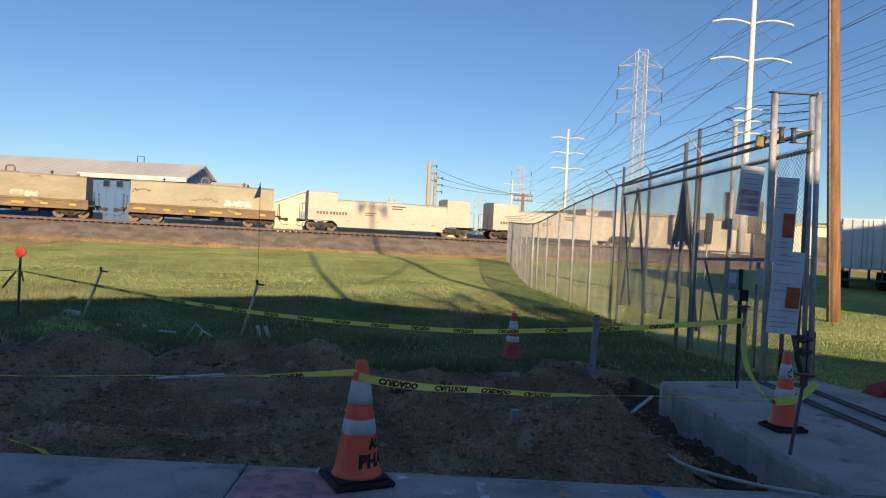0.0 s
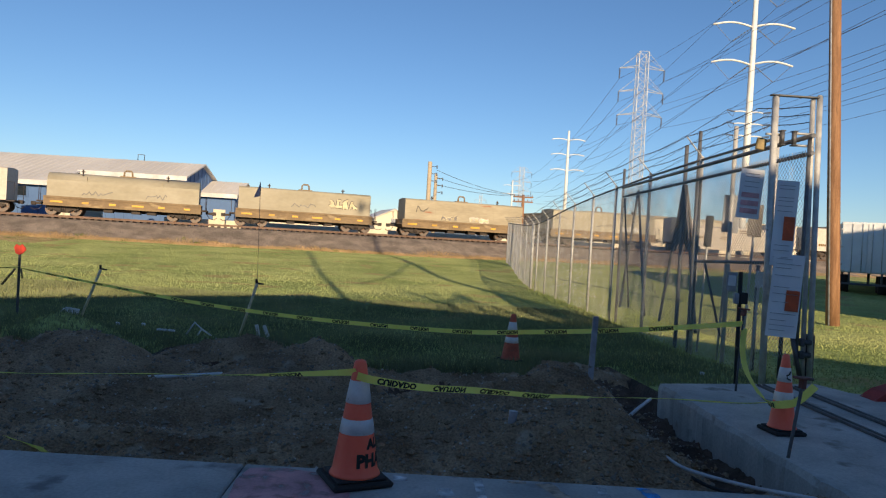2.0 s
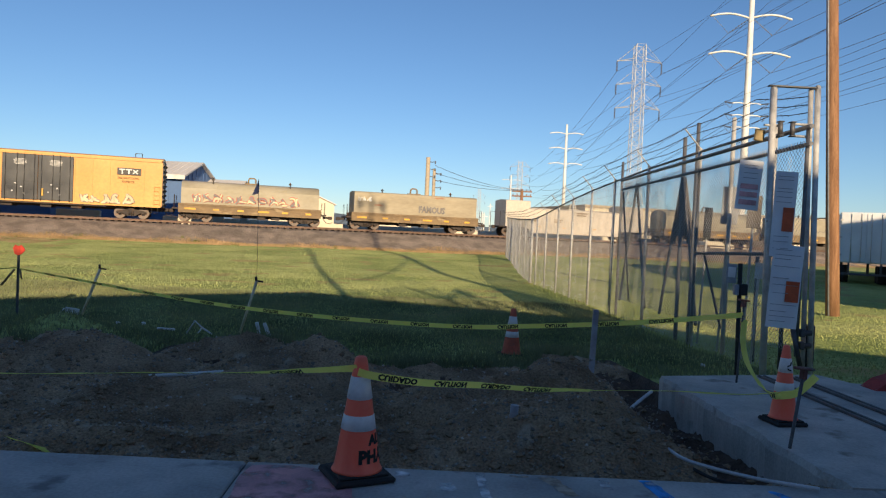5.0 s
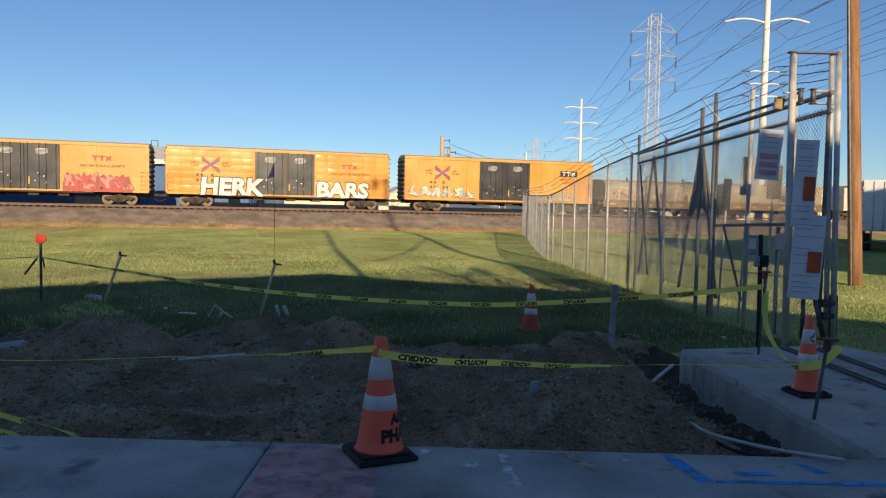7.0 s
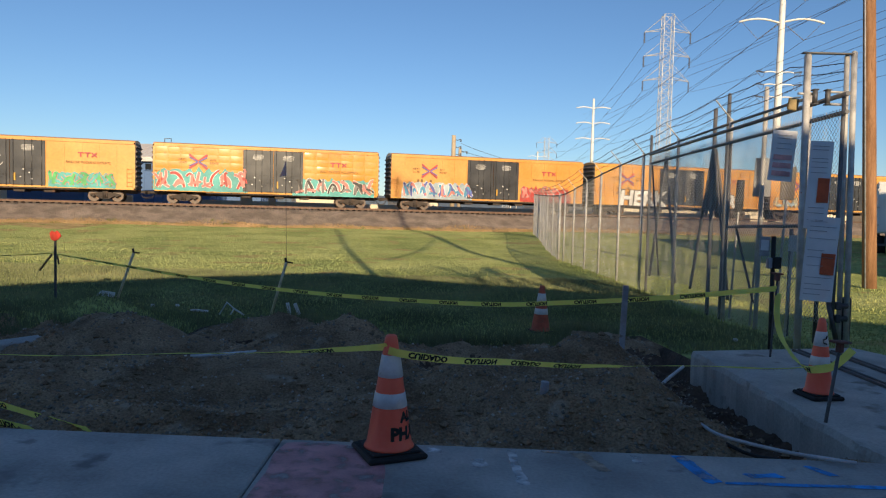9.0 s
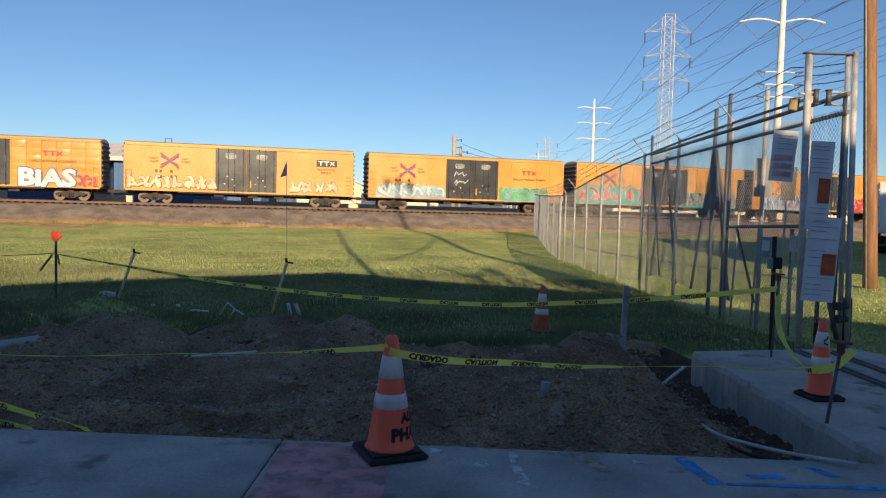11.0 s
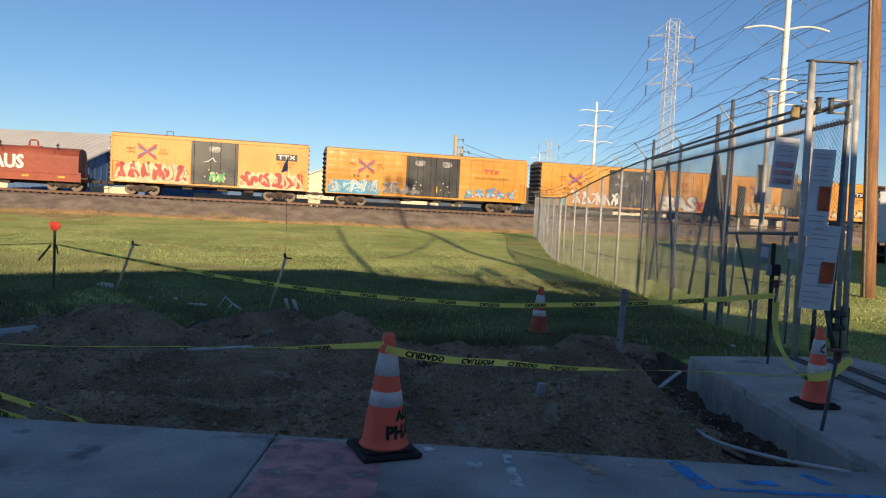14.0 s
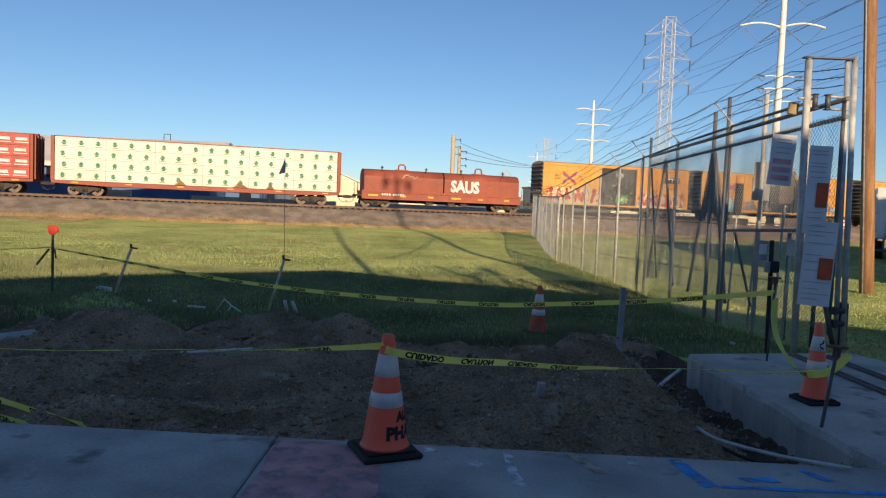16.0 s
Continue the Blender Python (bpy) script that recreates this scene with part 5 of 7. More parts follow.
for a, b in (((GX, 11.6, 1.35), (GX, 10.8, 0.15)), ((GX, 16.4, 2.65), (GX, 15.6, 0.15))):
    bm = bmesh.new()
    bar(bm, a, b, 0.02, n=8)
    part("brace", bm, M["dark_steel"], gate)
netting("netting", (GX - 0.03, 8.6, 0), (GX - 0.03, 16.45, 0), 2.82, 2.76, 0.14, 0.1, gate, 0.075, 0.0027)
bm = bmesh.new()
for i in range(105):
    y = 8.62 + 0.075 * i
    bar(bm, (GX - 0.03, y, 2.77), (GX - 0.03, y + 0.02, 2.83), 0.004, n=4)
tagged(part("wire_knuckle", bm, M["mesh_wire"], gate), kind="stuff")

# rolling posts at the opening
frame_posts = thing("gate_frame", "tall galvanised gate posts with roller brackets", "gate post")
for x0, x1, y, z, r in ((4.46, 4.40, 8.62, 3.46, 0.042), (5.0, 4.9, 8.66, 3.47, 0.03), (5.07, 4.965, 8.62, 3.51, 0.034)):
    bm = bmesh.new()
    bar(bm, (x0, y, -0.45), (x1, y, z), r, n=16)
    bar(bm, (x1, y, z), (x1, y, z + 0.02), r * 1.05, r * 0.6, n=16)
    part("post", bm, M["steel"], frame_posts)
bm = bmesh.new()
box(bm, 4.33, 4.98, 8.59, 8.65, 3.482, 3.502, bevel=0.004)
part("head_bar", bm, M["dark_steel"], frame_posts)
for x in (4.5, 4.655):
    bm = bmesh.new()
    bar(bm, (x, 8.6, 2.88), (x, 8.6, 3.04), 0.03, n=14)
    box(bm, x - 0.034, x + 0.034, 8.56, 8.65, 3.04, 3.055, bevel=0.006)
    box(bm, x - 0.034, x + 0.034, 8.56, 8.65, 2.865, 2.88, bevel=0.006)
    part("roller", bm, M["dark_steel"], frame_posts)
for x0, x1, z in ((4.66, 4.92, 3.03), (4.66, 4.93, 2.88), (4.3, 4.48, 3.0)):
    bm = bmesh.new()
    bar(bm, (x0, 8.62, z), (x1, 8.64, z), 0.016, n=8)
    part("bracket", bm, M["steel"], frame_posts)
for z in (0.24, 0.4):
    bm = bmesh.new()
    bar(bm, (4.9, 8.6, z), (5.04, 8.6, z), 0.035, n=10)
    box(bm, 4.89, 4.95, 8.56, 8.64, z - 0.05, z + 0.05, bevel=0.01)
    part("lower_roller", bm, M["dark_steel"], frame_posts)
bm = bmesh.new()
box(bm, 5.02, 5.13, 8.64, 8.74, -0.3, 0.5, bevel=0.02)
part("drive_cover", bm, M["dark_steel"], frame_posts, "dark drive cover")
bm = bmesh.new()
bar(bm, (4.8, 8.6, 0.45), (4.92, 8.58, -0.06), 0.03, n=6)
part("foot_brace", bm, M["dark_steel"], frame_posts)
bm = bmesh.new()
box(bm, -0.062, 0.062, -0.02, 0.02, -0.075, 0.075, bevel=0.01)
o = tagged(part("padlock_plate", bm, M["old_tag"]), "dull yellow tag hanging on the gate rail", "tag")
o.matrix_world = pose(4.31, 8.75, 2.89, 0, 8, 0)

# inner posts behind the gate
posts_in = thing("guide_posts", "row of dark steel guide posts behind the gate", "fence post")
for x, y, z, r, m in ((5.1, 12.68, 3.69, 0.034, "shaded_rail"), (5.1, 11.22, 3.55, 0.036, "steel"), (5.1, 17.36, 3.45, 0.034, "shaded_rail"), (5.1, 13.3, 3.51, 0.038, "shaded_rail")):
    bm = bmesh.new()
    bar(bm, (x, y, land(x, y) - 0.1), (x, y, z), r, n=10)
    bar(bm, (x, y, z), (x, y, z + 0.015), r * 1.1, r * 0.7, n=10)
    part("post", bm, M[m], posts_in)
for y, x in ((13.3, 5.1), (16.2, 5.12)):
    for d in (-0.95, 0.95):
        bm = bmesh.new()
        bar(bm, (x, y, 2.85), (x, y + d, 0.0), 0.03, n=8)
        part("brace", bm, M["shaded_rail"], posts_in)
for y in (9.7, 10.5):
    bm = bmesh.new()
    bar(bm, (5.25, y, land(5.25, y) - 0.1), (5.25, y, 1.32), 0.03, n=8)
    part("short_post", bm, M["dark_steel"], posts_in)
fan = thing("shade_cloth", "dark torn strips hanging between two braces", "cloth")
for k in range(-5, 6):
    bm = bmesh.new()
    bar(bm, (5.13, 13.3 + 0.012 * k, 2.74), (5.13, 13.3 + 0.105 * k, 1.5 + 0.06 * (k % 3)), 0.012, 0.03, n=5)
    part("strip", bm, M["end_grey"], fan)
for x, y, z, w, h, m, lab in ((5.12, 12.1, 1.85, 0.13, 0.55, "rubber", "narrow dark sign board behind the fence"), (5.14, 11.3, 2.13, 0.26, 0.62, "print_grey", "weathered grey board behind the fence"), (5.16, 10.5, 2.0, 0.2, 0.5, "end_grey", "dark brown board behind the gate"),
                            (5.16, 10.25, 1.11, 0.12, 0.24, "paper", "small white sign behind the gate")):
    bm = bmesh.new()
    box(bm, -w / 2, w / 2, -0.012, 0.012, -h / 2, h / 2, bevel=0.004)
    sb = thing("sign_board", lab, "sign", at=pose(x, y, z, 0, 2, -20))
    part("board", bm, M[m], sb)
    bm = bmesh.new()
    bar(bm, (0, 0.03, -z - 0.3), (0, 0.03, h / 2), 0.018, n=6)
    part("stem", bm, M["steel"], sb)


def notice(name, x0, x1, y, z0, z1, label, blocks, bars, tilt=0.0):
    """A laminated sheet tied to the netting: printed blocks and lines that cannot be read."""
    w, h = x1 - x0, z1 - z0
    s = thing(name, label, "notice", "notices on the gate", at=pose((x0 + x1) / 2, y, (z0 + z1) / 2, 0, tilt, -6))
    n = 8
    verts, faces = [], []
    for j in range(n + 1):
        for i in range(n + 1):
            u, v = i / n - 0.5, j / n - 0.5
            verts.append((u * w, 0.012 * noise.noise((u * 3 + x0, v * 4, z0)) - 0.006, v * h))
    k = len(verts)
    verts += [(a, b + 0.003, c) for a, b, c in verts]
    for j in range(n):
        for i in range(n):
            q = (j * (n + 1) + i, j * (n + 1) + i + 1, (j + 1) * (n + 1) + i + 1, (j + 1) * (n + 1) + i)
            faces += [q, tuple(k + t for t in q[::-1])]
    raw("sheet", verts, faces, M["paper"], s, smooth=True)
    for m, u0, u1, v0, v1 in blocks:
        bm = bmesh.new()
        box(bm, u0 * w, u1 * w, -0.019, -0.0165, v0 * h, v1 * h)
        part("printed_block", bm, M[m], s)
    for m, u0, u1, v in bars:
        bm = bmesh.new()
        box(bm, u0 * w, u1 * w, -0.019, -0.0165, v * h - 0.0035, v * h + 0.0035)
        part("printed_line", bm, M[m], s)
    return s


notice("notice_sheet", 4.44, 4.71, 8.55, 1.35, 2.42, "tall white laminated notice with an orange block", [("print_orange", -0.06, 0.44, -0.2, 0.08)],
       [("print_grey", -0.4, 0.3, v) for v in (0.44, 0.4, 0.3, 0.26, 0.2, 0.14, -0.26, -0.32, -0.4)], 2)
notice("notice_sheet", 4.44, 4.82, 8.53, 0.46, 1.5, "white laminated notice with an orange block below", [("print_orange", 0.02, 0.45, -0.18, 0.07)],
       [("print_grey", -0.42, 0.1 + 0.3 * (k % 2), v) for k, v in enumerate((0.44, 0.38, 0.33, 0.24, 0.1, 0.02, -0.08, -0.22, -0.3, -0.36, -0.42))], 3)
notice("notice_sheet", 4.05, 4.34, 8.72, 1.93, 2.56, "white laminated notice with rows of red print", [("print_pink", -0.38, 0.38, -0.08, 0.02), ("print_pink", -0.38, 0.38, -0.24, -0.14), ("print_pink", -0.38, 0.38, -0.4, -0.3)],
       [("print_grey", -0.3, 0.3, v) for v in (0.4, 0.34, 0.24, 0.14)], 4)
lp = thing("latch_post", "black steel latch post beside the gate", "post")
bm = bmesh.new()
bar(bm, (4.02, 8.4, -0.5), (3.99, 8.4, 1.25), 0.026, n=12)
part("shaft", bm, M["rubber"], lp)
bm = bmesh.new()
box(bm, 3.97, 4.07, 8.33, 8.4, 0.86, 1.0, bevel=0.01)
part("latch_box", bm, M["rubber"], lp)
bm = bmesh.new()
box(bm, 3.91, 3.965, 8.34, 8.4, 0.86, 0.99, bevel=0.008)
part("pale_plate", bm, M["print_grey"], lp, "small pale plate")
bm = bmesh.new()
box(bm, -0.06, 0.06, -0.01, 0.01, -0.12, 0.12, bevel=0.004)
o = tagged(part("warning_plate", bm, M["print_grey"]), "small grey warning plate on the gate", "sign")
o.matrix_world = pose(3.93, 8.5, 1.12, 0, 2, -8)
bm = bmesh.new()
box(bm, -0.045, 0.045, -0.016, -0.012, -0.05, 0.08)
part("printed_block", bm, M["paper"], o)
cap_rod = thing("tape_rod", "thin dark rod with a rusty flat cap holding tape", "rod")
bm = bmesh.new()
bar(bm, (3.57, 7.5, -0.5), (3.66, 7.57, 0.83), 0.012, n=8)
part("rod", bm, M["dark_steel"], cap_rod)
bm = bmesh.new()
box(bm, -0.055, 0.055, -0.04, 0.04, -0.01, 0.01, bevel=0.006, m=pose(3.66, 7.57, 0.86, 0, 4, 10))
box(bm, -0.024, 0.024, -0.024, 0.024, -0.075, -0.01, bevel=0.006, m=pose(3.66, 7.57, 0.86, 0, 4, 10))
part("cap", bm, M["rust_cap"], cap_rod, "rusty red flat cap")


# ---- traffic cones ----
def traffic_cone(m, skin, label, squat=1.0, words=()):
    c = thing("traffic_cone", label, "traffic cone", "traffic cones", at=m)
    bm = bmesh.new()
    box(bm, -0.18, 0.18, -0.18, 0.18, 0.0, 0.035, bevel=0.012)
    box(bm, -0.15, 0.15, -0.15, 0.15, 0.0351, 0.05, bevel=0.008)
    part("base", bm, M["rubber"], c, "black rubber base")
    prof = lambda z: 0.138 - (0.138 - 0.034) * (z - 0.05) / 0.66
    bm = bmesh.new()
    rings = [(0.15, 0.05), (0.143, 0.062)] + [(prof(z), z) for z in (0.08, 0.2, 0.35, 0.5, 0.62, 0.69)] + [(0.032, 0.705), (0.024, 0.71), (0.012, 0.70)]
    lathe(bm, rings, n=36)
    part("body", bm, skin, c)
    for z0, z1 in ((0.29, 0.375), (0.465, 0.595)):
        bm = bmesh.new()
        lathe(bm, [(prof(z0) + 0.0005, z0), (prof(z0) + 0.003, z0 + 0.002), (prof(z1) + 0.003, z1 - 0.002), (prof(z1) + 0.0005, z1)], n=36)
        part("reflective_band", bm, M["reflective"], c, "white reflective band")
    for word, z, hgt, a0 in words:
        bm = bmesh.new()

        def wrap(u, v, z=z, a0=a0):
            r = prof(z + v) + 0.0022
            a = a0 + u / r
            return (r * math.cos(a), r * math.sin(a), z + v)

        letters(bm, word, wrap, hgt, fat=0.06)
        part("lettering", bm, M["ink"], c, "black stencilled letters")
    return c


near_cone = traffic_cone(pose(-0.29, 4.06, 0.0, 0, 0, 24), M["orange"], "bright orange traffic cone with two white bands on the pavement", words=(("AL", 0.21, 0.062, radians(-78)), ("PHA", 0.11, 0.078, radians(-106))))
traffic_cone(pose(3.22, 5.84, -0.05, 0, 0, 8) @ Matrix.Diagonal((0.8, 0.8, 0.95, 1)), M["orange"], "bright orange traffic cone on the concrete apron")
traffic_cone(pose(1.46, 10.15, land(1.46, 10.15) - 0.02, 0, 1, 20), M["old_orange"], "faded dirty orange traffic cone on the grass")
bm = bmesh.new()
tube(bm, [(0.02, -0.05, 0.535), (0.01, -0.055, 0.51), (-0.015, -0.057, 0.5), (-0.012, -0.06, 0.475), (0.015, -0.062, 0.465)], 0.006, 5)
o = part("black_smear", bm, M["ink"], None)
tagged(o, "short black strap stuck to a cone", "strap")
o.matrix_world = pose(3.22, 5.838, -0.05)


# ---- caution tape ----
def spline(points, n):
    """Points on a smooth line through the given ones."""
    p = [Vector(points[0])] + [Vector(q) for q in points] + [Vector(points[-1])]
    out = []
    for i in range(1, len(p) - 2):
        for k in range(n):
            t = k / n
            a, b, c, d = p[i - 1], p[i], p[i + 1], p[i + 2]
            out.append(0.5 * ((2 * b) + (c - a) * t + (2 * a - 5 * b + 4 * c - d) * t * t + (3 * b - a - 3 * c + d) * t ** 3))
    return out + [p[-2]]


def tape(label, points, twist, words, flip=False, width=0.072, tight=10):
    """A plastic ribbon through points; twist: its lean in degrees at each of them (0 stands upright)."""
    o = thing("caution_tape", label, "caution tape", "caution tapes")
    pts = spline(points, tight)
    n = len(pts)
    dist = [0.0]
    for a, b in zip(pts, pts[1:]):
        dist.append(dist[-1] + (b - a).length)

    def lean(i):
        f = i / (n - 1) * (len(twist) - 1)
        k = min(int(f), len(twist) - 2)
        return radians(twist[k] + (twist[k + 1] - twist[k]) * (f - k))

    axes = []
    for i in range(n):
        d = (pts[min(i + 1, n - 1)] - pts[max(i - 1, 0)]).normalized()
        out = Vector((d.y, -d.x, 0))
        out = out.normalized() if out.length > 1e-4 else Vector((0, -1, 0))
        up = out.cross(d) * -1
        up = up if up.z > 0 or abs(up.z) < 0.2 else -up
        a = lean(i)
        axes.append((up * math.cos(a) + out * math.sin(a), out * math.cos(a) - up * math.sin(a)))
    verts, faces = [], []
    rows = 5
    for i in range(n):
        for j in range(rows):
            v = j / (rows - 1) - 0.5
            verts.append(pts[i] + axes[i][0] * v * width + axes[i][1] * (0.006 * noise.noise((dist[i] * 3, v * 2, 1)) + 0.0))
    for i in range(n - 1):
        for j in range(rows - 1):
            faces.append((i * rows + j, (i + 1) * rows + j, (i + 1) * rows + j + 1, i * rows + j + 1))
    raw("ribbon", verts, faces, M["tape"], o, smooth=True)

    def at(u, v, lift):
        u = max(0.0, min(dist[-1] - 1e-4, u))
        i = next(k for k in range(n - 1) if dist[k + 1] >= u)
        f = (u - dist[i]) / (dist[i + 1] - dist[i])
        up = axes[i][0].lerp(axes[i + 1][0], f)
        out = axes[i][1].lerp(axes[i + 1][1], f)
        return pts[i].lerp(pts[i + 1], f) + up * v * width + out * (0.006 * noise.noise((u * 3, v * 2, 1)) + lift)

    u, k = 0.12, 0
    while u + 0.4 < dist[-1]:
        w = words[k % len(words)]
        bm = bmesh.new()
        wid = 0.05 * len(w) * 0.78
        for lift in (0.004,):
            if flip:
                letters(bm, w, lambda a, b, u=u, wid=wid: at(u + a, 0.41 - b / width, lift), 0.82 * width, wid, fat=0.055)
            else:
                letters(bm, w, lambda a, b, u=u, wid=wid: at(u + a, -0.41 + b / width, lift), 0.82 * width, wid, fat=0.055)
        part("lettering", bm, M["ink"], o)
        u += wid + 0.34 if len(words) == 1 else wid + 0.13
        k += 1
    return o


tape("yellow caution tape sagging across the grass", [(-7.2, 12.95, 0.46), (-5.39, 11.96, 0.35), (-3.42, 10.95, 0.23), (-1.48, 9.95, 0.2), (0.5, 8.95, 0.26), (1.51, 8.45, 0.37), (2.59, 7.96, 0.52), (3.65, 7.55, 0.7)],
     [60, 35, 15, 4, 0, 4, 10, 5], ["CAUTION"], flip=True, width=0.058)
tape("yellow caution tape hanging from the post to a cone", [(3.67, 7.55, 0.646), (3.60, 7.42, 0.428), (3.53, 7.15, 0.231), (3.45, 6.70, 0.101), (3.06, 5.76, 0.210), (3.09, 5.62, 0.233), (3.15, 5.50, 0.294), (3.23, 5.40, 0.444)], [88, 85, 80, 70, 30, 10, 10, 20], ["CAUTION"], width=0.06)
tape("yellow caution tape tied round the cone", [(-3.6, 5.5, 0.21), (-2.9, 5.28, 0.26), (-1.95, 4.95, 0.37), (-1.3, 4.66, 0.45), (-0.78, 4.36, 0.54), (-0.31, 4.02, 0.645)], [85, 88, 87, 80, 55, 15], ["CUIDADO", "CAUTION"], flip=True, width=0.046)
tape("yellow caution tape tied round the cone", [(-0.3, 3.99, 0.63), (-0.19, 4.0, 0.605), (0.1, 4.18, 0.54), (0.44, 4.45, 0.48), (0.9, 4.8, 0.39), (1.36, 5.15, 0.32)], [0, 5, 12, 25, 35, 60], ["CUIDADO", "CAUTION"], flip=True, width=0.046)
tape("yellow caution tape twisted thin over the trench", [(1.36, 5.15, 0.32), (2.1, 5.54, 0.255), (2.7, 5.5, 0.26), (3.16, 5.42, 0.33)], [70, 88, 88, 80], ["CAUTION"], width=0.05)
tape("loose yellow caution tape on the dug ground", [(-3.48, 5.05, 0.006), (-3.15, 4.95, -0.037), (-2.71, 4.72, -0.052), (-2.29, 4.50, -0.054)], [20, 25, 30, 40], ["CUIDADO"], flip=True, width=0.07)
tape("loose yellow caution tape on the dug ground", [(-3.20, 4.70, -0.062), (-2.94, 4.62, -0.062), (-2.65, 4.48, -0.049)], [25, 25, 45], ["CAUTION"], flip=True, width=0.07)
tape("yellow caution tape leaving the red-topped stake", [(-9.6, 12.6, 0.36), (-8.4, 12.8, 0.4), (-7.24, 12.97, 0.48)], [70, 75, 70], ["CAUTION"], width=0.06)

# ---- stakes, rods and pipes ----
bm = bmesh.new()
st_post = thing("tape_rod", "leaning dark rod with a rusty flat cap", "rod")
bar(bm, (2.79, 5.05, -0.5), (2.99, 5.16, 0.53), 0.013, n=8)
part("rod", bm, M["dark_steel"], st_post)
bm = bmesh.new()
box(bm, -0.068, 0.068, -0.045, 0.045, -0.01, 0.01, bevel=0.006, m=pose(2.99, 5.16, 0.545, 0, 4, 20))
box(bm, -0.022, 0.022, -0.022, 0.022, -0.08, -0.01, bevel=0.006, m=pose(2.99, 5.16, 0.545, 0, 4, 20))
part("cap", bm, M["rust_cap"], st_post, "rusty red flat cap")

bm = bmesh.new()
prof = [(-0.03, -0.02), (0.03, -0.02), (0.03, 0.012), (0.018, 0.02), (-0.018, 0.02), (-0.03, 0.012)]
a = [bm.verts.new((1.98 + x, 7.6 + y, -0.55)) for x, y in prof]
b = [bm.verts.new((2.06 + x, 7.77 + y, 0.67)) for x, y in prof]
for i in range(6):
    bm.faces.new((a[i], a[(i + 1) % 6], b[(i + 1) % 6], b[i]))
bm.faces.new(b)
bmesh.ops.recalc_face_normals(bm, faces=bm.faces[:])
tagged(part("steel_stake", bm, M["pvc"]), "galvanised channel stake standing in the trench edge", "stake")

red = thing("survey_stake", "dark wooden stake with a red cloth flag", "stake")
gz = land(-7.25, 12.98)
bm = bmesh.new()
box(bm, -0.02, 0.02, -0.02, 0.02, gz - 0.1, 0.78, bevel=0.004, m=pose(-7.25, 12.98, 0, 0, 0, 15))
part("stick", bm, M["dark_steel"], red)
bm = bmesh.new()
pts = [(-0.09, 0.04), (-0.05, 0.1), (0.0, 0.07), (0.05, 0.1), (0.1, 0.05), (0.12, 0.0), (0.06, -0.07), (0.0, -0.09), (-0.06, -0.07)]
prism(bm, pts, -0.012, 0.012)
bmesh.ops.transform(bm, matrix=pose(-7.24, 12.94, 0.8), verts=bm.verts[:])
part("flag", bm, M["flag"], red, "red cloth flag")
bm = bmesh.new()
tube(bm, [(-7.3, 12.95, 0.45), (-7.4, 12.92, 0.3), (-7.5, 12.9, 0.15)], 0.02, 5)
tube(bm, [(-7.2, 12.95, 0.45), (-7.15, 12.92, 0.28)], 0.016, 5)
part("knot", bm, M["trough"], red, "knotted dark tape ends")


def shovel(label, foot, head, flag):
    s = thing("shovel", label, "shovel")
    f, h = Vector(foot), Vector(head)
    bm = bmesh.new()
    bar(bm, f, h, 0.022, n=8)
    part("shaft", bm, M["stick"], s)
    bm = bmesh.new()
    d = (h - f).normalized()
    tube(bm, [h - d * 0.02, h + d * 0.05 + Vector((-0.03, 0, 0.02))], 0.02, 6)
    tube(bm, [h + Vector((0.0, 0, 0.0)), h + Vector((0.1, 0, -0.01))], 0.016, 6)
    part("grip", bm, M["rubber"], s)
    if flag:
        bm = bmesh.new()
        bar(bm, h + Vector((0, 0, -0.05)), Vector(flag), 0.0038, n=6)
        part("whip_rod", bm, M["dark_steel"], s, "thin flexible rod")
        bm = bmesh.new()
        prism(bm, [(-0.075, -0.14), (0.03, -0.11), (0.03, 0.03), (0.02, 0.12), (0.0, 0.05)], -0.004, 0.004)
        bmesh.ops.transform(bm, matrix=pose(flag[0] - 0.02, flag[1], flag[2] - 0.1), verts=bm.verts[:])
        part("pennant", bm, M["faded_flag"], s, "faded pink pennant")
    return s


shovel("wooden-shafted shovel stuck in the grass", (-5.76, 12.15, land(-5.76, 12.15) - 0.05), (-5.33, 11.97, 0.6), None)
shovel("wooden-shafted tool with a tall pennant rod", (-2.77, 11.13, land(-2.77, 11.13) - 0.05), (-2.47, 10.97, 0.58), (-2.52, 11.05, 2.16))


def conduit(label, points, r, m):
    bm = bmesh.new()
    tube(bm, spline(points, 6), r, 10)
    return tagged(part("conduit", bm, m, smooth=True), label, "pipe")


conduit("grey plastic conduit lying along the trench", [(1.91, 5.65, -0.060), (1.89, 5.24, -0.040), (1.88, 4.92, -0.030), (1.90, 4.65, -0.020), (2.01, 4.45, -0.010), (2.18, 4.24, 0.005), (2.32, 4.11, 0.020), (2.46, 4.01, 0.030)], 0.012, M["pale_pvc"])
conduit("thin dark cable lying along the trench", [(1.9, 5.3, -0.06), (1.97, 4.8, -0.1), (2.05, 4.5, -0.1), (2.15, 4.25, -0.05)], 0.012, M["rubber"])
conduit("short bluish pipe end sticking out of the earth", [(1.83, 6.48, -0.050), (1.90, 6.03, -0.080)], 0.017, M["pvc"])
conduit("short muddy white pipe leaning over the trench", [(1.88, 6.01, -0.090), (2.08, 6.31, -0.050), (2.36, 6.68, 0.000)], 0.016, M["pale_pvc"])
conduit("muddy white pipe lying on the dug ground", [(-2.65, 7.1, land(-2.65, 7.1) + 0.03), (-2.25, 7.12, land(-2.25, 7.12) + 0.03), (-1.9, 7.1, land(-1.9, 7.1) + 0.02)], 0.018, M["white"])
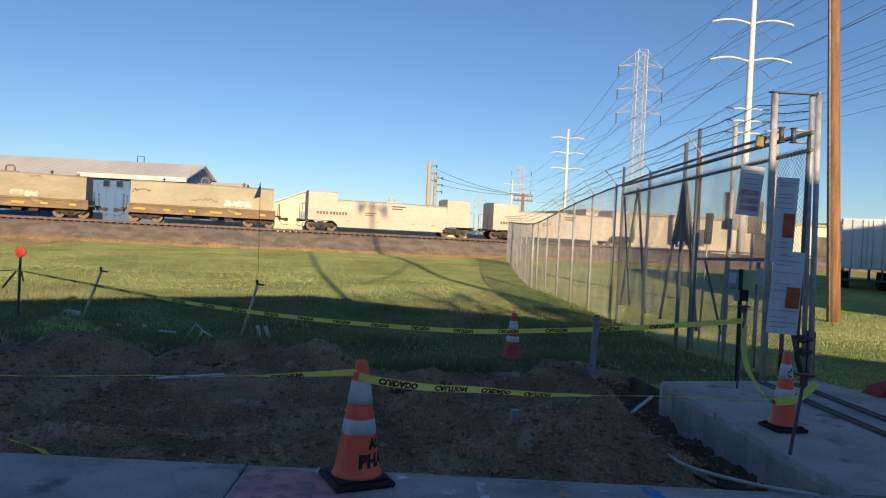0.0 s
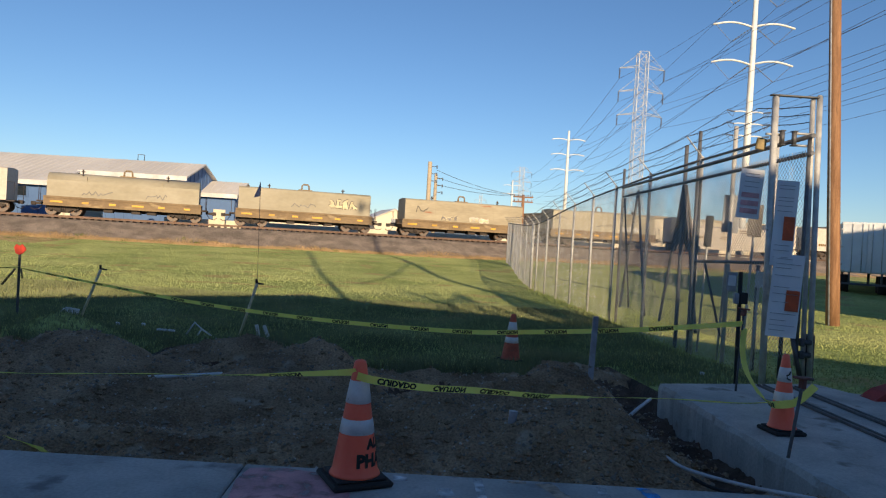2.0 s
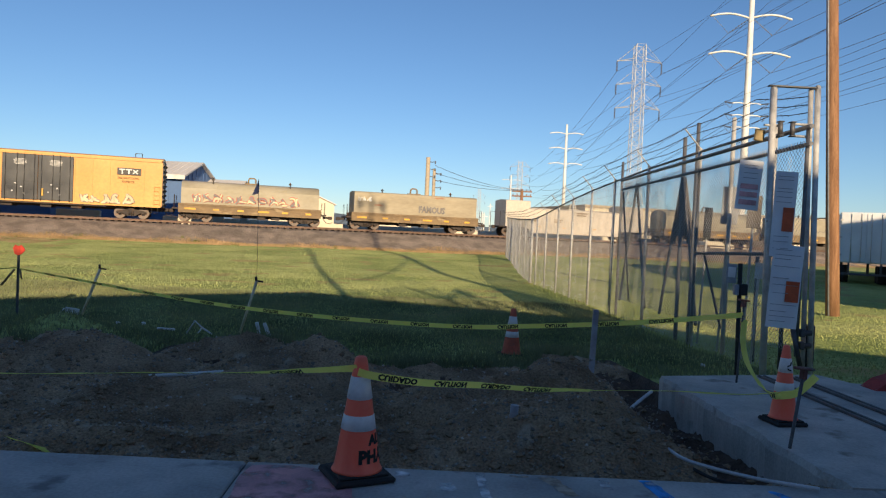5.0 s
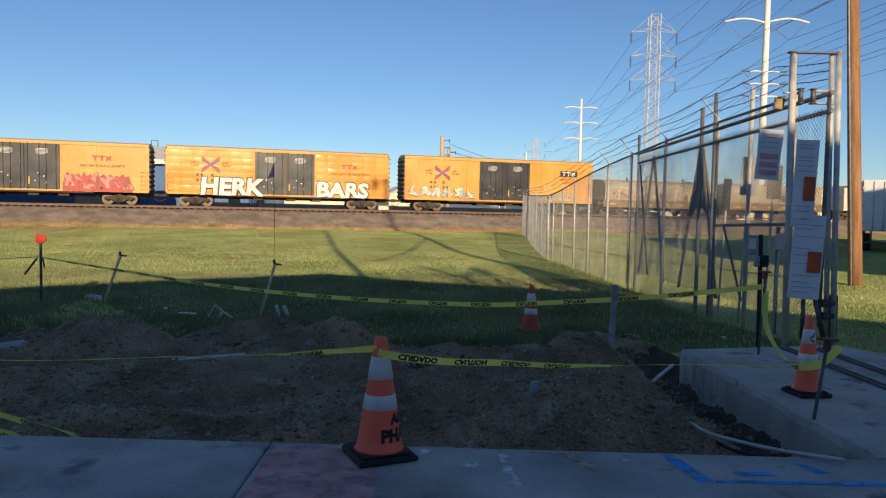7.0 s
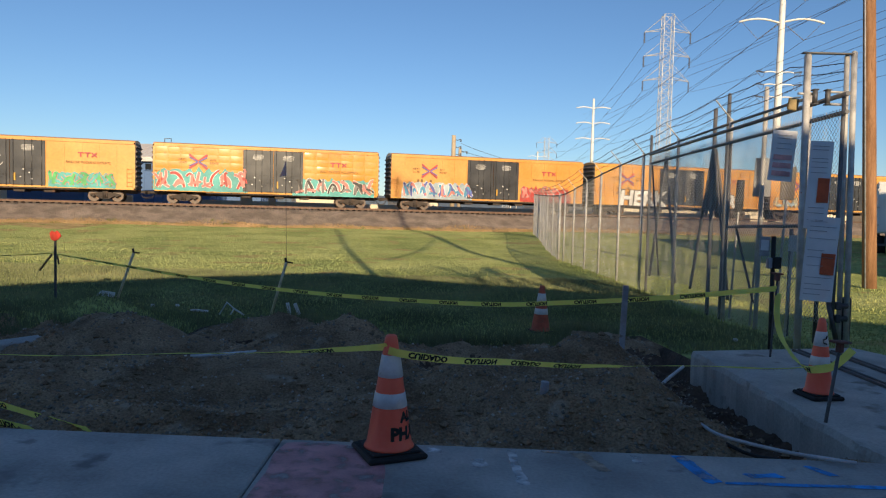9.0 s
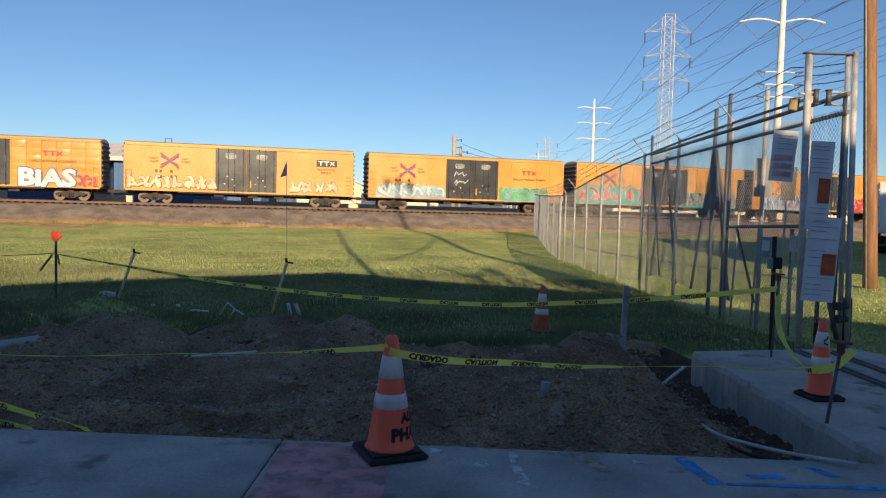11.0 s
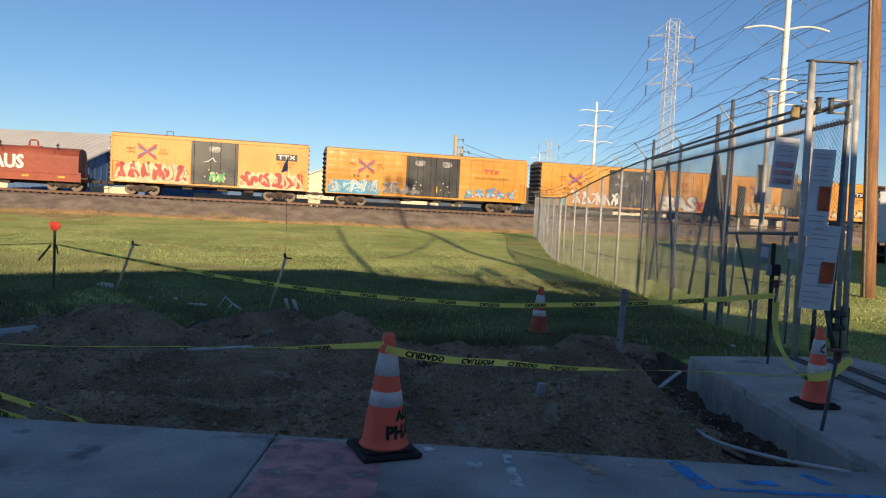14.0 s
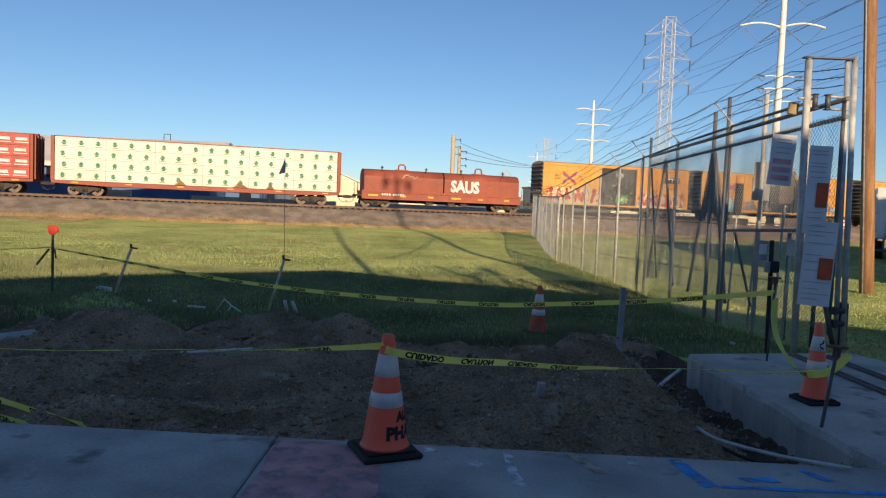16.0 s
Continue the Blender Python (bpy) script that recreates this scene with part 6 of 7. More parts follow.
conduit("muddy white pipe lying on the dug ground", [(0.15, 7.7, land(0.15, 7.7) + 0.04), (0.42, 7.7, land(0.42, 7.7) + 0.04)], 0.016, M["white"])
conduit("muddy white pipe lying on the dug ground", [(-4.6, 8.6, land(-4.6, 8.6) + 0.05), (-4.25, 8.5, land(-4.25, 8.5) + 0.05)], 0.025, M["white"])
bm = bmesh.new()
gz = land(0.78, 5.14)
bar(bm, (0.78, 5.14, gz - 0.05), (0.79, 5.14, gz + 0.08), 0.032, n=10)
tagged(part("marker_cap", bm, M["pvc"]), "short grey pipe stub in the heap", "pipe stub")
bm = bmesh.new()
gz = land(-5.8, 11.95)
box(bm, -0.11, 0.11, -0.012, 0.012, -0.15, 0.15, bevel=0.008, m=pose(-5.78, 11.95, gz + 0.14, 14, 10, 20))
for z in (-0.06, 0.0, 0.06):
    box(bm, -0.07, 0.07, -0.02, -0.012, z - 0.012, z + 0.012, bevel=0.003, m=pose(-5.78, 11.95, gz + 0.14, 14, 10, 20))
tube(bm, [(-5.9, 11.97, gz + 0.27), (-6.0, 11.9, gz + 0.14), (-6.13, 11.86, gz + 0.02)], 0.012, 6)
tube(bm, [(-6.13, 11.86, gz + 0.02), (-5.84, 11.84, gz + 0.02)], 0.01, 6)
tagged(part("meter_lid", bm, M["white"]), "pale ribbed plastic lid propped on the grass", "lid")
bm = bmesh.new()
for x, a in ((-2.5, 14), (-2.36, 22)):
    box(bm, -0.028, 0.028, -0.02, 0.02, -0.13, 0.13, bevel=0.005, m=pose(x, 11.35, land(x, 11.35) + 0.1, 0, -a, 10))
tagged(part("pipe_offcut", bm, M["white"]), "pair of short white offcuts stuck in the grass", "offcut")
bm = bmesh.new()
tube(bm, [(-3.6, 11.2, land(-3.6, 11.2) + 0.02), (-3.48, 11.22, land(-3.48, 11.2) + 0.22), (-3.36, 11.2, land(-3.36, 11.2) + 0.12), (-3.2, 11.2, land(-3.2, 11.2) + 0.02)], 0.014, 6)
tube(bm, [(-3.42, 11.2, land(-3.42, 11.2) + 0.02), (-3.36, 11.2, land(-3.36, 11.2) + 0.12)], 0.012, 6)
tagged(part("wire_hoop", bm, M["white"]), "bent white wire hoop on the grass", "hoop")
bm = bmesh.new()
box(bm, -0.14, 0.14, -0.03, 0.03, -0.015, 0.015, bevel=0.006, m=pose(-4.0, 11.42, land(-4.0, 11.42) + 0.05, 0, 3, 5))
tagged(part("plastic_strip", bm, M["white"]), "white plastic strip lying on the grass", "litter")
for x, y in ((-5.1, 12.2), (-4.7, 12.3), (4.1, 9.6), (-6.6, 12.6)):
    bm = bmesh.new()
    box(bm, -0.035, 0.035, -0.025, 0.025, -0.02, 0.02, bevel=0.01, m=pose(x, y, land(x, y) + 0.03, 20, 10, 30))
    tagged(part("litter_scrap", bm, M["white"]), "small white scrap of litter on the grass", "litter", "litter")

bm = bmesh.new()
for x, y, w, h in ((-4.68, 7.46, 0.36, 0.2),):
    vs = box(bm, -w, w, -0.12, 0.12, -0.3, h - 0.22, bevel=0.02, m=pose(x, y, -0.06, 4, -6, 24))
    for v in vs:
        v.co += Vector((0.03, 0.03, 0.025)) * noise.noise(v.co * 3)
tagged(part("kerb_fragment", bm, M["concrete"]), "broken grey concrete kerb piece in the dug earth", "rubble")

# ---- loose stones and clods on the dug earth, and grass blades ----
def scatter(name, label, category, count, small, large, power, m, seed, flat_top=0.8):
    rnd = random.Random(seed)
    verts, faces = [], []
    while len(verts) < 6 * count:
        x, y = rnd.uniform(-5.8, 2.75), 4.3 + 5.4 * rnd.random() ** 1.4
        if dug(x, y) < 0.55 or noise.noise((x * 0.9, y * 0.9, seed)) < -0.25:
            continue
        r = small + (large - small) * rnd.random() ** power
        z, a, o = land(x, y) + r * 0.1, rnd.uniform(0, 6), len(verts)
        ca, sa = math.cos(a) * r, math.sin(a) * r
        k = rnd.uniform(0.5, 0.9)
        verts += [(x + ca, y + sa, z), (x - sa * k, y + ca * k, z + r * 0.15), (x - ca * 0.8, y - sa * 0.9, z), (x + sa, y - ca, z + r * 0.1), (x + ca * 0.2, y, z + r * flat_top), (x, y, z - r)]
        faces += [(o, o + 1, o + 4), (o + 1, o + 2, o + 4), (o + 2, o + 3, o + 4), (o + 3, o, o + 4), (o + 1, o, o + 5), (o + 2, o + 1, o + 5), (o + 3, o + 2, o + 5), (o, o + 3, o + 5)]
    return tagged(raw(name, verts, faces, m), label, category, kind="stuff")


scatter("gravel", "loose small stones on the dug earth", "gravel", 15000, 0.004, 0.026, 5, M["pebble"], 4)
scatter("gravel", "pale loose stones on the dug earth", "gravel", 5000, 0.004, 0.022, 4, M["pale_pebble"], 5)
scatter("earth_clods", "crumbly dark clods of dug earth", "earth", 5000, 0.008, 0.05, 4, M["clod"], 6, 0.65)


def blades(name, label, count, near, far, tall, wide, power, keep, m, seed):
    rnd = random.Random(seed)
    verts, faces = [], []
    tries = 0
    while len(faces) < count and tries < count * 6:
        tries += 1
        y = near + (far - near) * rnd.random() ** power
        x = rnd.uniform(-0.72, 0.72) * y
        if not keep(x, y):
            continue
        z = land(x, y)
        h = tall * rnd.uniform(0.5, 1.25) * (0.8 + 0.5 * noise.noise((x * 0.8, y * 0.8, 2)))
        a = rnd.uniform(0, 6.28)
        w = wide * rnd.uniform(0.7, 1.3)
        dx, dy = math.cos(a) * w, math.sin(a) * w
        lx, ly = rnd.uniform(-0.5, 0.5) * h, rnd.uniform(-0.5, 0.5) * h
        o = len(verts)
        verts += [(x - dx, y - dy, z - 0.01), (x + dx, y + dy, z - 0.01), (x + lx, y + ly, z + h)]
        faces.append((o, o + 1, o + 2))
    return tagged(raw(name, verts, faces, m), label, "grass", kind="stuff")


def on_turf(x, y):
    n = (x - TA.x) * TN.x + (y - TA.y) * TN.y
    if x > 2.8 and y < 8.3:
        return False
    return n < -7.0 and dug(x, y) < 0.4


def on_verge(x, y):
    n = (x - TA.x) * TN.x + (y - TA.y) * TN.y + 1.2 * noise.noise((x * 0.2, y * 0.2, 8))
    return -8.6 < n < -5.2


blades("grass", "short mown green grass blades", 180000, 8.2, 56, 0.045, 0.011, 1.0, on_turf, M["mound_leaf"], 1)
# blades of the shaded strip take the darkened colour; sunlit ones keep mound_leaf
blades("grass", "thick grass with the shade put into its darker green", 120000, 8.0, 20, 0.09, 0.007, 0.8, lambda x, y: x < 4.9 and on_turf(x, y), M["shade_leaf"], 2)
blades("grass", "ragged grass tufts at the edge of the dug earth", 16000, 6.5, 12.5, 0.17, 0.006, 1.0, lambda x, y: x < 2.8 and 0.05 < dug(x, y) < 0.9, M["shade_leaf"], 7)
blades("dry_grass", "dry straw-coloured grass along the track bed", 30000, 40, 64, 0.22, 0.02, 1.0, on_verge, M["dry_grass"], 3)
blades("weeds", "ragged weeds along the foot of the fence", 7000, 11, 31, 0.2, 0.008, 1.0, lambda x, y: 4.6 < x < 5.1, M["mound_leaf"], 5)


# ---- poles, towers and wires ----
wood = thing("utility_pole", "tall weathered brown wooden utility pole", "utility pole", at=pose(12.1, 19.6, land(12.1, 19.6) - 0.3))
bm = bmesh.new()
lathe(bm, [(0.19, 0), (0.18, 2), (0.165, 6), (0.15, 10), (0.135, 14)], n=20)
for v in bm.verts:
    v.co.x += -0.058 * v.co.z
part("shaft", bm, M["wood"], wood)
bm = bmesh.new()
bar(bm, (-0.19, -0.1, 0.2), (-0.19 - 0.74, -0.08, 13), 0.025, n=8)
part("conduit", bm, M["pvc"], wood, "thin grey conduit")


def arm(bm, x0, x1, y, z, rise, r):
    pts = []
    for i in range(9):
        f = i / 8
        pts.append((x0 + (x1 - x0) * f, y, z + rise * (math.sin(f * 3.1416) * 0.8) - 0.0 * f))
    tube(bm, pts, r, 6)


def string_of(bm, a, b, r=0.09):
    a, b = Vector(a), Vector(b)
    bar(bm, a, b, r * 0.35, n=5)
    for i in range(7):
        p = a.lerp(b, (i + 0.5) / 7)
        d = (b - a).normalized() * 0.03
        bar(bm, p - d, p + d, r, n=6)


TIPS = {"mono": [], "mono_low": [], "lattice": []}
mono = thing("transmission_pole", "white tubular steel transmission pole with curved arms", "transmission pole")
MX, MY, MK = 40.1, 85.2, 1.2
bm = bmesh.new()
lathe(bm, [(0.5, 0), (0.43, 12), (0.36, 24), (0.26, 37)], n=16, at=(MX, MY, 0))
part("shaft", bm, M["white_metal"], mono)
for z in (25.2, 29.85, 34.5):
    for s in (-1, 1):
        bm = bmesh.new()
        arm(bm, MX + s * 0.25, MX + s * 4.3 * MK, MY, z + (0.12 if s > 0 else 0), 0.54, 0.12)
        ar = part("arm", bm, M["white_metal"], mono)
        bm = bmesh.new()
        string_of(bm, (MX + s * 4.1 * MK, MY, z + 0.1), (MX + s * 2.35 * MK + (0.3 if s < 0 else -0.3) * 0, MY, z - 1.65 * MK), 0.06)
        string_of(bm, (MX + s * 0.3, MY, z - 0.1), (MX + s * 2.3 * MK, MY, z - 1.65 * MK), 0.1)
        part("insulator", bm, M["insulator"], ar)
        TIPS["mono"].append((MX + s * 2.3 * MK, MY, z - 1.65 * MK))
for z in (19.3, 17.8, 16.3):
    for s in (-1, 1):
        bm = bmesh.new()
        arm(bm, MX + s * 0.25, MX + s * 1.5 * MK, MY, z, 0.12, 0.075)
        ar = part("arm", bm, M["white_metal"], mono)
        bm = bmesh.new()
        string_of(bm, (MX + s * 1.5 * MK, MY, z), (MX + s * 2.3 * MK, MY, z + 0.15), 0.1)
        tube(bm, spline([(MX + s * 1.5 * MK, MY, z), (MX + s * 1.7 * MK, MY, z - 0.6), (MX + s * 2.3 * MK, MY, z + 0.1)], 4), 0.03, 5)
        part("insulator", bm, M["insulator"], ar)
        TIPS["mono_low"].append((MX + s * 2.3 * MK, MY, z + 0.15))


def white_pylon(x, y, top, arms, half, label):
    p = thing("transmission_pole", label, "transmission pole")
    bm = bmesh.new()
    lathe(bm, [(0.55, 0), (0.4, top * 0.6), (0.25, top)], n=10, at=(x, y, 0))
    part("shaft", bm, M["white_metal"], p)
    for z in arms:
        for s in (-1, 1):
            bm = bmesh.new()
            arm(bm, x + s * 0.2, x + s * half, y, z, 0.4, 0.13)
            part("arm", bm, M["white_metal"], p)
    return p


white_pylon(38.6, 184.6, 32.1, (29.6, 25.6, 21.5), 4.5, "far white tubular transmission pole")
white_pylon(43.5, 330.0, 31.0, (28.5, 24.5), 4.5, "distant white tubular transmission pole")


def lattice(x, y, top, arms, half, label):
    p = thing("lattice_tower", label, "lattice tower")
    bm = bmesh.new()
    wid = lambda z: 1.3 + 0.25 * (top - z) / top + 2.4 * max(0, 0.3 - z / top) / 0.3
    levels = [0]
    while levels[-1] < top - 1.5:
        levels.append(levels[-1] + max(2.2, wid(levels[-1]) * 1.25))
    levels[-1] = top
    for a, b in zip(levels, levels[1:]):
        ca = [(x + sx * wid(a), y + sy * wid(a), a) for sx, sy in ((-1, -1), (1, -1), (1, 1), (-1, 1))]
        cb = [(x + sx * wid(b), y + sy * wid(b), b) for sx, sy in ((-1, -1), (1, -1), (1, 1), (-1, 1))]
        for i in range(4):
            j = (i + 1) % 4
            bar(bm, ca[i], cb[i], 0.1, n=4, caps=False)
            bar(bm, ca[i], cb[j], 0.045, n=4, caps=False)
            bar(bm, ca[j], cb[i], 0.045, n=4, caps=False)
            bar(bm, cb[i], cb[j], 0.045, n=4, caps=False)
    part("mast", bm, M["tower_steel"], p)
    for z in arms:
        for s in (-1, 1):
            bm = bmesh.new()
            tip = (x + s * half, y, z - 0.6)
            for yy in (-1.4, 1.4):
                bar(bm, (x + s * 1.4, y + yy, z + 0.2), tip, 0.085, n=4)
                bar(bm, (x + s * 1.4, y + yy, z + 3.4), tip, 0.05, n=4)
            ar = part("arm", bm, M["tower_steel"], p)
            bm = bmesh.new()
            string_of(bm, tip, (tip[0], y, z - 3.4), 0.3)
            part("insulator", bm, M["insulator"], ar)
            if y < 300:
                TIPS["lattice"].append((tip[0], y, z - 3.4))
    return p


lattice(58.1, 187.5, 55.0, (51.0, 44.7, 38.3), 6.1, "tall grey steel lattice transmission tower")
lattice(61.0, 423.0, 47.5, (45, 39, 33.5), 6.1, "distant steel lattice transmission tower")
lattice(66.0, 760.0, 52.0, (46, 39), 6.1, "distant steel lattice transmission tower")


def wire(label, a, b, sag, r=0.022, n=26):
    a, b = Vector(a), Vector(b)
    bm = bmesh.new()
    tube(bm, [a.lerp(b, i / n) - Vector((0, 0, sag * 4 * (i / n) * (1 - i / n))) for i in range(n + 1)], r, 4)
    return tagged(part("power_line", bm, M["wire"]), label, "power line", "power lines")


for x, y, z in TIPS["lattice"]:
    wire("high-voltage line hanging from the lattice tower", (x, y, z), (x - 5, -60, z + 4), 7.5, 0.035)
    wire("high-voltage line hanging from the lattice tower", (x, y, z), (x + 3, 423, z - 8), 8, 0.05)
for x, y, z in TIPS["mono"]:
    wire("transmission line hanging from the white pole", (x, y, z), (x - 6, -54, z + 2.4), 3.6, 0.025)
    wire("transmission line hanging from the white pole", (x, y, z), (x - 1.5, 184.6, (z - 1.4) / MK + 1.9), 2.5, 0.03)
for x, y, z in TIPS["mono_low"]:
    wire("distribution line tied to the white pole", (x, y, z), (x - 5, -36, z + 1.2), 1.9, 0.02)
    wire("distribution line tied to the white pole", (x, y, z), (x + 1, 216, z - 3), 3.0, 0.03)


def pale_pole(s, n, top, r, label, cross=False):
    p = TA + TD * s + TN * n
    o = thing("utility_pole", label, "utility pole", at=pose(p.x, p.y, 0.6))
    bm = bmesh.new()
    lathe(bm, [(r, 0), (r * 0.85, top - 0.6)], n=12)
    part("shaft", bm, M["tan_wall"], o)
    for k in range(3):
        bm = bmesh.new()
        z = top - 1.1 - k * 0.9
        tube(bm, [(0, 0, z), (0.5, 0, z - 0.1), (0.95, 0, z + 0.05)], 0.05, 5)
        bar(bm, (0.9, 0, z), (0.9, 0, z - 0.3), 0.08, n=6)
        part("bracket", bm, M["insulator"], o)
    return (p.x + 0.9, p.y, top - 0.6)


e1 = pale_pole(41.6, 22, 11.0, 0.3, "pale round utility pole beyond the railway")
e2 = pale_pole(43.6, 26, 9.9, 0.24, "pale round utility pole beyond the railway")
cross = thing("utility_pole", "brown utility pole with a crossarm beyond the railway", "utility pole", at=pose(17.5, 118, 0.5))
bm = bmesh.new()
lathe(bm, [(0.3, 0), (0.24, 9.2)], n=10)
part("shaft", bm, M["wood"], cross)
for z in (8.7, 7.9):
    bm = bmesh.new()
    box(bm, -1.7, 1.7, -0.1, 0.1, z, z + 0.2)
    for x in (-1.5, -0.8, 0.8, 1.5):
        bar(bm, (x, 0, z + 0.2), (x, 0, z + 0.5), 0.07, n=6)
    part("crossarm", bm, M["wood"], cross)
for k in range(3):
    wire("slack service line between far poles", (e1[0], e1[1], 10.0 - 0.9 * k), (17.5 + (k - 1), 118, 9.6), 0.5, 0.03, 10)
for i, (x, y, z) in enumerate(((26, 190, 11), (29, 230, 13), (24, 260, 10), (31, 300, 15), (20, 210, 8))):
    o = thing("utility_pole", "thin distant pole with a crossarm", "utility pole", "distant poles", at=pose(x, y, 0.5))
    bm = bmesh.new()
    lathe(bm, [(0.22, 0), (0.16, z)], n=8)
    part("shaft", bm, M["white_metal"], o)
    bm = bmesh.new()
    box(bm, -1.2, 1.2, -0.08, 0.08, z - 1.2, z - 1.05)
    part("crossarm", bm, M["white_metal"], o)

# pole with crossarms behind the camera, whose shadow falls on the grass and the train
shade_pole = thing("utility_pole", "wooden utility pole with crossarms across the road", "utility pole", at=pose(8.7, -3.2, -0.2))
bm = bmesh.new()
lathe(bm, [(0.2, 0), (0.17, 12), (0.14, 28.2)], n=12)
part("shaft", bm, M["wood"], shade_pole)
for z in (27.4,):
    bm = bmesh.new()
    box(bm, -1.3, 1.3, -0.08, 0.08, z, z + 0.16)
    for x in (-1.1, 1.1):
        bar(bm, (x, 0, z - 0.6), (x, 0, z + 0.4), 0.22, n=8)
    part("crossarm", bm, M["wood"], shade_pole)

second = thing("utility_pole", "shorter wooden utility pole across the road", "utility pole", at=pose(2.9, -5.0, -0.2))
bm = bmesh.new()
lathe(bm, [(0.15, 0), (0.12, 10), (0.1, 20.0)], n=12)
part("shaft", bm, M["wood"], second)


# unseen cable, added and thickened so its shadow shows on the grass
bm = bmesh.new()
tube(bm, [Vector((0, 0, 16.6)).lerp(Vector((-4.9, -0.8, 10.6)), i / 12) - Vector((0, 0, 2.2 * (i / 12) * (1 - i / 12))) for i in range(13)], 0.07, 6)
part("service_cable", bm, M["wire"], shade_pole, "unseen thick cable added to cast a shadow line")


def bare_tree(at, height, seed):
    """A leafless tree: a trunk that forks again and again, with thin hanging twigs."""
    rnd = random.Random(seed)
    tree = thing("bare_tree", "unseen leafless tree across the road, added to cast shadow streaks", "tree", at=at)
    trunk, twigs = bmesh.new(), bmesh.new()

    def grow(p, way, length, r, level):
        q = p + way * length
        bar(trunk if level < 2 else twigs, p, q, r, r * 0.72, n=7 if level < 2 else 5, caps=level == 0)
        if level > 4:
            return
        for _ in range(3 if level < 3 else 2):
            d = (way + Vector((rnd.uniform(-0.5, 0.5), rnd.uniform(-0.4, 0.4), rnd.uniform(-0.35, 0.25)))).normalized()
            grow(q, d, length * rnd.uniform(0.62, 0.8), r * 0.66, level + 1)

    grow(Vector((0, 0, -0.3)), Vector((0, 0, 1)), height * 0.36, 0.16, 0)
    part("trunk", trunk, M["wood"], tree)
    part("crown", twigs, M["wood"], tree, "bare brown twigs")
    return tree


# out of view; stands here only to streak the grass with branch shadows
bare_tree(pose(6.0, -6.5, -0.2), 9.6, 8)


# ---- buildings beyond the railway, in the track's own directions ----
def far_building(name, label, s0, s1, n0, n1, eave, ridge, wall, roof, base=0.9, windows=(), ribs=True, doors=()):
    """A gabled shed with its ridge along x: wall, roof with standing seams, trim, windows."""
    mid = (n0 + n1) / 2
    b = thing(name, label, "building")
    bm = bmesh.new()
    out = [(n0, base), (n0, eave), (mid, ridge), (n1, eave), (n1, base)]
    a = [bm.verts.new((s0, n, z)) for n, z in out]
    c = [bm.verts.new((s1, n, z)) for n, z in out]
    bm.faces.new(a)
    bm.faces.new(c[::-1])
    for i in range(4):
        if i in (1, 2):
            continue
        bm.faces.new((a[i + 1], a[i], c[i], c[i + 1]))
    bmesh.ops.recalc_face_normals(bm, faces=bm.faces[:])
    part("wall", bm, wall, b)
    if ribs:
        k = int((s1 - s0) / 0.9)
        for i in range(k):
            x = s0 + (s1 - s0) * (i + 0.5) / k
            bm = bmesh.new()
            box(bm, x - 0.05, x + 0.05, n0 - 0.04, n0 - 0.002, base, eave)
            part("rib", bm, wall, b)
        k = int((n1 - n0) / 1.2)
        for i in range(k):
            n = n0 + (n1 - n0) * (i + 0.5) / k
            bm = bmesh.new()
            box(bm, s1 + 0.002, s1 + 0.04, n - 0.05, n + 0.05, base, eave + (ridge - eave) * (1 - abs(n - mid) / (mid - n0)) - 0.1)
            part("rib", bm, wall, b)
    over = 0.5
    for side, (na, nb) in enumerate(((n0 - over, mid), (n1 + over, mid))):
        bm = bmesh.new()
        drop = (ridge - eave) / (mid - n0) * over
        p = [(s0 - 0.4, na, eave - drop), (s1 + 0.4, na, eave - drop), (s1 + 0.4, nb, ridge), (s0 - 0.4, nb, ridge)]
        lo = [bm.verts.new((x, n, z + 0.02)) for x, n, z in p]
        hi = [bm.verts.new((x, n, z + 0.18)) for x, n, z in p]
        bm.faces.new(lo)
        bm.faces.new(hi)
        for i in range(4):
            j = (i + 1) % 4
            bm.faces.new((lo[i], lo[j], hi[j], hi[i]))
        k = int((s1 - s0) / 0.75)
        for i in range(k):
            x = s0 + (s1 - s0) * (i + 0.5) / k
            q = [bm.verts.new(v) for v in ((x - 0.03, na, eave - drop + 0.18), (x + 0.03, na, eave - drop + 0.18), (x, na, eave - drop + 0.22), (x - 0.03, nb, ridge + 0.18), (x + 0.03, nb, ridge + 0.18), (x, nb, ridge + 0.22))]
            bm.faces.new((q[0], q[2], q[5], q[3]))
            bm.faces.new((q[2], q[1], q[4], q[5]))
            bm.faces.new((q[0], q[1], q[2]))
        bmesh.ops.recalc_face_normals(bm, faces=bm.faces[:])
        part("roof", bm, roof, b)
    bm = bmesh.new()
    box(bm, s0 - 0.4, s1 + 0.4, n0 - over - 0.03, n0 - over, eave - 0.35, eave + 0.1)
    part("fascia", bm, M["trim_white"], b)
    for x, z, w, h in windows:
        wn = new("window")
        wn.parent = b
        bm = bmesh.new()
        box(bm, x - w / 2, x + w / 2, n0 - 0.06, n0 - 0.045, z, z + h)
        part("pane", bm, M["glass_dark"], wn)
        bm = bmesh.new()
        for q in ((x - w / 2 - 0.08, x - w / 2, z - 0.08, z + h + 0.08), (x + w / 2, x + w / 2 + 0.08, z - 0.08, z + h + 0.08), (x - w / 2, x + w / 2, z - 0.08, z), (x - w / 2, x + w / 2, z + h, z + h + 0.08)):
            box(bm, q[0], q[1], n0 - 0.1, n0 - 0.04, q[2], q[3])
        part("frame", bm, wall, wn)
    for x, w, h in doors:
        bm = bmesh.new()
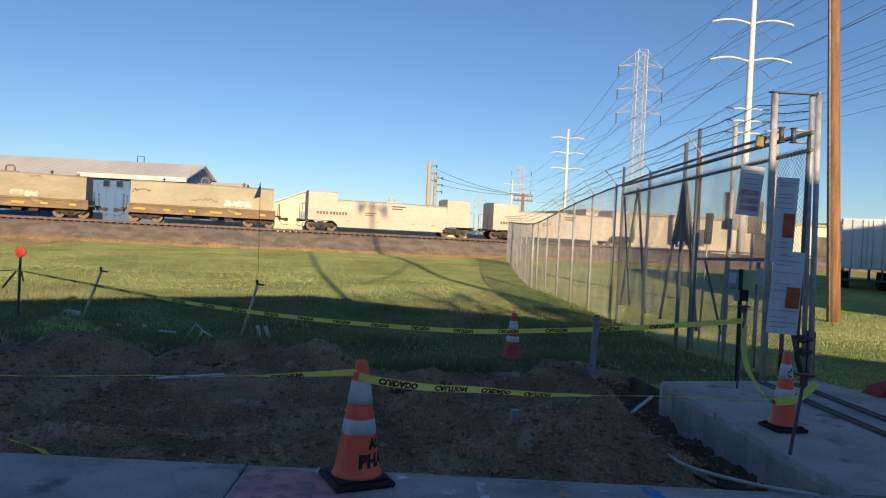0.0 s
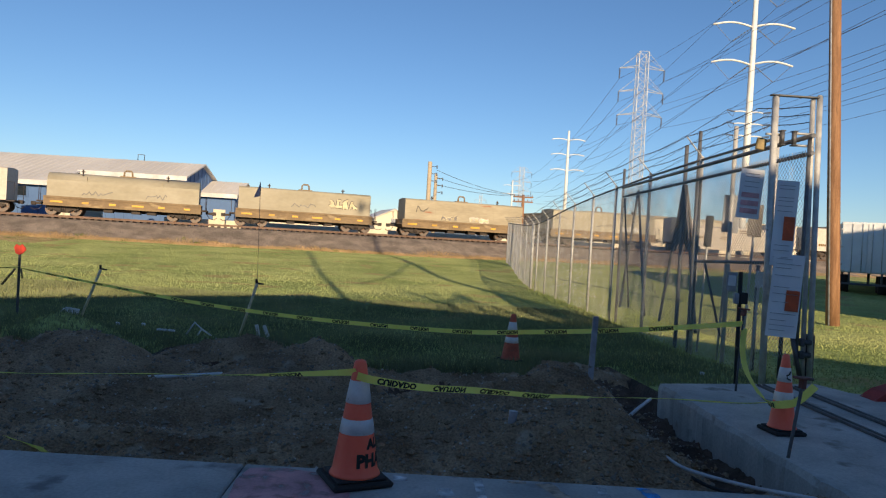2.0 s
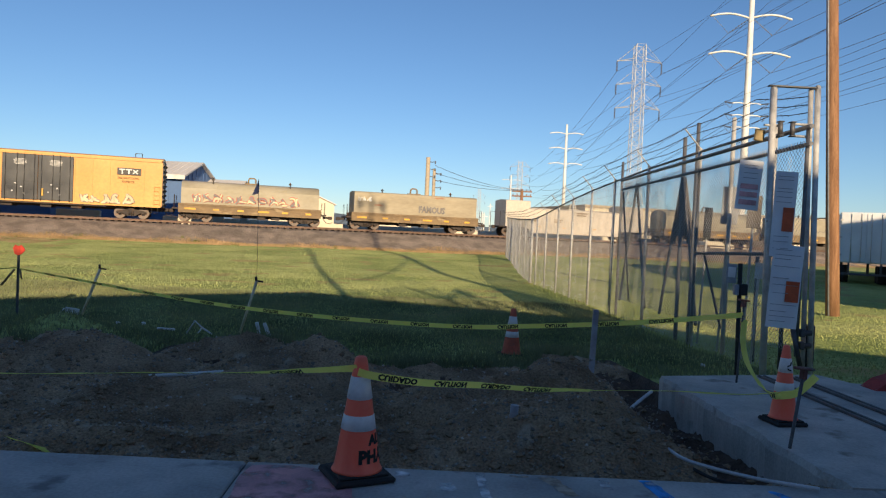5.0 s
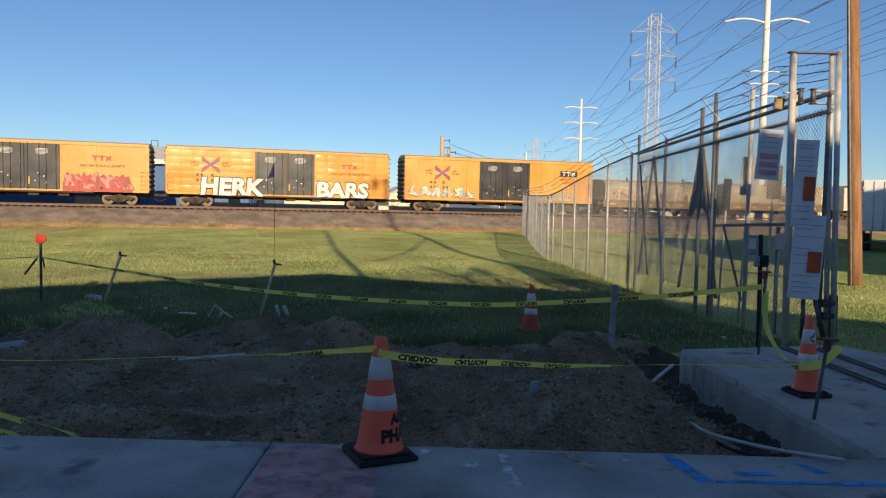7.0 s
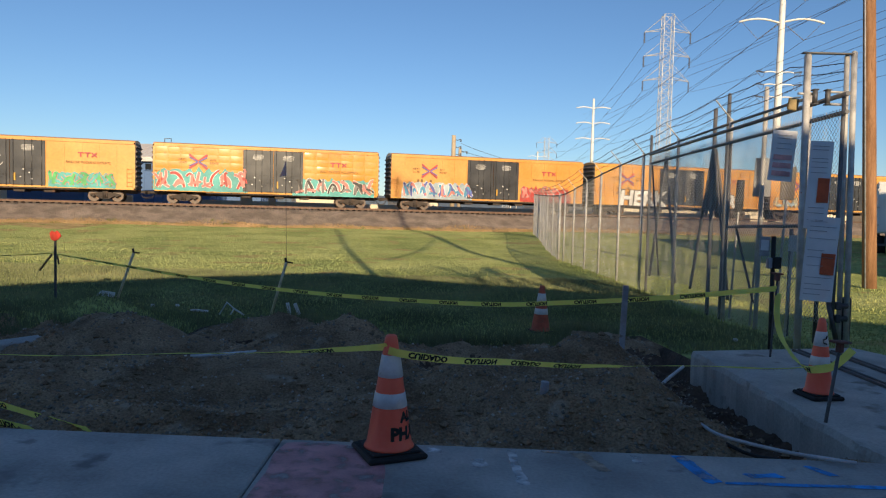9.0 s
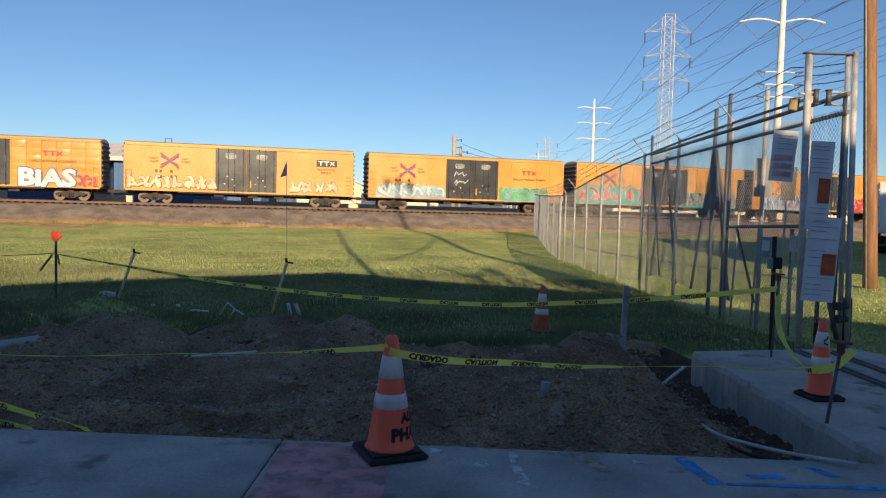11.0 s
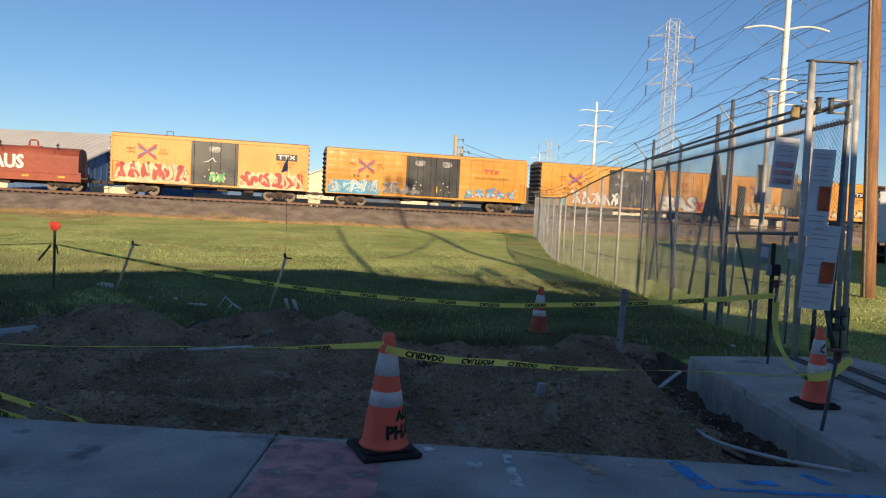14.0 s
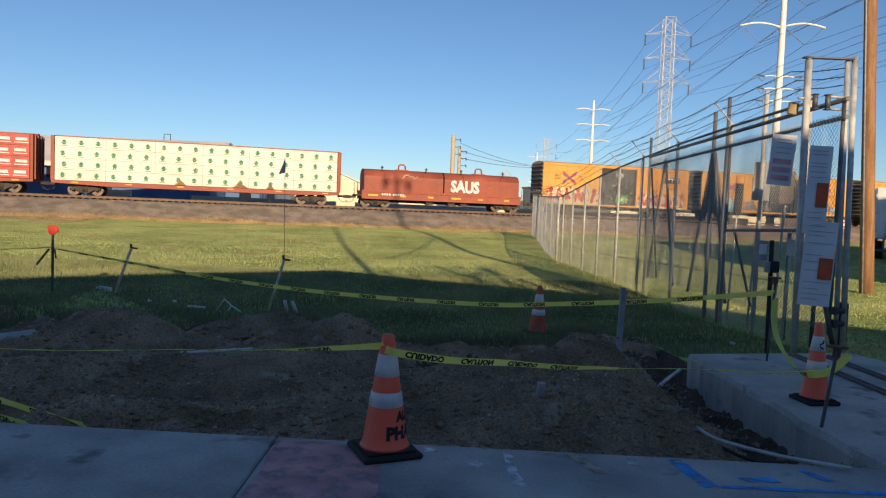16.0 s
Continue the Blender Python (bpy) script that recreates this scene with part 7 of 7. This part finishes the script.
        box(bm, x - w / 2, x + w / 2, n0 - 0.08, n0 - 0.045, base, base + h, bevel=0.01)
        part("door", bm, M["cream_wall"], b, "pale roller door")
    return b


far_building("metal_workshop", "blue metal-clad building bay with a pale ribbed roof", -33.6, -23.7, 70.7, 81.7, 6.07, 7.8, M["blue_wall"], M["roof_white"], windows=[(-31.3, 4.9, 0.62, 0.62), (-30.0, 4.9, 0.62, 0.62), (-28.7, 4.9, 0.62, 0.62)])
far_building("metal_workshop", "long blue metal-clad building with a pale ribbed roof", -95.0, -34.1, 66.0, 86.4, 4.6, 7.8, M["blue_wall"], M["roof_white"], windows=[(-37.0, 3.2, 1.0, 0.9)], doors=[(-43, 3.2, 3.0)])
far_building("metal_annex", "small blue metal annex with a pale roof", -24.2, -20.0, 76.0, 84.0, 4.8, 6.3, M["blue_wall"], M["roof_white"])
bm = bmesh.new()
tube(bm, [(-30.6, 76.2, 7.9), (-30.6, 76.2, 8.6), (-29.9, 76.2, 8.6), (-29.9, 76.2, 7.9)], 0.05, 5)
tagged(part("roof_vent", bm, M["dark_steel"]), "small dark vent frame on the roof ridge", "vent")


def gable_shed(label, s, n, width, depth, eave, ridge):
    """A pale shed whose gable looks at the railway."""
    b = thing("storage_shed", label, "shed", "pale sheds", at=track_pose(s, n, 0))
    bm = bmesh.new()
    prism(bm, [(-width / 2, 0.8), (width / 2, 0.8), (width / 2, eave), (0, ridge), (-width / 2, eave)], 0, depth)
    part("wall", bm, M["cream_wall"], b)
    for sx in (-1, 1):
        bm = bmesh.new()
        e = 0.25
        p = [(sx * (width / 2 + e), eave - (ridge - eave) * e * 2 / width), (0, ridge)]
        vs = []
        for y in (-e, depth + e):
            for x, z in p:
                vs += [bm.verts.new((x, y, z + 0.02)), bm.verts.new((x, y, z + 0.14))]
        for f in ((0, 2, 3, 1), (4, 5, 7, 6), (0, 1, 5, 4), (2, 6, 7, 3), (1, 3, 7, 5), (0, 4, 6, 2)):
            bm.faces.new([vs[i] for i in f])
        bmesh.ops.recalc_face_normals(bm, faces=bm.faces[:])
        part("roof", bm, M["roof_white"], b)
    bm = bmesh.new()
    box(bm, -0.5, 0.5, -0.05, -0.01, 2.9, 4.0)
    part("window", bm, M["print_grey"], b)
    return b


gable_shed("cream storage shed with a pale gable roof", 27.0, 30.0, 8.4, 14, 4.7, 6.5)
gable_shed("cream storage shed with a pale gable roof", 41.5, 40.0, 6.0, 10, 4.0, 5.4)

# a low pale wall and parked clutter under the train, seen between the wheels
bm = bmesh.new()
box(bm, 12.0, 75.0, 8.9, 9.2, 0.6, 2.0, bevel=0.02)
o = tagged(part("low_wall", bm, M["cream_wall"]), "low pale concrete wall beyond the railway", "wall")
o.matrix_world = track_pose(0, 0, 0)
for s, w, h in ((17.0, 1.1, 2.2), (19.4, 0.7, 1.9), (5.0, 3.6, 1.4)):
    bm = bmesh.new()
    box(bm, s - w / 2, s + w / 2, 7.4, 8.2, 0.7, 0.8 + h, bevel=0.04)
    box(bm, s - w / 2 + 0.1, s + w / 2 - 0.1, 7.36, 7.4, 1.1, 0.6 + h, bevel=0.005)
    o = tagged(part("equipment_cabinet", bm, M["cream_wall"]), "pale steel equipment cabinet beside the track", "cabinet", "trackside cabinets")
    o.matrix_world = track_pose(0, 0, 0)

# tan warehouses and yard to the right, beyond the railway
for s0, s1, n0, n1, h in ((66, 118, 26, 60, 6.2), (124, 190, 30, 70, 7.4)):
    b = thing("distant_warehouse", "long low tan warehouse beyond the railway", "warehouse", "tan warehouses", at=track_pose(0, 0, 0))
    bm = bmesh.new()
    box(bm, s0, s1, n0, n1, 0.6, h)
    for i in range(int((s1 - s0) / 6)):
        x = s0 + 3 + i * 6
        box(bm, x - 0.2, x + 0.2, n0 - 0.15, n0, 0.6, h)
    part("wall", bm, M["cream_wall"], b)
    bm = bmesh.new()
    box(bm, s0 - 0.2, s1 + 0.2, n0 - 0.3, n1 + 0.2, h, h + 0.35)
    part("parapet", bm, M["tan_wall"], b)
    for i in range(int((s1 - s0) / 12)):
        x = s0 + 6 + i * 12
        bm = bmesh.new()
        box(bm, x - 1.8, x + 1.8, n0 - 0.1, n0 - 0.02, 0.9, 4.6, bevel=0.01)
        part("dock_door", bm, M["end_grey"], b, "dark dock door")

# far ridge of hills
verts, faces = [], []
k = 90
for i in range(k + 1):
    x = -1500 + 4200 * i / k
    h = 20 + 55 * max(0, noise.noise((x * 0.0011, 2, 0)) + 0.35) + (40 * math.exp(-((x - 1250) / 320) ** 2)) + 26 * math.exp(-((x + 420) / 260) ** 2)
    verts += [(x, 2150, -5), (x, 2200 + 80 * noise.noise((x * 0.003, 1, 1)), h * 0.85), (x, 2390, -5)]
for i in range(k):
    o = i * 3
    faces += [(o, o + 3, o + 4, o + 1), (o + 1, o + 4, o + 5, o + 2)]
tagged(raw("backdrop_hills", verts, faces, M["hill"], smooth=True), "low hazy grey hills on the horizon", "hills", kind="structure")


# ---- parked trailers ----
def trailer(at, label):
    t = thing("box_trailer", label, "trailer", "parked trailers", at=at)
    bm = bmesh.new()
    box(bm, -1.3, 1.3, 0.05, 14.0, 1.2, 4.1, bevel=0.03)
    for i in range(12):
        y = 0.6 + i * 1.12
        box(bm, -1.325, -1.3, y, y + 0.05, 1.25, 4.05)
    part("body", bm, M["trailer"], t)
    for s in (-1, 1):
        bm = bmesh.new()
        box(bm, min(0.02 * s, 1.26 * s), max(0.02 * s, 1.26 * s), 0.0, 0.045, 1.28, 4.0, bevel=0.01)
        dr = part("door", bm, M["trailer"], t)
        for x in (0.25, 0.75):
            bm = bmesh.new()
            bar(bm, (s * x, -0.04, 1.25), (s * x, -0.04, 4.0), 0.02, n=6)
            part("lock_bar", bm, M["steel"], dr)
        for z in (1.6, 2.6, 3.6):
            bm = bmesh.new()
            box(bm, min(1.18 * s, 1.32 * s), max(1.18 * s, 1.32 * s), -0.02, 0.05, z, z + 0.1)
            part("hinge", bm, M["steel"], dr)
    bm = bmesh.new()
    box(bm, -1.25, 1.25, 0.05, 0.2, 0.5, 0.62, bevel=0.01)
    for x in (-0.8, 0.8):
        box(bm, x - 0.05, x + 0.05, 0.08, 0.18, 0.6, 1.2)
    part("bumper", bm, M["dark_steel"], t)
    for y in (1.6, 2.9):
        for x in (-1.0, 1.0):
            bm = bmesh.new()
            bar(bm, (x - 0.25, y, 0.52), (x + 0.25, y, 0.52), 0.52, n=20)
            part("wheel", bm, M["rubber"], t)
    for x in (-0.8, 0.8):
        bm = bmesh.new()
        box(bm, x - 0.08, x + 0.08, 10.2, 10.4, 0.0, 1.2)
        part("landing_leg", bm, M["dark_steel"], t)
    return t


t1 = trailer(pose(25.5, 38.6, land(25.5, 38.6) + 0.02, 0, 0, -30), "white box trailer with closed rear doors in the yard")
trailer(pose(26.8, 34.6, land(26.8, 34.6) + 0.02, 0, 0, -30), "white box trailer with closed rear doors and bumper")
trailer(pose(30.8, 32.5, land(30.8, 32.5) + 0.02, 0, 0, -30), "white box trailer parked in the yard")


# ---- what moves ----
def motions():
    for car, u in TRAIN:
        walk(car, [(t, track_pose(u + SPEED * t)) for t in (0.0, 8.0, 16.0)])
    # every wheelset rolls at the train's speed: one turn is keyed and shared by all of them
    sets = [o for o in scene.objects if o.name.startswith("wheelset")]
    first = sets[0]
    turn = math.degrees(SPEED / 0.457)
    walk(first, [(k / 30, pose(0, 0, 0, 0, turn * k / 30, 0)) for k in range(481)])
    for w in sets[1:]:
        w.rotation_mode = "QUATERNION"
        keys = w.animation_data_create()
        keys.action, keys.action_slot = first.animation_data.action, first.animation_data.action_slot


motions()
